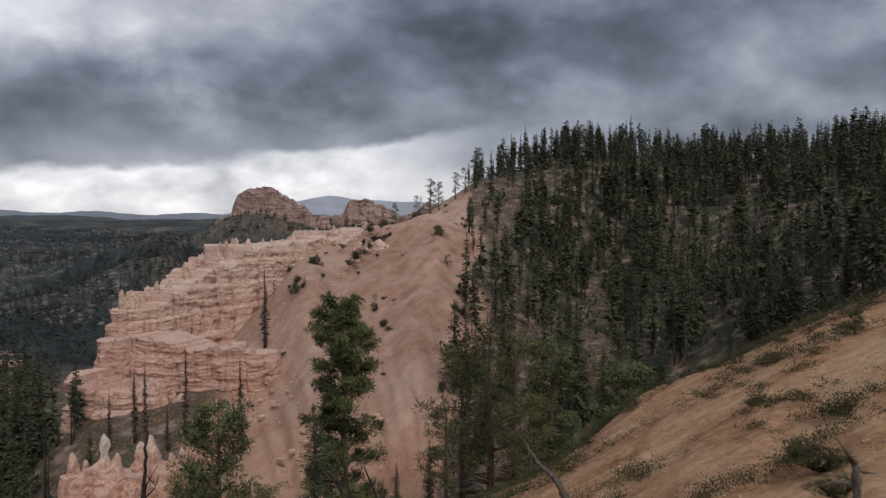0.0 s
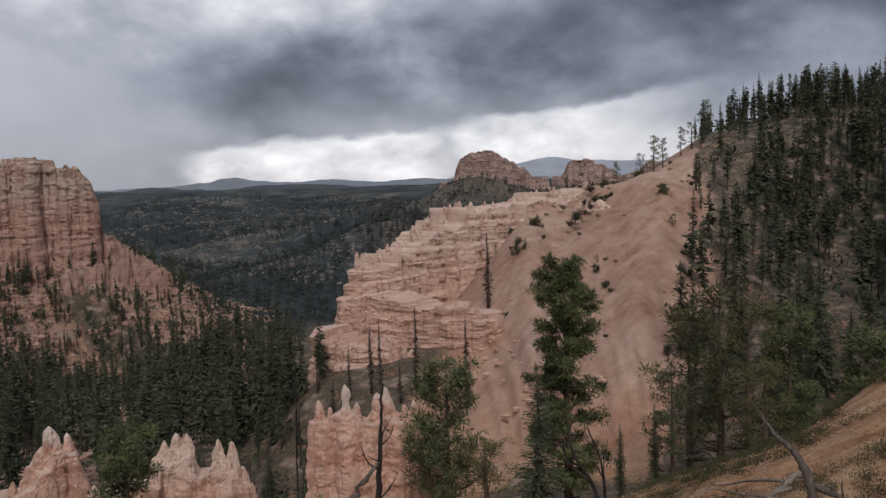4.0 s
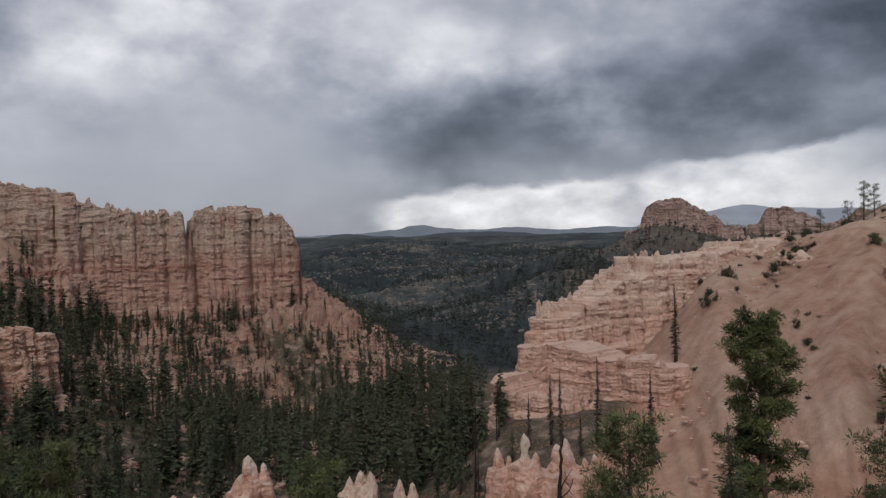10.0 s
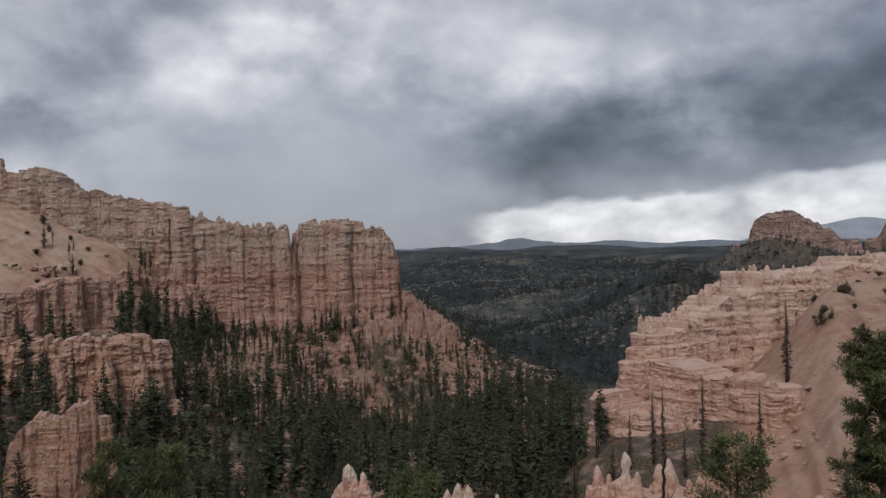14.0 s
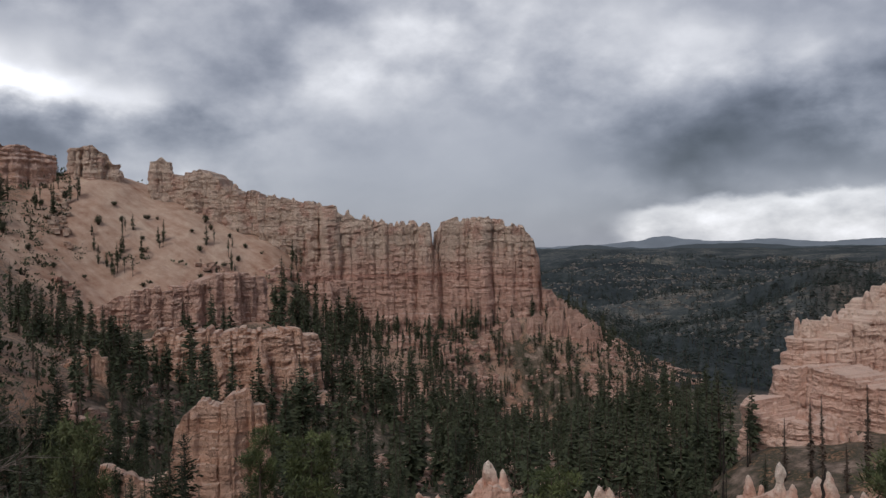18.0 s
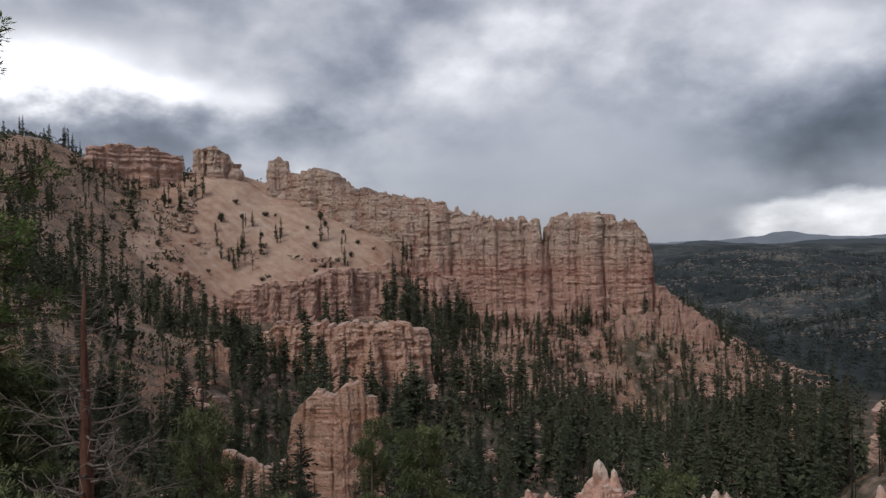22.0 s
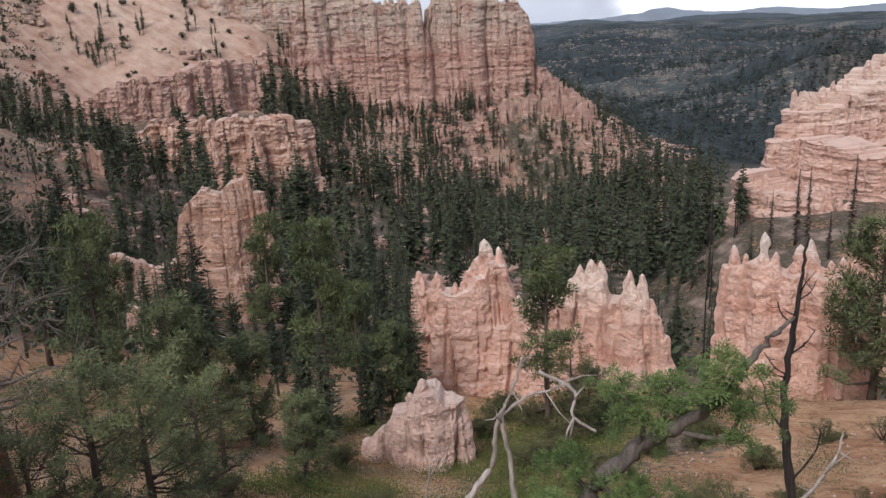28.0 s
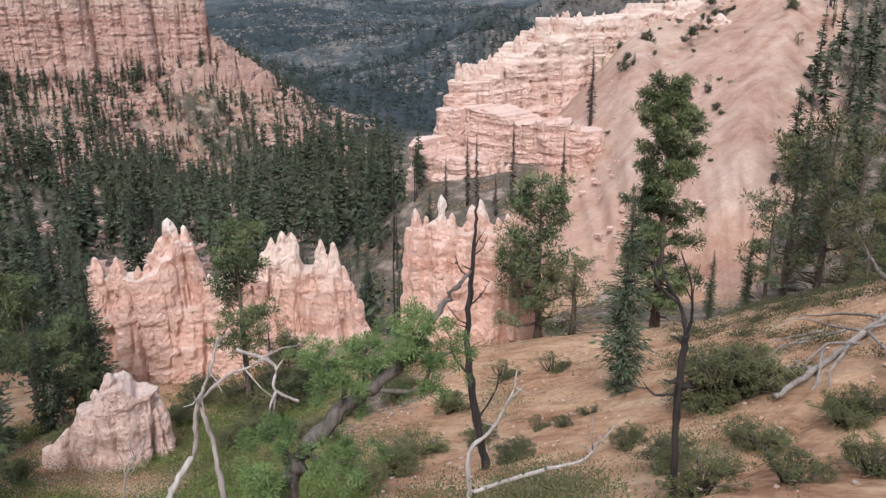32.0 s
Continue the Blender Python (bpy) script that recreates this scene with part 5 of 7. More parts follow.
def pine_shape(height, radius, seed, limbs, tufts, needles, low=0.3, girth=0.018, tuft=0.34, sweep=0.25, shape=1.0, dead=0, aim=None, fine=False):
    """A pine: trunk, limbs, and tufts of needles at the limbs' ends. low: where the crown starts."""
    g = np.random.default_rng(seed)
    pts, r = stem(height, girth * height + 0.03, g, 0.03, 8, 10)
    trunk = tube(pts, r, 9)
    wood, leaf = [], []
    for i in range(limbs + dead):
        tuftset = []
        bare = i >= limbs
        f = g.uniform(0.06, max(low, 0.2)) if bare else low + (0.97 - low) * ((i + g.random()) / limbs) ** 0.9
        q = (f - low) / (1 - low) if not bare else 0.2
        reach = radius * (max(0.12, math.sin(min(1, 0.25 + 0.85 * (1 - q)) * math.pi / 2) ** shape) if not bare else 0.6) * g.uniform(0.55, 1.1)
        a = g.uniform(0, 2 * math.pi) if aim is None or g.random() > 0.6 else g.normal(aim, 0.5)
        z0 = f * height
        foot = np.array([np.interp(z0, pts[:, 2], pts[:, 0]), np.interp(z0, pts[:, 2], pts[:, 1]), z0])
        t = np.linspace(0, 1, 6)[:, None]
        out = np.array([math.cos(a), math.sin(a), 0.0])
        rise = (-0.18 + 0.55 * q + g.normal() * 0.12) * reach
        line = foot + out * reach * t + np.array([0, 0, 1.0]) * (rise * t + sweep * reach * t ** 2.2) + g.normal(size=(6, 3)) * 0.035 * reach * t
        thick = np.interp(z0, pts[:, 2], r) * 0.38
        own = [tube(line, thick * (1 - 0.8 * t[:, 0]), 5)]
        twigs = tufts if not bare else 3
        for k in range(twigs):
            s = 1 - 0.62 * (k / max(twigs - 1, 1)) * g.uniform(0.7, 1.1) if twigs > 1 else 1
            root = np.array([np.interp(s, t[:, 0], line[:, c]) for c in range(3)])
            tip = root + (out * 0.35 + g.normal(size=3) * [0.55, 0.55, 0.25] + [0, 0, 0.15]) * tuft * (1.2 if k else 0.4) * (1.6 if bare else 1)
            own.append(tube([root, (root + tip) / 2 + g.normal(size=3) * 0.03, tip], [thick * 0.3, thick * 0.22, thick * 0.1], 4))
            if not bare:
                tuftset.append(clump(tip, tuft * g.uniform(0.7, 1.25), needles, g, fine=fine))
        if i == limbs - 1:
            tuftset.append(clump(pts[-1], tuft * 0.9, needles, g))
        wood.append(joined(own))
        leaf.append(sprays(*[np.concatenate(c) for c in zip(*tuftset)], g, 0.03) if tuftset else None)
    return trunk, wood, leaf


def snag_shape(height, girth, seed, limbs, reach, low=0.15, droop=-0.1, bend=0.03, twigs=2, lean=(0, 0), slim=0.36):
    """A dead tree: bare trunk, broken limbs and twigs."""
    g = np.random.default_rng(seed)
    pts, r = stem(height, girth, g, bend, 8, 10)
    pts[:, 0] += lean[0] * pts[:, 2]
    pts[:, 1] += lean[1] * pts[:, 2]
    trunk, wood = tube(pts, r, 8), []
    for i in range(limbs):
        f = low + (0.98 - low) * (i + g.random()) / limbs
        foot = np.array([np.interp(f * height, pts[:, 2], pts[:, c]) for c in range(3)])
        a, long = g.uniform(0, 2 * math.pi), reach * g.uniform(0.35, 1.1) * (1 - 0.55 * f)
        t = np.linspace(0, 1, 5)[:, None]
        out = np.array([math.cos(a), math.sin(a), 0])
        line = foot + out * long * t + np.array([0, 0, 1.0]) * long * (droop * t + (0.35 + 0.4 * g.random()) * t ** 2) + g.normal(size=(5, 3)) * 0.05 * long * t
        thick = np.interp(f * height, pts[:, 2], r) * slim
        own = [tube(line, thick * (1 - 0.82 * t[:, 0]), 5)]
        for k in range(twigs):
            s = g.uniform(0.4, 0.95)
            root = np.array([np.interp(s, t[:, 0], line[:, c]) for c in range(3)])
            tip = root + (out * 0.5 + g.normal(size=3) * 0.6) * long * 0.3
            own.append(tube([root, (root + tip) / 2 + g.normal(size=3) * 0.02, tip], thick * np.array([0.34, 0.25, 0.1]), 4))
        wood.append(joined(own))
    return trunk, wood


def bush_shape(width, height, seed, stems, tufts, needles, size=0.2):
    g = np.random.default_rng(seed)
    wood, leaf = [], []
    for i in range(stems):
        a, out = g.uniform(0, 2 * math.pi), width / 2 * math.sqrt(g.random())
        top = height * (0.95 - 0.55 * (out / (width / 2)) ** 2) * g.uniform(0.75, 1.1)
        foot = np.array([math.cos(a) * out * 0.25, math.sin(a) * out * 0.25, -0.1])
        tip = np.array([math.cos(a) * out, math.sin(a) * out, top])
        line = np.stack([foot, foot * 0.4 + tip * 0.45 + g.normal(size=3) * 0.06 * width + [0, 0, 0.1 * height], tip])
        wood.append(tube(line, [0.022 * width, 0.014 * width, 0.005 * width], 5))
        for k in range(tufts):
            c = line[1] + (tip - line[1]) * g.uniform(0.0, 1.0) + g.normal(size=3) * size * 0.9
            c[2] = max(c[2], size * 0.35)
            leaf.append(clump(c, size * g.uniform(0.6, 1.3), int(needles * 1.4), g, 0.8, 0.8, fine=True))
    b, d, ln, wd = [np.concatenate(x) for x in zip(*leaf)]
    return joined(wood), sprays(b, d, ln, wd * 1.6, g, 0.03)


def thing(name, place, label, category, group="", turn=0.0, scale=1.0):
    ob = new(name)
    ob.empty_display_size = 0.3
    ob.matrix_basis = Matrix.Translation(place) @ Matrix.Rotation(turn, 4, "Z") @ Matrix.Diagonal((scale, scale, scale, 1))
    return tagged(ob, label, category, group)


def planted(b, d, sink=0.05):
    p = ground_at(b, d)
    p.z -= sink
    return p


def rise_to(b, d, top):
    """Height of a tree at that place whose top stands at the given angle above the eye."""
    return d * math.tan(radians(top)) - ground_at(b, d).z


# ---------------------------------------------------------------- woods
FIR_KINDS = []
for i, (h, r, lv, per, subs, bare, thin) in enumerate(((10, 1.6, 52, 10, 5, 0.05, 0.05), (11, 1.45, 54, 10, 5, 0.08, 0.10), (9, 1.75, 50, 11, 5, 0.03, 0.05), (12, 1.5, 56, 9, 5, 0.14, 0.18),
                                                       (10, 1.3, 50, 9, 5, 0.18, 0.3), (8, 1.75, 46, 10, 5, 0.04, 0.10),
                                                       (11, 1.5, 46, 11, 5, 0.30, 0.12), (10, 1.7, 44, 11, 5, 0.22, 0.15))):
    t, c = fir_shape(h, r, 100 + i, lv, per, subs, bare, thin, 0.6 if i > 5 else 0.0)
    FIR_KINDS.append((h, mesh_of("trunk", *t, BARK), mesh_of("crown", *c, FIR, False)))
FAR_KINDS = [(tube([(0, 0, -0.3), (0, 0, 5)], [0.14, 0.08], 3), fir_shape(10, r, 200 + i, lv, 5, 1, 0.06, 0.1)[1]) for i, (r, lv) in enumerate(((2.2, 13), (1.9, 14), (2.5, 11), (1.8, 13)))]


def scatter(count, bearings, distances, heights, seed, keep):
    """Places for trees: even over the area, thinned by keep(bearing, distance, x, y)."""
    g = np.random.default_rng(seed)
    out = []
    b = g.uniform(*bearings, count * 6)
    d = np.sqrt(g.uniform(distances[0] ** 2, distances[1] ** 2, count * 6))
    x, y = d * np.sin(np.radians(b)), d * np.cos(np.radians(b))
    ok = g.random(count * 6) < keep(b, d, x, y)
    b, d, x, y = [a[ok][:count] for a in (b, d, x, y)]
    return np.stack([b, d, x, y, land(x, y), g.uniform(*heights, len(b)) * g.uniform(0.75, 1.15, len(b))], -1)


def patchy(x, y, size, lo, hi, seed=0.0):
    return ease(rough(x / size, y / size, seed, 3), lo, hi)


def off_rock(b, d):
    """Nothing grows in the walls themselves."""
    cliff = (b > -25) & (b < -6) & (d > 84) & (d < 168)
    wall = (b > -71) & (b < -38) & (d > np.where(b > -56, 234, 222)) & (d < 275)
    bluff = (b > -67) & (b < -54.5) & (d > 142) & (d < 162)
    glade = (b > -66.5) & (b < -57.5) & (d > 62) & (d < 84)
    band = (b > -71) & (b < -58) & (d > 174) & (d < 218)
    fin = (b > -66) & (b < -58.5) & (d > 79) & (d < 89)
    return 1.0 - (cliff | wall | bluff | band | fin | glade)


WOODS = [
    scatter(1300, (1.5, 36), (84, 235), (5.5, 10.5), 1, lambda b, d, x, y: (0.2 + 0.8 * ease(b, 2.5, 9)) * patchy(x, y, 14, -1.25, -0.15) * (1 - np.exp(-((b - 10.9) / 1.5) ** 4 - ((d - 112) / 24) ** 4))),
    scatter(36, (0, 16), (56, 92), (6, 11), 2, lambda b, d, x, y: patchy(x, y, 9, -0.6, 0.3) * (1 - np.exp(-((b - 11) / 1.8) ** 4))),
    scatter(470, (-64, -27), (92, 215), (7.5, 13.5), 3, lambda b, d, x, y: off_rock(b, d) * (1 - 0.8 * ease(d, 165, 215) * ease(b, -60, -45)) * patchy(x, y, 18, -0.7, 0.25)),
    scatter(170, (-47, -28), (120, 232), (6, 11), 14, lambda b, d, x, y: off_rock(b, d) * (1 - 0.5 * ease(d, 190, 225)) * patchy(x, y, 12, -1.0, 0.0, 4.0)),
    scatter(150, (-54, -34), (178, 238), (3.5, 8), 16, lambda b, d, x, y: off_rock(b, d) * patchy(x, y, 10, -0.7, 0.2, 6.0)),
    scatter(220, (-58, -32), (180, 300), (4, 7.5), 4, lambda b, d, x, y: off_rock(b, d) * patchy(x, y, 14, -0.2, 0.6)),
    scatter(430, (-96, -65), (46, 225), (5, 9), 5, lambda b, d, x, y: off_rock(b, d) * (1 - 0.72 * ease(d, 100, 190) * ease(b, -84, -72)) * patchy(x, y, 16, -0.8, 0.3)),
    scatter(50, (-66, -49), (54, 92), (6, 11), 6, lambda b, d, x, y: off_rock(b, d) * patchy(x, y, 9, -0.7, 0.3)),
    scatter(26, (-66, -49), (35, 56), (4, 7.5), 13, lambda b, d, x, y: 1.0 - ((b > -53.5) & (d < 36)) - ((b > -49.6) & (d > 42))),
    scatter(30, (-34, -24), (58, 100), (5, 10), 7, lambda b, d, x, y: 0 * b + 1.0),
    scatter(70, (-57, -38.5), (224, 238), (3, 7.5), 15, lambda b, d, x, y: patchy(x, y, 9, -0.6, 0.2)),
    scatter(60, (-70, -45), (214, 232), (3, 7), 8, lambda b, d, x, y: patchy(x, y, 9, -0.4, 0.4)),
    scatter(230, (-57, -30), (165, 268), (2.5, 6), 11, lambda b, d, x, y: off_rock(b, d) * patchy(x, y, 8, -0.5, 0.4, 1.0)),
    scatter(170, (-80, -63), (46, 150), (5, 9), 12, lambda b, d, x, y: off_rock(b, d) * patchy(x, y, 9, -0.6, 0.3, 2.0)),
    scatter(70, (-92, -70), (232, 268), (4.5, 8.5), 9, lambda b, d, x, y: 0 * b + 1.0),
]
woods = np.vstack(WOODS)
woods = woods[np.argsort(woods[:, 1])]
NEAR_FIRS = 300
models = {}
g = np.random.default_rng(5)
for row in woods[:NEAR_FIRS]:
    kind = int(g.integers(len(FIR_KINDS)))
    h, trunk_me, crown_me = FIR_KINDS[kind]
    k = row[5] / h
    m = Matrix.Translation((row[2], row[3], row[4] - 0.1)) @ Matrix.Rotation(g.uniform(0, 6.28), 4, "Z") @ Matrix.Rotation(g.normal() * 0.02, 4, "X") @ Matrix.Diagonal((k, k, k, 1))
    if kind not in models:
        tree = models[kind] = thing("fir_tree", (0, 0, 0), ("narrow dark green fir in the canyon woods", "slender dark green fir with a thin crown")[kind in (3, 4)], "tree", "firs of the canyon woods")
        part("trunk", trunk_me, tree)
        part("crown", crown_me, tree)
        tree.matrix_basis = m
        models[kind] = (tree, k)
    else:
        first, k0 = models[kind]
        s = k / k0
        m2 = Matrix.Translation((row[2], row[3], row[4] - 0.1)) @ Matrix.Rotation(g.uniform(0, 6.28), 4, "Z") @ Matrix.Diagonal((s, s, s, 1))
        copy_thing(first, m2)


def wood_stuff(name, label, rows, kinds, seed, mats):
    """Many far trees in one mesh."""
    g = np.random.default_rng(seed)
    vs, fs, ms, n = [], [], [], 0
    for row in rows:
        t, c = kinds[int(g.integers(len(kinds)))]
        k, a = row[5] / 10, g.uniform(0, 6.28)
        w = k * g.uniform(0.8, 1.3)
        for slot, (v, f) in enumerate((t, c)):
            x, y = v[:, 0] * w, v[:, 1] * w
            vs.append(np.stack([x * math.cos(a) - y * math.sin(a) + row[2], x * math.sin(a) + y * math.cos(a) + row[3], v[:, 2] * k + row[4] - 0.1], -1))
            fs.append(f + n)
            ms.append(np.full(len(f), slot))
            n += len(v)
    me = mesh_of(name, np.vstack(vs), np.vstack(fs), mats, False, np.concatenate(ms))
    tagged(new(name, me), label, "trees", kind="stuff")


MID_KINDS = [fir_shape(10, r, 300 + i, lv, 10, 1, bare, 0.1, 0.6 if i > 3 else 0.0) for i, (r, lv, bare) in enumerate(((1.45, 30, 0.08), (1.25, 32, 0.12), (1.6, 28, 0.06), (1.15, 30, 0.20), (1.3, 26, 0.34), (1.5, 24, 0.25)))]
wood_stuff("canyon_woods", "dark green firs on the farther canyon slopes", woods[NEAR_FIRS:], MID_KINDS, 3, [BARK, FIR])
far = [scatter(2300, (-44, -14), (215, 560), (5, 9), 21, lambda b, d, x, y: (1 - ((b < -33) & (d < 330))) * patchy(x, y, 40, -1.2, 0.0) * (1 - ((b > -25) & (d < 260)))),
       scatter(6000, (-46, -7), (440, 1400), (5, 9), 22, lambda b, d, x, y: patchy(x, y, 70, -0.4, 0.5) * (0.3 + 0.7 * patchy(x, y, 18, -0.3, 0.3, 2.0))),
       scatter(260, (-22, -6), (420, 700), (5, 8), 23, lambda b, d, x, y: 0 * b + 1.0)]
wood_stuff("distant_woods", "dense dark woods on the far valley floor", np.vstack(far), FAR_KINDS, 4, [BARK, HAZED_FIR])

# ---------------------------------------------------------------- pines, snags and shrubs that stand out
def meet(b, up, start=2.0):
    """The place where a line of sight at that angle first meets the ground."""
    d = np.exp(np.linspace(math.log(start), math.log(900), 900))
    z = land(d * math.sin(radians(b)), d * math.cos(radians(b)))
    hit = np.nonzero(z >= d * math.tan(radians(up)))[0]
    k = d[hit[0]] if len(hit) else d[-1]
    return Vector((*at(b, k), float(z[hit[0]]) if len(hit) else 0.0))


def pine_parts(tree, shape, wood=BARK, leaf=PINE, whole=False):
    trunk, limbs, crown = shape
    part("trunk", mesh_of("trunk", *trunk, wood), tree)
    if whole:
        part("branchwork", mesh_of("branchwork", *joined(limbs), wood), tree)
        part("crown", mesh_of("crown", *joined([c for c in crown if c]), leaf, False), tree)
        return
    for one, tufts in zip(limbs, crown):
        limb = part("limb", mesh_of("limb", *one, wood), tree)
        if tufts:
            tagged(part("needle_spray", mesh_of("needle_spray", *tufts, leaf, False), limb), kind="stuff")


SHAPES = {
    "tall": (15.0, pine_shape(15.0, 2.35, 41, 84, 12, 60, 0.13, 0.016, 0.44, 0.22, 0.8, 12), BARK, DARK_PINE),
    "open": (11.0, pine_shape(11.0, 1.8, 42, 40, 7, 40, 0.32, 0.017, 0.50, 0.18, 0.8, 14), BARK, DARK_PINE),
    "thick": (6.0, pine_shape(6.0, 1.8, 43, 46, 7, 46, 0.10, 0.022, 0.38, 0.3, 0.8, 4), BARK, PINE),
    "shaggy": (6.0, pine_shape(6.0, 2.2, 44, 46, 6, 40, 0.06, 0.022, 0.36, 0.4, 0.7, 20, fine=True), BARK, GREY_PINE),
    "thin": (8.0, pine_shape(8.0, 1.3, 45, 26, 4, 34, 0.25, 0.016, 0.42, 0.1, 0.8, 8), BARK, PINE),
    "burnt": (8.0, pine_shape(8.0, 1.9, 46, 26, 4, 32, 0.2, 0.018, 0.42, 0.25, 0.8, 18), BARK, SHRUB),
}
first = {}


def pine(kind, b, d, top, label, turn=0.0, wide=1.0):
    tall, shape, wood, leaf = SHAPES[kind]
    p = planted(b, d)
    k = max(rise_to(b, d, top), 0.8) / tall
    if kind not in first:
        tree = thing("pine_tree", (0, 0, 0), label, "tree", "pines round the lookout")
        pine_parts(tree, shape, wood, leaf, kind in ("thin", "burnt"))
        first[kind] = tree
        tree.matrix_basis = Matrix.Translation(p) @ Matrix.Rotation(turn, 4, "Z")
        tree.scale = (k * wide, k * wide, k)
        return tree
    tree = copy_thing(first[kind], Matrix.Translation(p) @ Matrix.Rotation(turn, 4, "Z"))
    tree.scale = (k * wide, k * wide, k)
    return tagged(tree, label)


pine("tall", -7.1, 46, -5.8, "tall ponderosa pine with an open tufted crown", 0.4)
pine("open", -38.3, 36, -15.6, "flat-crowned ponderosa pine before the hoodoos", 2.2, 0.9)
pine("tall", -84, 27, -4.5, "dark ponderosa pine on the near hillside", 1.1, 1.1)
pine("tall", -88, 31, 0.5, "tall dark ponderosa pine on the near hillside", 3.0)
pine("tall", -81.4, 38, -7.0, "ponderosa pine behind the bare red trunk", 4.0, 1.1)
pine("open", -55.4, 38, -12.8, "slender ponderosa pine with a bare lower trunk", 0.3, 0.8)
pine("open", -58.9, 55, -12.2, "thin ponderosa pine beside the orange slab", 1.9, 0.8)
pine("open", -52.8, 44, -17.5, "young ponderosa pine on the bench", 2.5, 0.9)
pine("thick", -15.8, 46, -13.2, "dense dark green pine beside the battlemented hoodoo", 0.2, 0.85)
pine("burnt", -13.2, 44, -18.2, "scrubby half-dead juniper with bare twisted limbs", 1.2, 1.9)
pine("thick", -70.9, 42, -11.2, "bright green young pine among rocks", 3.3, 0.62)
pine("thick", -61.0, 34, -20.5, "young bushy pine on the bench", 0.7, 0.9)
pine("thick", -50.4, 39, -20.6, "young bushy pine beside the pale knob", 1.7, 0.8)
pine("burnt", -63.6, 30, -21.0, "shaggy half-bare pine on the bench", 2.7)
pine("thick", -57.6, 27, -25.0, "low bushy pine above the green carpet", 3.7, 1.0)
pine("thick", -35.2, 34, -24.0, "dark bushy pine at the foot of the hoodoos", 2.1, 1.1)
pine("burnt", -36.5, 33, -22.5, "dark scrub pine at the foot of the hoodoos", 0.6, 1.2)
pine("thick", -66.5, 31, -17.6, "bushy green pine at the slope's foot", 4.1, 0.9)
for b, d, top, kind, turn in ((-76.8, 16, -22.5, "shaggy", 0.1), (-72.6, 17, -20.0, "shaggy", 1.3), (-69.0, 18.5, -21.5, "shaggy", 2.9), (-83.4, 17, -14.5, "shaggy", 4.4), (-84.5, 15, -16.0, "thick", 2.0), (-65.2, 22, -22.5, "shaggy", 5.2)):
    pine(kind, b, d, top, "bushy grey-green pine covering the near slope", turn, 1.05)
for b, d, top, kind, turn in ((3.4, 56, -7.6, "burnt", 0.2), (5.2, 53, -8.8, "burnt", 1.7), (7.8, 57, -9.0, "open", 2.2), (1.4, 60, -9.4, "burnt", 4.6), (13.2, 61, -10.4, "thick", 5.1), (6.3, 49, -12.5, "burnt", 0.9), (0.2, 51, -13.2, "thin", 2.7)):
    pine(kind, b, d, top, "scraggly pine in the shaded gully", turn)
for b, d, top, kind in ((-0.9, 166, 2.8, "thin"), (-0.3, 167, 2.6, "thin"), (-1.8, 163, 1.6, "burnt"), (-3.4, 158, 1.1, "thin"), (0.9, 168, 3.3, "thin"), (1.6, 170, 3.6, "burnt"), (-0.3, 138, -0.6, "thick"), (-6.8, 150, 0.2, "thin"), (-4.3, 156, 0.4, "thin"), (2.4, 172, 5.0, "thin"),
                        (-12.0, 124, -4.4, "thin"), (-9.6, 136, -3.0, "thin"), (0.3, 128, -2.6, "burnt"), (-2.6, 120, -5.6, "burnt"), (-4.9, 112, -5.4, "burnt")):
    pine(kind, b, d, top, "small weathered pine on the bare slope", b * 7.0)


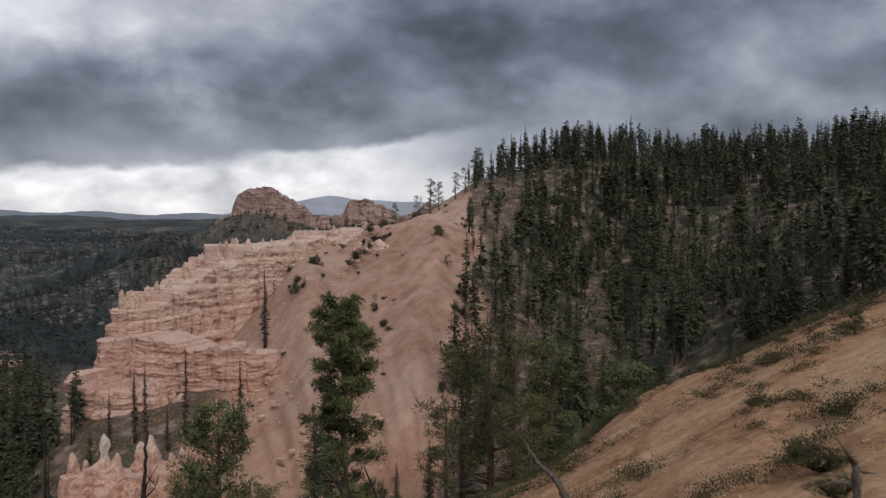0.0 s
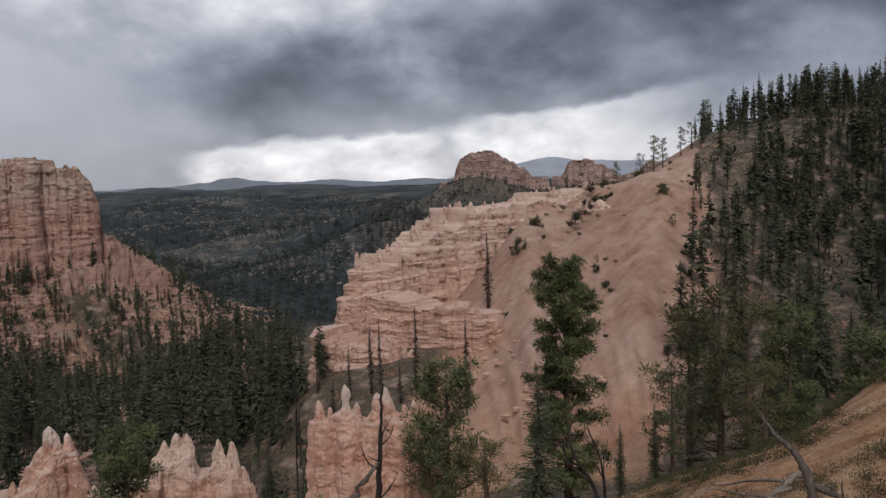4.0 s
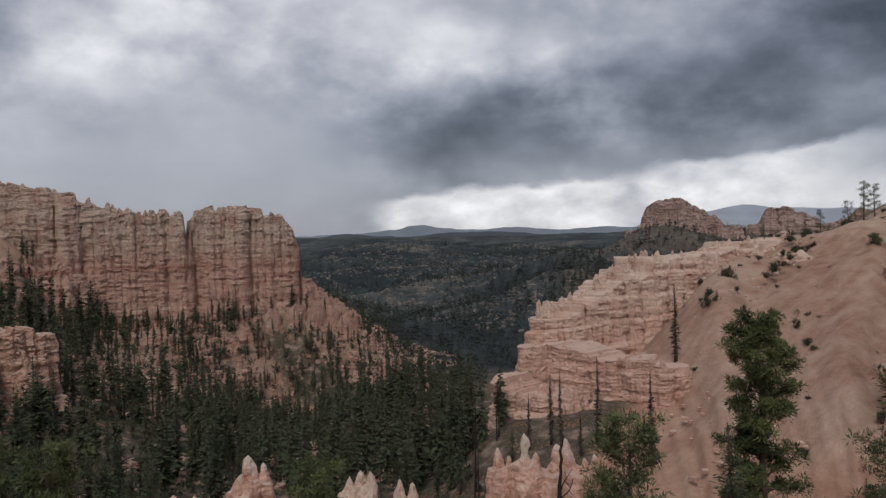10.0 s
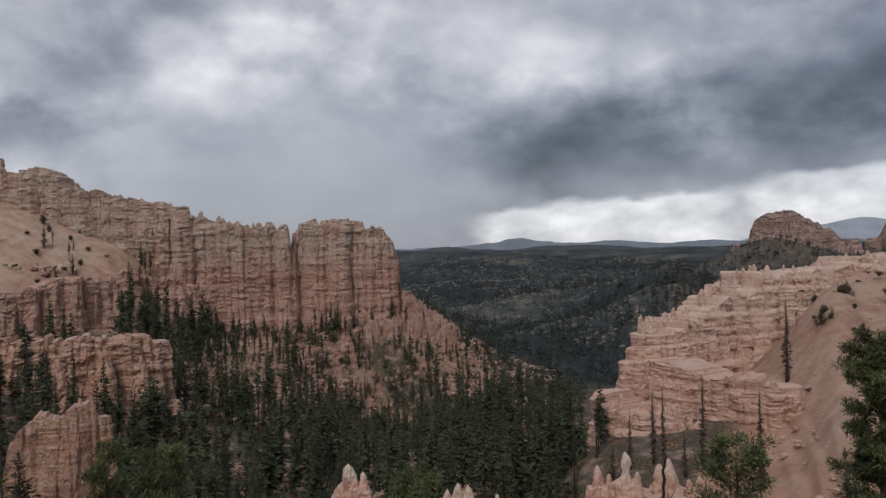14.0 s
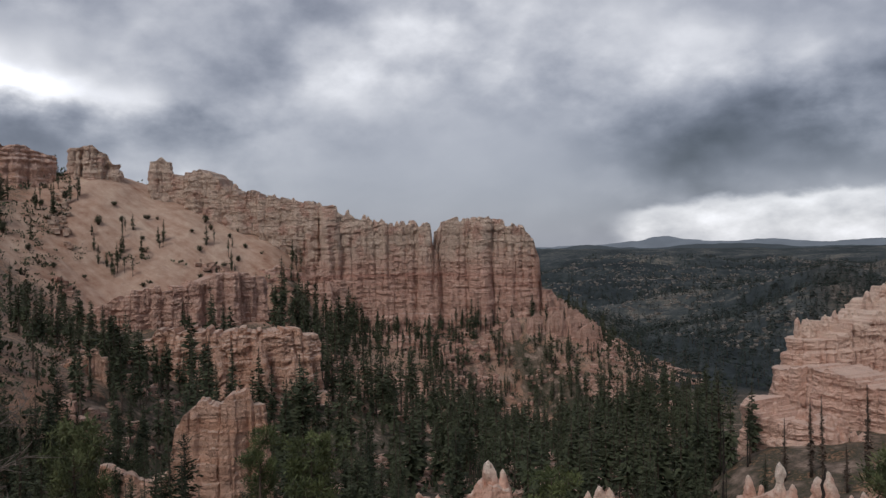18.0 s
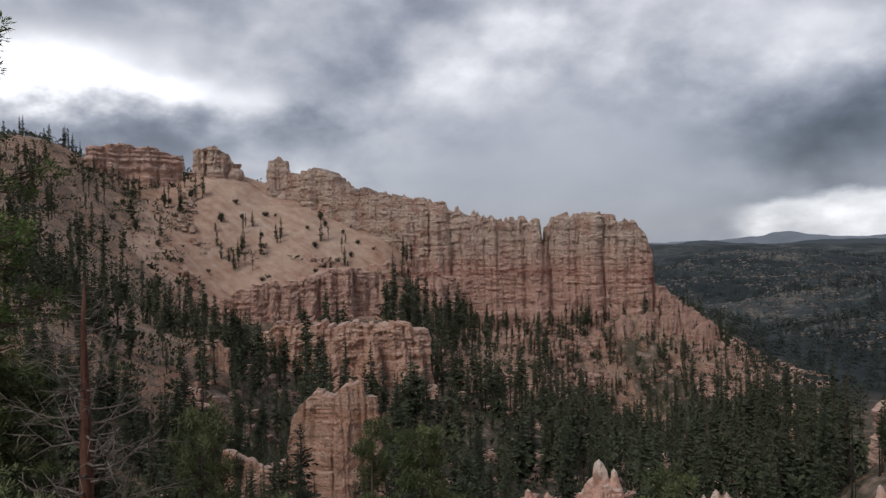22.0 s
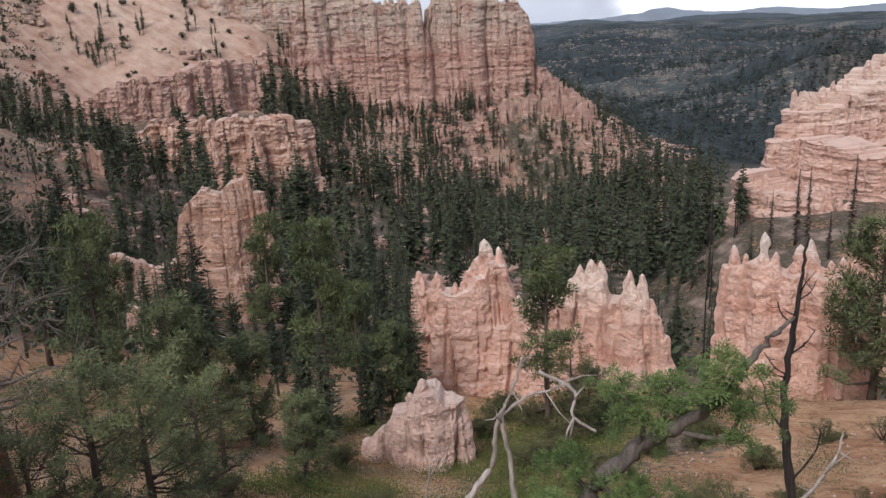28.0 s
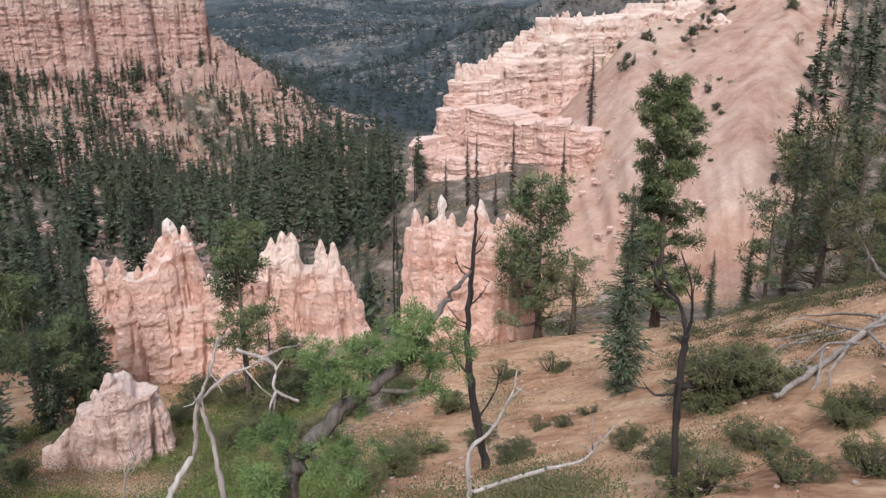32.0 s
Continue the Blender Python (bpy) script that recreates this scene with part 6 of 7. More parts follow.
def bough_pine():
    """A pine beside the lookout whose long boughs reach over the slope."""
    g = np.random.default_rng(48)
    d = 11.0
    foot = planted(-96, d)
    tree = thing("pine_tree", foot, "large pine reaching vivid green boughs over the slope", "tree", "pines round the lookout")
    pts, r = stem(11.5, 0.24, g, 0.02, 9, 10)
    part("trunk", mesh_of("trunk", *tube(pts, r, 10), BARK), tree)
    for b, e, near, rise in ((-82.0, 5.0, 0.2, 0.3), (-84.0, 7.2, -0.4, 0.4), (-80.6, 1.2, 0.3, 0.1), (-83.2, 2.4, -0.6, 0.2), (-79.6, -2.6, 0.0, 0.0), (-82.2, -0.6, 0.7, 0.1), (-81.4, -4.2, -0.3, -0.1), (-84.6, 0.2, -0.8, 0.2), (-85.0, 4.2, 0.8, 0.3), (-84.4, -3.6, 0.6, 0.0), (-86.5, 9.0, 0.2, 0.4), (-83.0, -6.0, 0.4, -0.2), (-82.2, 14.0, -0.2, 0.5), (-83.6, 11.2, 0.5, 0.5)):
        tip = np.array([*at(b, d + near), (d + near) * math.tan(radians(e))]) - np.array(foot)
        z0 = min(max(tip[2] - rise - 0.3, 0.8), 11.0)
        root = np.array([np.interp(z0, pts[:, 2], pts[:, c]) for c in range(3)])
        t = np.linspace(0, 1, 8)[:, None]
        line = root + (tip - root) * t + np.array([0, 0, -0.28]) * np.sin(t * math.pi) + g.normal(size=(8, 3)) * 0.03 * t
        own, tufts = [tube(line, 0.05 * (1 - 0.8 * t[:, 0]), 6)], []
        for k in range(26):
            s = 1 - 0.62 * k / 26
            p = np.array([np.interp(s, t[:, 0], line[:, c]) for c in range(3)])
            q = p + g.normal(size=3) * [0.26, 0.26, 0.10] + [0, 0, 0.06]
            own.append(tube([p, (p + q) / 2, q], [0.012, 0.009, 0.005], 4))
            tufts.append(clump(q, g.uniform(0.15, 0.24), 70, g, 0.7, 1.1, fine=True))
        limb = part("limb", mesh_of("limb", *joined(own), BARK), tree)
        v, f = sprays(*[np.concatenate(c) for c in zip(*tufts)], g, 0.03)
        tagged(part("needle_spray", mesh_of("needle_spray", v, f, BRIGHT, False), limb), kind="stuff")


bough_pine()


def snag(name, b, d, top, girth, limbs, reach, seed, mat, label, low=0.15, droop=-0.1, bend=0.03, lean=(0, 0), twigs=2, limb_mat=None, slim=0.36):
    tall = rise_to(b, d, top)
    tree = thing(name, planted(b, d), label, "dead tree", "dead trees")
    trunk, wood = snag_shape(tall, girth, seed, limbs, reach, low, droop, bend, twigs, lean, slim)
    part("trunk", mesh_of("trunk", *trunk, mat), tree)
    for one in wood:
        part("limb", mesh_of("limb", *one, limb_mat or mat), tree)
    return tree


snag("bare_pine", -78.2, 25, -1.6, 0.34, 84, 3.1, 61, BARK_RED, "bare ponderosa with a red trunk and leafless limbs", 0.22, -0.15, 0.03, twigs=10, limb_mat=DEAD_LIMB, slim=0.25)
stalk, twigs = fir_shape(9, 0.7, 520, 64, 8, 1, 0.08, 0.15)
model = None
for b, d, top, wide in ((-18.0, 86, -8.7, 1.0), (-20.6, 87, -9.6, 0.9), (-21.3, 88, -9.8, 1.1), (-14.3, 82, -9.6, 1.2), (-22.9, 88, -11.2, 1.1), (-16.8, 84, -11.8, 1.3), (-12.6, 108, -3.6, 1.3), (-19.2, 84, -12.4, 1.4)):
    k = rise_to(b, d, top) / 9
    m = Matrix.Translation(planted(b, d)) @ Matrix.Rotation(b, 4, "Z")
    if model is None:
        dead = model = thing("dead_fir", (0, 0, 0), "slender dead fir with drooping brown twigs", "dead tree", "dead firs below the cliff")
        part("trunk", mesh_of("trunk", *stalk, BARK), dead)
        tagged(part("branchwork", mesh_of("branchwork", *twigs, BARK, False), dead), kind="stuff")
        dead.matrix_basis = m
    else:
        dead = copy_thing(model, m)
    dead.scale = (k * wide, k * wide, k)
g = np.random.default_rng(77)
for i in range(26):
    b, d = g.uniform(-33, -25), g.uniform(62, 105)
    snag("burnt_snag", b, d, math.degrees(math.atan((ground_at(b, d).z + g.uniform(4, 9)) / d)), 0.10, 12, 0.7, 300 + i, CHAR, "burnt leafless fir in the side gully", 0.2, 0.1)


# ---------------------------------------------------------------- gnarled wood before the lookout
def path_of(rows, d):
    """Points at a distance along rows of (bearing, angle), rounded off."""
    p = np.array([(*at(b, d + extra), (d + extra) * math.tan(radians(e))) for b, e, extra in rows])
    t = np.linspace(0, len(p) - 1, 6 * len(p))
    i = np.clip(t.astype(int), 0, len(p) - 2)
    f = (t - i)[:, None]
    a, b, c, e = p[np.maximum(i - 1, 0)], p[i], p[i + 1], p[np.minimum(i + 2, len(p) - 1)]
    return 0.5 * (2 * b + (c - a) * f + (2 * a - 5 * b + 4 * c - e) * f * f + (3 * b - a - 3 * c + e) * f ** 3)


def gnarled(points, thick, thin, seed, sides=9, knots=0.09):
    g = np.random.default_rng(seed)
    k = len(points)
    r = np.linspace(thick, thin, k) * (1 + knots * g.normal(size=k))
    v, f = tube(points + g.normal(size=(k, 3)) * thick * 0.12, np.maximum(r, 0.004), sides)
    return v, f


def gnarled_part(name, parent, foot, points, thick, thin, seed, mat, label=""):
    v, f = gnarled(points, thick, thin, seed)
    return part(name, mesh_of(name, v - np.array(foot), f, mat), parent, label)


def twisted_juniper():
    d = 10.0
    trunk = path_of([(-36.6, -38.5, 0.0), (-36.0, -34.2, 0), (-34.4, -31.6, 0.1), (-31.5, -29.2, 0.2), (-28.8, -27.6, 0.1), (-26.0, -25.7, 0), (-24.2, -23.1, 0), (-22.4, -21.1, 0.1), (-21.1, -19.5, 0.2)], d)
    foot = trunk[0].copy()
    foot[2] = float(land(foot[0], foot[1])[0])
    trunk[0, 2] = foot[2] - 0.15
    tree = thing("juniper_tree", foot, "leaning juniper with a twisted grey trunk and bright green sprays", "tree")
    gnarled_part("trunk", tree, foot, trunk, 0.16, 0.02, 81, DARK_WOOD)
    limbs = [path_of(r, d) for r in (
        [(-31.5, -29.2, 0.2), (-31.0, -27.3, 0), (-32.4, -26.0, -0.1), (-33.7, -25.3, -0.1)], [(-28.8, -27.8, 0.1), (-25.2, -27.9, -0.1), (-23.8, -25.9, -0.2), (-22.2, -25.2, -0.2)],
        [(-34.4, -31.6, 0.1), (-32.4, -32.6, -0.2), (-30.0, -32.2, -0.4)], [(-35, -32.4, 0), (-36.6, -30.8, 0.2), (-37.3, -29.8, 0.3)], [(-30, -28.4, 0.2), (-29.4, -25.8, 0.3), (-28.9, -24.2, 0.3)],
        [(-26.4, -26, 0), (-25.6, -24.2, -0.2), (-24.6, -22.6, -0.2)], [(-35.6, -33.6, 0), (-37.4, -33.8, -0.3), (-38.6, -32.6, -0.4)])]
    g = np.random.default_rng(82)
    for i, line in enumerate(limbs):
        limb = gnarled_part("limb", tree, foot, line, 0.04, 0.010, 90 + i, DARK_WOOD)
        leaf = []
        for k in range(30):
            c = line[int(g.uniform(0.35, 1) * (len(line) - 1))] + g.normal(size=3) * [0.19, 0.19, 0.13]
            leaf.append(clump(c, g.uniform(0.12, 0.22), 110, g, 0.9, 0.8, fine=True))
        b, w, ln, wd = [np.concatenate(x) for x in zip(*leaf)]
        v, f = sprays(b, w, ln, wd * 1.0, g, 0.02)
        part("leaf_spray", mesh_of("leaf_spray", v - foot, f, JUNIPER, False), limb)
    leaf = []
    for k in range(34):
        c = trunk[int(g.uniform(0.25, 0.72) * (len(trunk) - 1))] + g.normal(size=3) * [0.25, 0.25, 0.17] + [0, 0, 0.1]
        leaf.append(clump(c, g.uniform(0.12, 0.22), 110, g, 0.9, 0.8, fine=True))
    b, w, ln, wd = [np.concatenate(x) for x in zip(*leaf)]
    v, f = sprays(b, w, ln, wd * 1.0, g, 0.02)
    part("crown", mesh_of("crown", v - foot, f, JUNIPER, False), tree)


twisted_juniper()


def dead_wood(name, label, d, lines, mat, seed):
    """Bleached or charred limbs that rise from one root. lines: (rows, thick, thin)."""
    paths = [(path_of(rows, d), a, b) for rows, a, b in lines]
    foot = paths[0][0][0].copy()
    foot[2] = float(land(foot[0], foot[1])[0])
    paths[0][0][0, 2] = foot[2] - 0.12
    ob = thing(name, foot, label, "dead wood", "dead wood before the lookout")
    g = np.random.default_rng(seed)
    for i, (line, a, b) in enumerate(paths):
        limb = gnarled_part("trunk" if i == 0 else "limb", ob, foot, line, a, b, seed + i, mat)
        for k in range(3):
            s = line[int(g.uniform(0.45, 0.95) * (len(line) - 1))]
            tip = s + g.normal(size=3) * 0.22 + [0, 0, 0.1]
            gnarled_part("twig", limb, foot, np.array([s, (s + tip) / 2 + g.normal(size=3) * 0.03, tip]), b * 0.9 + 0.004, 0.004, seed + 40 + k, mat)
    return ob


dead_wood("dead_branch", "bleached twisted dead branch rising from the slope", 9.0, [
    ([(-45.6, -37.5, 0), (-45.0, -33.2, 0), (-42.8, -30.6, 0.1), (-42.4, -28.0, 0), (-41.1, -25.5, 0), (-40.1, -23.0, 0.1)], 0.055, 0.010),
    ([(-42.2, -27.4, 0), (-39.9, -25.9, 0.1), (-38.2, -25.5, 0.1), (-36.4, -24.6, 0.2)], 0.022, 0.007),
    ([(-41.0, -36.5, 0), (-41.0, -33.9, 0), (-41.4, -30.0, 0), (-41.9, -28.0, 0), (-41.7, -26.4, 0)], 0.05, 0.012),
    ([(-39.0, -24.2, 0.3), (-36.3, -25.5, 0.3), (-36.4, -27.2, 0.2), (-34.6, -28.2, 0.2)], 0.022, 0.018)], GREY_WOOD, 110)
dead_wood("dead_branch", "long grey fallen branch with upturned tips", 9.5, [
    ([(-21.2, -37.5, 0), (-21.0, -35.0, 0), (-21.0, -32.2, 0), (-19.2, -30.6, 0.2), (-17.7, -28.2, 0.4), (-17.3, -26.5, 0.5)], 0.045, 0.010),
    ([(-20.9, -34.9, 0), (-15.0, -33.2, 0.1), (-11.9, -32.3, 0.2), (-10.4, -30.8, 0.3), (-9.3, -29.6, 0.4)], 0.034, 0.009)], GREY_WOOD, 120)
dead_wood("burnt_tree", "thin charred forked tree standing before the slope", 11.0, [
    ([(-4.5, -37, 0), (-4.6, -33.9, 0), (-4.9, -29.5, 0), (-4.9, -25.3, 0), (-4.8, -23.0, 0)], 0.062, 0.05),
    ([(-4.8, -23.1, 0), (-5.4, -21.1, 0.1), (-6.8, -18.9, 0.2), (-7.2, -16.3, 0.3)], 0.036, 0.008),
    ([(-4.8, -23.1, 0), (-4.5, -21.8, 0), (-4.8, -19.5, -0.1), (-5.7, -17.4, -0.2)], 0.03, 0.008),
    ([(-5.4, -21.1, 0.1), (-7.1, -19.7, 0), (-7.5, -18.0, 0)], 0.025, 0.008),
    ([(-4.9, -27, 0), (-6.6, -27.4, 0), (-7.6, -26.6, 0)], 0.02, 0.006)], CHAR, 130)
dead_wood("burnt_tree", "charred leaning trunk with a few dead twigs", 17.5, [
    ([(-19.6, -34.0, 0), (-19.9, -32.2, 0), (-20.9, -27.5, 0), (-21.2, -24.4, 0), (-21.0, -20.3, 0), (-20.7, -17, 0), (-20.5, -14.2, 0)], 0.13, 0.02),
    ([(-20.4, -30, 0), (-19.0, -28.0, 0.2), (-18.7, -26.4, 0.2)], 0.03, 0.01),
    ([(-21.0, -27, 0), (-22.3, -25.6, 0), (-22.6, -24.2, 0)], 0.03, 0.01), ([(-21.1, -22, 0), (-20.2, -21.2, 0.1), (-19.6, -20.2, 0.1)], 0.025, 0.008), ([(-21.0, -20, 0), (-21.8, -19.4, 0), (-22.2, -18.4, 0)], 0.022, 0.008), ([(-20.8, -18.4, 0), (-20.1, -17.8, 0), (-19.8, -17.0, 0)], 0.02, 0.007), ([(-20.9, -23.4, 0), (-21.9, -23.0, 0.2), (-22.8, -22.0, 0.2)], 0.025, 0.008)], CHAR, 140)
dead_wood("dead_branch", "small pale dead sapling on the green slope", 12.0, [([(-48.6, -35.5, 0), (-48.3, -33.0, 0), (-47.9, -30.8, 0), (-48.2, -29.6, 0)], 0.02, 0.006), ([(-47.9, -31.2, 0), (-47.2, -30.4, 0), (-46.9, -29.8, 0)], 0.012, 0.004)], GREY_WOOD, 150)


def fallen_log():
    """A bleached log with its spread roots, lying down the slope."""
    rows = [[(9.0, -19.6), (7.9, -20.3), (5.3, -23.1), (3.1, -25.5), (1.9, -26.7)], [(8.0, -21.0), (6.5, -21.6), (3.6, -21.3), (2.4, -21.6)], [(4.4, -23.4), (4.4, -25.3), (4.1, -26.0)],
            [(5.6, -21.7), (3.1, -22.6), (0.3, -24.5)], [(2.9, -24.1), (2.0, -25.7), (1.3, -26.3)], [(3.6, -22.6), (1.8, -23.4), (0.2, -25.4)], [(6.6, -22.4), (4.6, -22.9), (2.4, -25.2)], [(7.4, -20.6), (5.0, -20.7), (2.9, -21.0), (1.4, -22.0)], [(6.0, -22.8), (5.0, -24.6), (5.3, -25.6)], [(4.2, -22.0), (2.2, -22.6), (0.8, -23.4)], [(3.8, -24.4), (2.6, -24.6), (0.6, -26.2)], [(7.0, -21.4), (8.2, -22.6), (8.6, -24.0)]]
    foot = meet(5.3, -23.1)
    log = thing("fallen_log", foot, "bleached fallen log with spreading roots on orange grit", "log")
    for i, row in enumerate(rows):
        pts = np.array([meet(b, e) + Vector((0, 0, 0.16 if i == 0 else 0.22)) for b, e in row])
        t = np.linspace(0, len(pts) - 1, 5 * len(pts))
        line = np.stack([np.interp(t, np.arange(len(pts)), pts[:, c]) for c in range(3)], -1)
        line[:, 2] += 0.06 * np.sin(t * 2.3 + i)
        gnarled_part("trunk" if i == 0 else "root", log, foot, line, 0.11 if i == 0 else 0.05, 0.06 if i == 0 else 0.015, 160 + i, LOG_WOOD)


fallen_log()
dead_wood("tree_stump", "weathered grey stump leaning over the grit", 19.0, [([(9.6, -21.8, 0), (9.0, -19.6, 0), (8.0, -18.1, 0), (6.6, -16.8, 0.2), (6.1, -15.9, 0.3)], 0.13, 0.012), ([(9.2, -20, 0), (10.4, -20.4, 0), (11.4, -20.8, 0)], 0.10, 0.04)], DARK_WOOD, 180)
dead_wood("tree_stump", "short splintered grey stump beside a shrub", 13.0, [([(27.6, -19.6, 0), (27.7, -17.4, 0), (27.6, -15.6, 0), (27.2, -15.0, 0)], 0.07, 0.04)], DARK_WOOD, 190)

# ---------------------------------------------------------------- shrubs
BUSHES = []
for i, (w, h, st, tu, ne, size) in enumerate(((2.0, 1.0, 26, 8, 30, 0.17), (1.4, 0.65, 18, 7, 26, 0.13), (1.8, 1.4, 26, 9, 30, 0.17))):
    BUSHES.append((w, bush_shape(w, h, 400 + i, st, tu, ne, size)))
bush_first = {}


def bush(kind, p, wide, label, group="shrubs on the slopes", tall=1.0):
    w, shape = BUSHES[kind % 3]
    k = wide / w
    if kind not in bush_first:
        ob = thing("shrub", (0, 0, 0), label, "shrub", group)
        part("woody_base", mesh_of("woody_base", *shape[0], BARK), ob)
        part("foliage", mesh_of("foliage", *shape[1], SHRUB if kind < 3 else FIR, False), ob)
        bush_first[kind] = ob
        ob.matrix_basis = Matrix.Translation(p)
    else:
        ob = copy_thing(bush_first[kind], Matrix.Translation(p) @ Matrix.Rotation(p[0] * 3.1, 4, "Z"))
    ob.scale = (k, k, k * tall)
    return tagged(ob, label)


for b, e, wide, kind in ((25.5, -16.0, 1.3, 0), (24.0, -15.2, 0.9, 1), (26.6, -17.4, 1.0, 1), (21.6, -12.4, 0.9, 1), (-1.6, -27.4, 2.4, 2), (0.2, -26.4, 2.0, 2), (-3.2, -28.0, 1.8, 0), (-9.3, -27.0, 1.2, 1), (-22.4, -29.6, 1.4, 2), (-20.3, -31.5, 1.2, 0), (-27.6, -33.6, 1.5, 2),
                         (-30.5, -34.8, 1.4, 2), (-33.5, -31.5, 1.8, 2), (-37.5, -29.5, 1.9, 2), (-25.0, -32.5, 1.6, 0), (-39.5, -31.0, 1.8, 2), (-34.0, -28.6, 1.7, 0), (-5.3, -32.0, 1.3, 0), (-2.8, -33.0, 1.4, 0), (3.7, -31.4, 1.2, 1), (6.5, -27.0, 1.3, 0), (8.2, -26.0, 1.3, 0), (9.0, -29.5, 1.2, 0),
                         (-13.4, -30.2, 0.8, 1), (-15.6, -30.4, 0.8, 1), (-11.5, -29.2, 0.7, 1), (-55, -30, 1.6, 2), (-58, -29, 1.8, 2), (-61, -27.5, 1.6, 2), (-52.5, -33, 1.4, 0), (-43.5, -35.0, 1.2, 1), (-64, -31, 1.7, 2), (-57, -25.5, 1.3, 0), (-8.2, -31.0, 1.0, 0), (1.0, -29.6, 1.2, 0), (-17.5, -32.6, 1.2, 0),
                         (-41.5, -27.5, 2.4, 2), (-43.4, -28.8, 1.9, 2), (-39.2, -28.0, 2.4, 2), (-36.8, -27.2, 2.2, 2), (-37.8, -30.5, 1.7, 2), (-33.0, -27.3, 2.3, 2), (-30.5, -29.5, 1.7, 0), (-26.5, -28.5, 1.9, 2), (-18.4, -27.0, 1.5, 1), (-14.6, -26.4, 1.6, 1), (-51.5, -29.0, 1.8, 2)):
    bush(kind, meet(b, e), wide * 1.15, "low green manzanita shrub on dry ground", tall=0.72)
bush(2, planted(-9.1, 128), 2.6, "round dark juniper on the pale slope", tall=1.3)
pine("thick", 27.4, 32, -6.0, "round pinyon pine on the tan slope", 1.0, 1.3)
fine_trunk, fine_crown = fir_shape(9, 1.25, 511, 90, 14, 6, 0.03, 0.05)
lone = None
for b, d, top, wide in ((-9.3, 24, -12.8, 1.15), (19.9, 42.5, -6.6, 1.1), (-1.0, 52, -15.6, 0.9), (-48.7, 40, -15.8, 1.0), (-3.4, 51, -17.0, 0.9)):
    k = rise_to(b, d, top) / 9
    m = Matrix.Translation(planted(b, d)) @ Matrix.Rotation(b, 4, "Z")
    if lone is None:
        fir = lone = thing("fir_tree", (0, 0, 0), "dense green fir standing alone on the slope", "tree", "lone firs")
        part("trunk", mesh_of("trunk", *fine_trunk, BARK), fir)
        part("crown", mesh_of("crown", *fine_crown, FIR, False), fir)
        fir.matrix_basis = m
    else:
        fir = copy_thing(lone, m)
    fir.scale = (k * wide, k * wide, k)
# dark shrubs line the ledges that cross the upper slope
g = np.random.default_rng(93)
for b0, d0, b1, d1, n in ((0.6, 164, -6.4, 134, 12), (-0.6, 158, -7.4, 128, 9), (-1.8, 160, -5.6, 146, 6), (0.8, 150, -3.4, 126, 8)):
    for k in range(n):
        f = (k + g.random()) / n
        bush(3 + int(g.integers(3)), planted(b0 + (b1 - b0) * f + g.normal() * 0.15, d0 + (d1 - d0) * f + g.normal()), g.uniform(0.8, 2.4), "dark shrub on a ledge of the pink slope", tall=g.uniform(0.5, 1.0))
g = np.random.default_rng(91)
for i in range(120):
    b, d = g.uniform(-12, 2.2), 80 + 88 * g.random() ** 0.75
    if b < -7.5 and d < 95 + (b + 12) * 6:
        continue
    bush(3 + int(g.integers(3)), planted(b, d), g.uniform(0.6, 1.7) * (1.7 if i % 6 == 0 else 1.0), "small dark shrub on the bare pink slope", tall=g.uniform(0.8, 1.6))
for i in range(70):
    b, d = g.uniform(-80, -58), g.uniform(196, 250)
    bush(3 + int(g.integers(3)), planted(b, d), g.uniform(1.0, 2.6), "dark shrub on the sandy slope", tall=g.uniform(0.8, 1.5))


# ---------------------------------------------------------------- what nobody could count
def brush(name, label, rows, per, size, flat, mat, seed, category):
    g = np.random.default_rng(seed)
    b, w, ln, wd = [], [], [], []
    for x, y, z, s in rows:
        c = np.array([x, y, z + 0.12 * s])
        o = g.normal(size=(per, 3)) * [0.5 * s, 0.5 * s, flat * s]
        o[:, 2] = np.abs(o[:, 2])
        d = o / (s + 1e-6) + g.normal(size=(per, 3)) * 0.6 + [0, 0, 0.7]
        b.append(c + o)
        w.append(d)
        ln.append(size * s * g.uniform(0.6, 1.3, per))
        wd.append(size * s * g.uniform(0.3, 0.7, per))
    v, f = sprays(np.concatenate(b), np.concatenate(w), np.concatenate(ln), np.concatenate(wd), g, 0.05)
    tagged(new(name, mesh_of(name, v, f, mat, False)), label, category, kind="stuff")


def spots(count, bearings, distances, seed, keep):
    r = scatter(count, bearings, distances, (1, 1), seed, keep)
    return r[:, 2], r[:, 3], r[:, 4]


x, y, z = spots(3200, (-80, 32), (5, 46), 51, lambda b, d, x, y: patchy(x, y, 4.0, -0.1, 0.35, 2.0) * (0.35 + 0.65 * patchy(x, y, 2.5, -0.3, 0.2, 7.0)) * (1 - 0.97 * ease(b, -26, -14) * ease(d, 13, 18)) * (1 - 0.45 * (1 - ease(b, -34, -26))) * (1 - 0.8 * ease(b, 2, 9)))
brush("ground_cover", "low green mats of manzanita on dry soil", zip(x, y, z, np.random.default_rng(1).uniform(0.35, 0.8, len(x))), 110, 0.085, 0.16, SHRUB, 52, "ground cover")
x, y, z = spots(2600, (-66, -30), (9, 40), 71, lambda b, d, x, y: patchy(x, y, 4.5, -0.35, 0.1, 11.0))
brush("green_carpet", "low carpet of green leaves on the bench", zip(x, y, z, np.random.default_rng(8).uniform(0.4, 0.9, len(x))), 80, 0.10, 0.10, MOSS, 72, "ground cover")
g = np.random.default_rng(53)
along = np.array([at(25, 31)[0] - at(8, 31)[0], at(25, 31)[1] - at(8, 31)[1]])
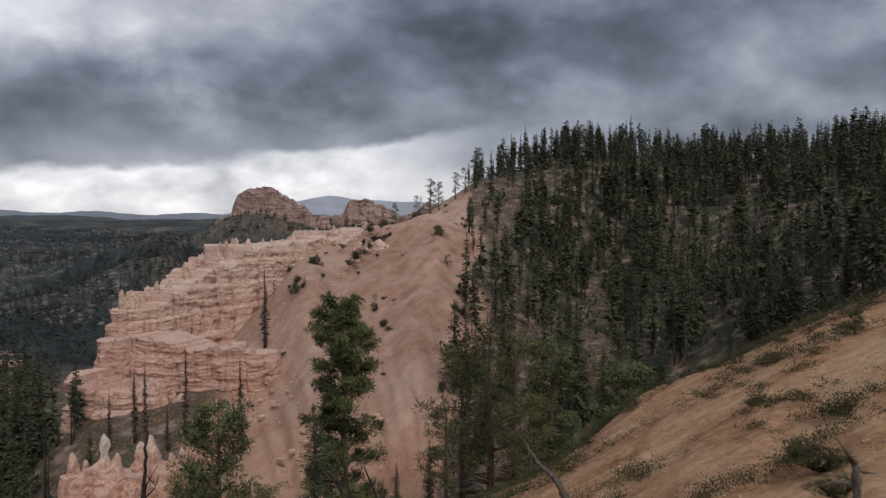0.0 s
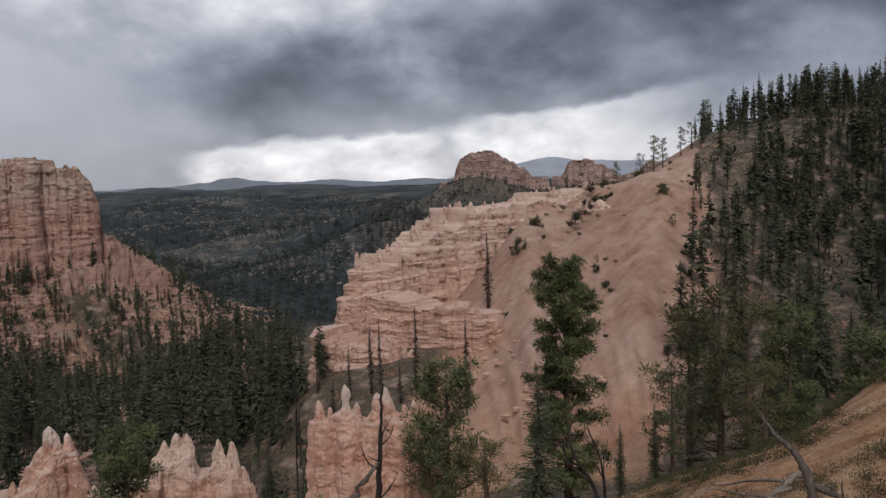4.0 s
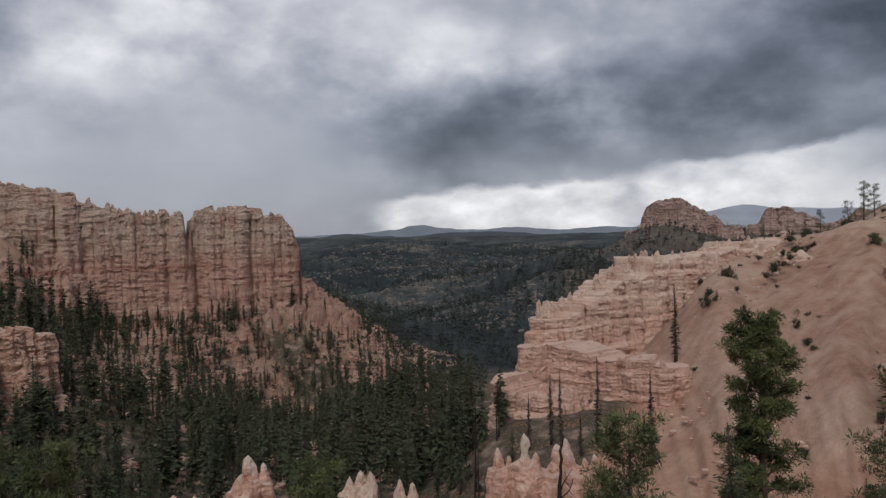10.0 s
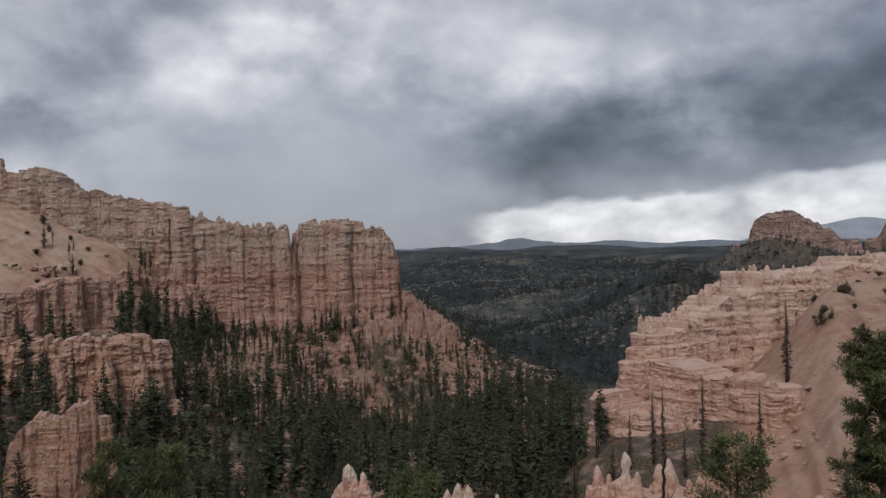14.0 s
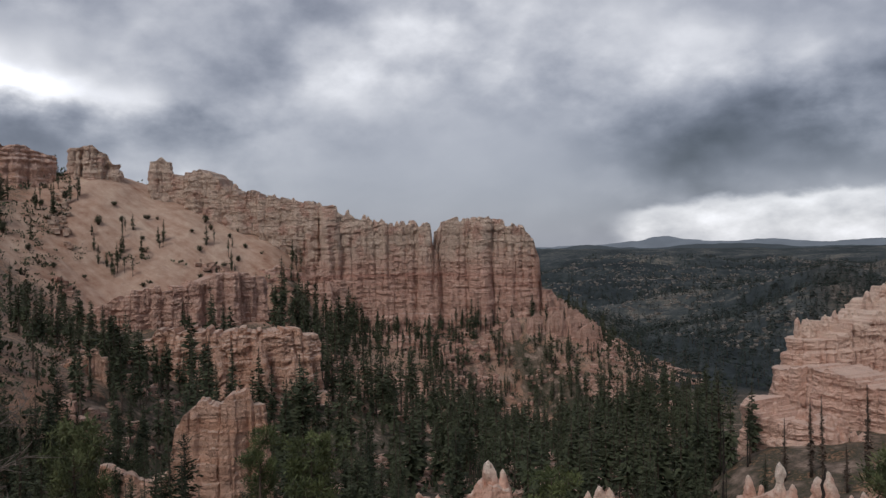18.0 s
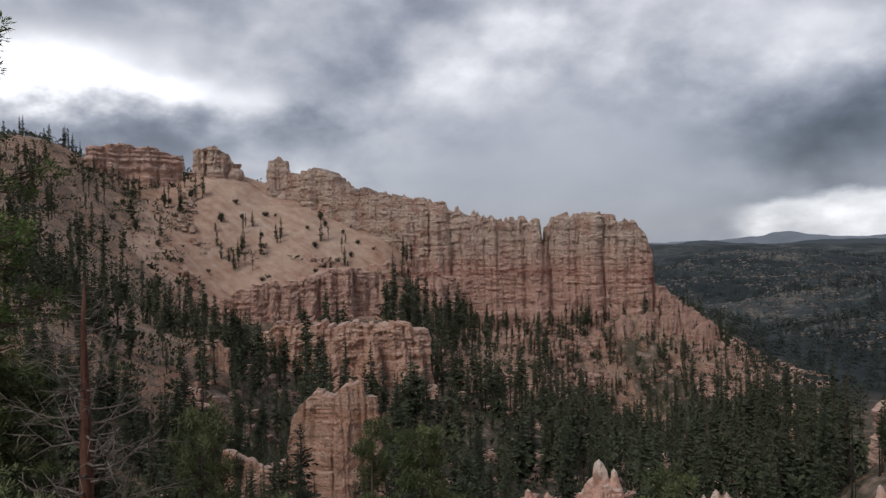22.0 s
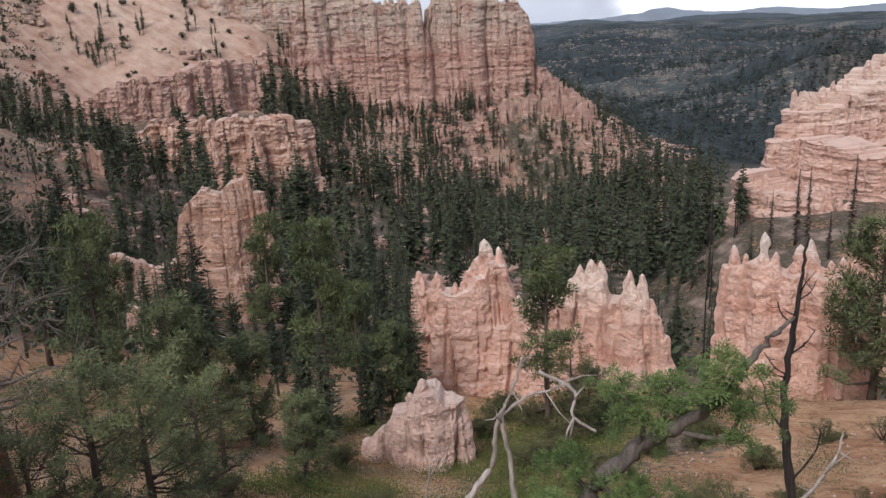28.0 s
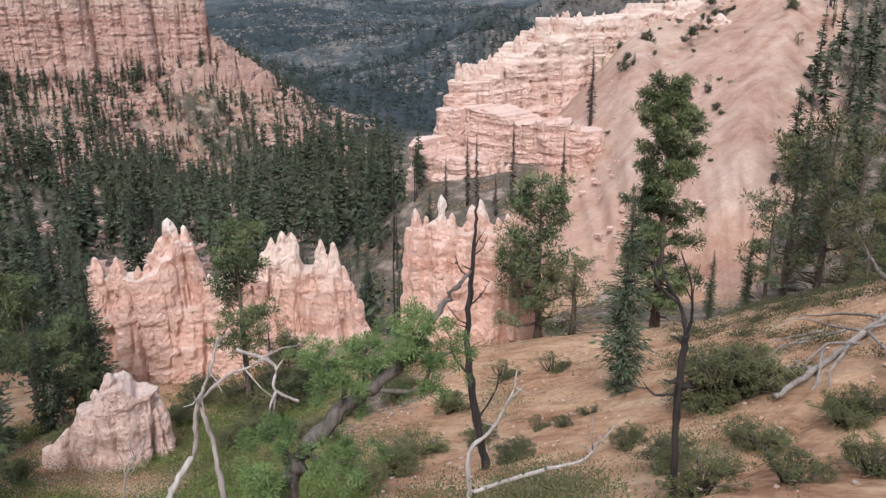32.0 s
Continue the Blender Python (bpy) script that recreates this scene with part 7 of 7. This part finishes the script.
along /= np.linalg.norm(along)
mats = []
for i in range(170):
    b0, d0 = g.uniform(-6, 29), math.sqrt(g.uniform(19 ** 2, 41 ** 2))
    if wave(b0 * 0.3, d0 * 0.12, 4.0) < -0.25:
        continue
    long = g.uniform(0.3, 2.4) if i % 3 else 0.3
    for k in range(int(7 + long * 9)):
        q = along * g.normal() * 0.45 * long + np.array([-along[1], along[0]]) * g.normal() * 0.22
        px, py = at(b0, d0)
        mats.append((px + q[0], py + q[1], g.uniform(0.25, 0.5)))
mats = np.array(mats)
brush("slope_mats", "flat olive mats of shrub along the tan slope", zip(mats[:, 0], mats[:, 1], land(mats[:, 0], mats[:, 1]), mats[:, 2]), 64, 0.15, 0.16, MATS, 54, "ground cover")
x, y, z = spots(3400, (-95, -26), (48, 290), 55, lambda b, d, x, y: off_rock(b, d) * patchy(x, y, 10, -0.5, 0.4, 3.0))
brush("canyon_brush", "dark brush between the trees of the canyon", zip(x, y, z, np.random.default_rng(3).uniform(0.6, 1.9, len(x))), 12, 0.6, 0.35, FIR, 56, "brush")
x, y, z = spots(500, (2, 34), (70, 215), 57, lambda b, d, x, y: 0 * b + 1.0)
brush("hill_brush", "dark brush under the hill's firs", zip(x, y, z, np.random.default_rng(4).uniform(0.8, 2.0, len(x))), 12, 0.6, 0.4, FIR, 58, "brush")


def stones(name, label, rows, mat, seed):
    """Angular stones: dented little blocks."""
    g = np.random.default_rng(seed)
    cube = np.array([(x, y, z) for x in (-1, 1) for y in (-1, 1) for z in (-1, 1)], float)
    tri = np.array([(0, 1, 3), (0, 3, 2), (4, 6, 7), (4, 7, 5), (0, 4, 5), (0, 5, 1), (2, 3, 7), (2, 7, 6), (0, 2, 6), (0, 6, 4), (1, 5, 7), (1, 7, 3)])
    vs, fs = [], []
    for n, (x, y, z, s) in enumerate(rows):
        v = cube * g.uniform(0.5, 1.0, (8, 3)) * s * [0.6, 0.5, 0.35]
        a = g.uniform(0, 6.28)
        v = np.stack([v[:, 0] * math.cos(a) - v[:, 1] * math.sin(a), v[:, 0] * math.sin(a) + v[:, 1] * math.cos(a), v[:, 2]], -1)
        vs.append(v + [x, y, z + 0.08 * s])
        fs.append(tri + n * 8)
    tagged(new(name, mesh_of(name, np.vstack(vs), np.vstack(fs), mat, False)), label, "stones", kind="stuff")


x, y, z = spots(3600, (-80, 32), (4, 44), 61, lambda b, d, x, y: 0.3 + 0.7 * patchy(x, y, 4, -0.3, 0.4, 5.0))
stones("pebbles", "small pale stones on the grit", zip(x, y, z, np.random.default_rng(5).uniform(0.14, 0.33, len(x)) ** 2), ROCK_STONE, 62)
x, y, z = spots(6000, (-72, -28), (95, 290), 63, lambda b, d, x, y: off_rock(b, d) * patchy(x, y, 12, -0.4, 0.4, 8.0) * (0.35 + 0.65 * ease(d, 140, 190)))
stones("talus_blocks", "pale pink limestone blocks on the talus", zip(x, y, z, np.random.default_rng(6).uniform(0.5, 1.75, len(x)) ** 1.4), ROCK_WALL, 64)
x, y, z = spots(240, (-13, 2), (75, 170), 65, lambda b, d, x, y: patchy(x, y, 10, 0.0, 0.5, 9.0))
stones("slope_blocks", "broken pink limestone ledges on the slope", zip(x, y, z, np.random.default_rng(7).uniform(0.25, 0.8, len(x))), ROCK_CLIFF, 66)
x, y, z = spots(5200, (-46, -15), (330, 1400), 67, lambda b, d, x, y: patchy(x, y, 70, -0.2, 0.4, 3.0) * (0.25 + 0.75 * patchy(x, y, 14, -0.1, 0.3, 6.0)))
stones("valley_outcrops", "pale rock outcrops among the woods of the valley", zip(x, y, z, np.random.default_rng(9).uniform(0.8, 2.9, len(x))), ROCK_GREY, 68)
x, y, z = spots(900, (-92, -66), (90, 240), 69, lambda b, d, x, y: off_rock(b, d) * patchy(x, y, 7, -0.2, 0.4, 3.0))
brush("hillside_brush", "dark shrubs in rows on the tan hillside", zip(x, y, z, np.random.default_rng(10).uniform(0.5, 1.4, len(x))), 14, 0.5, 0.35, FIR, 70, "brush")
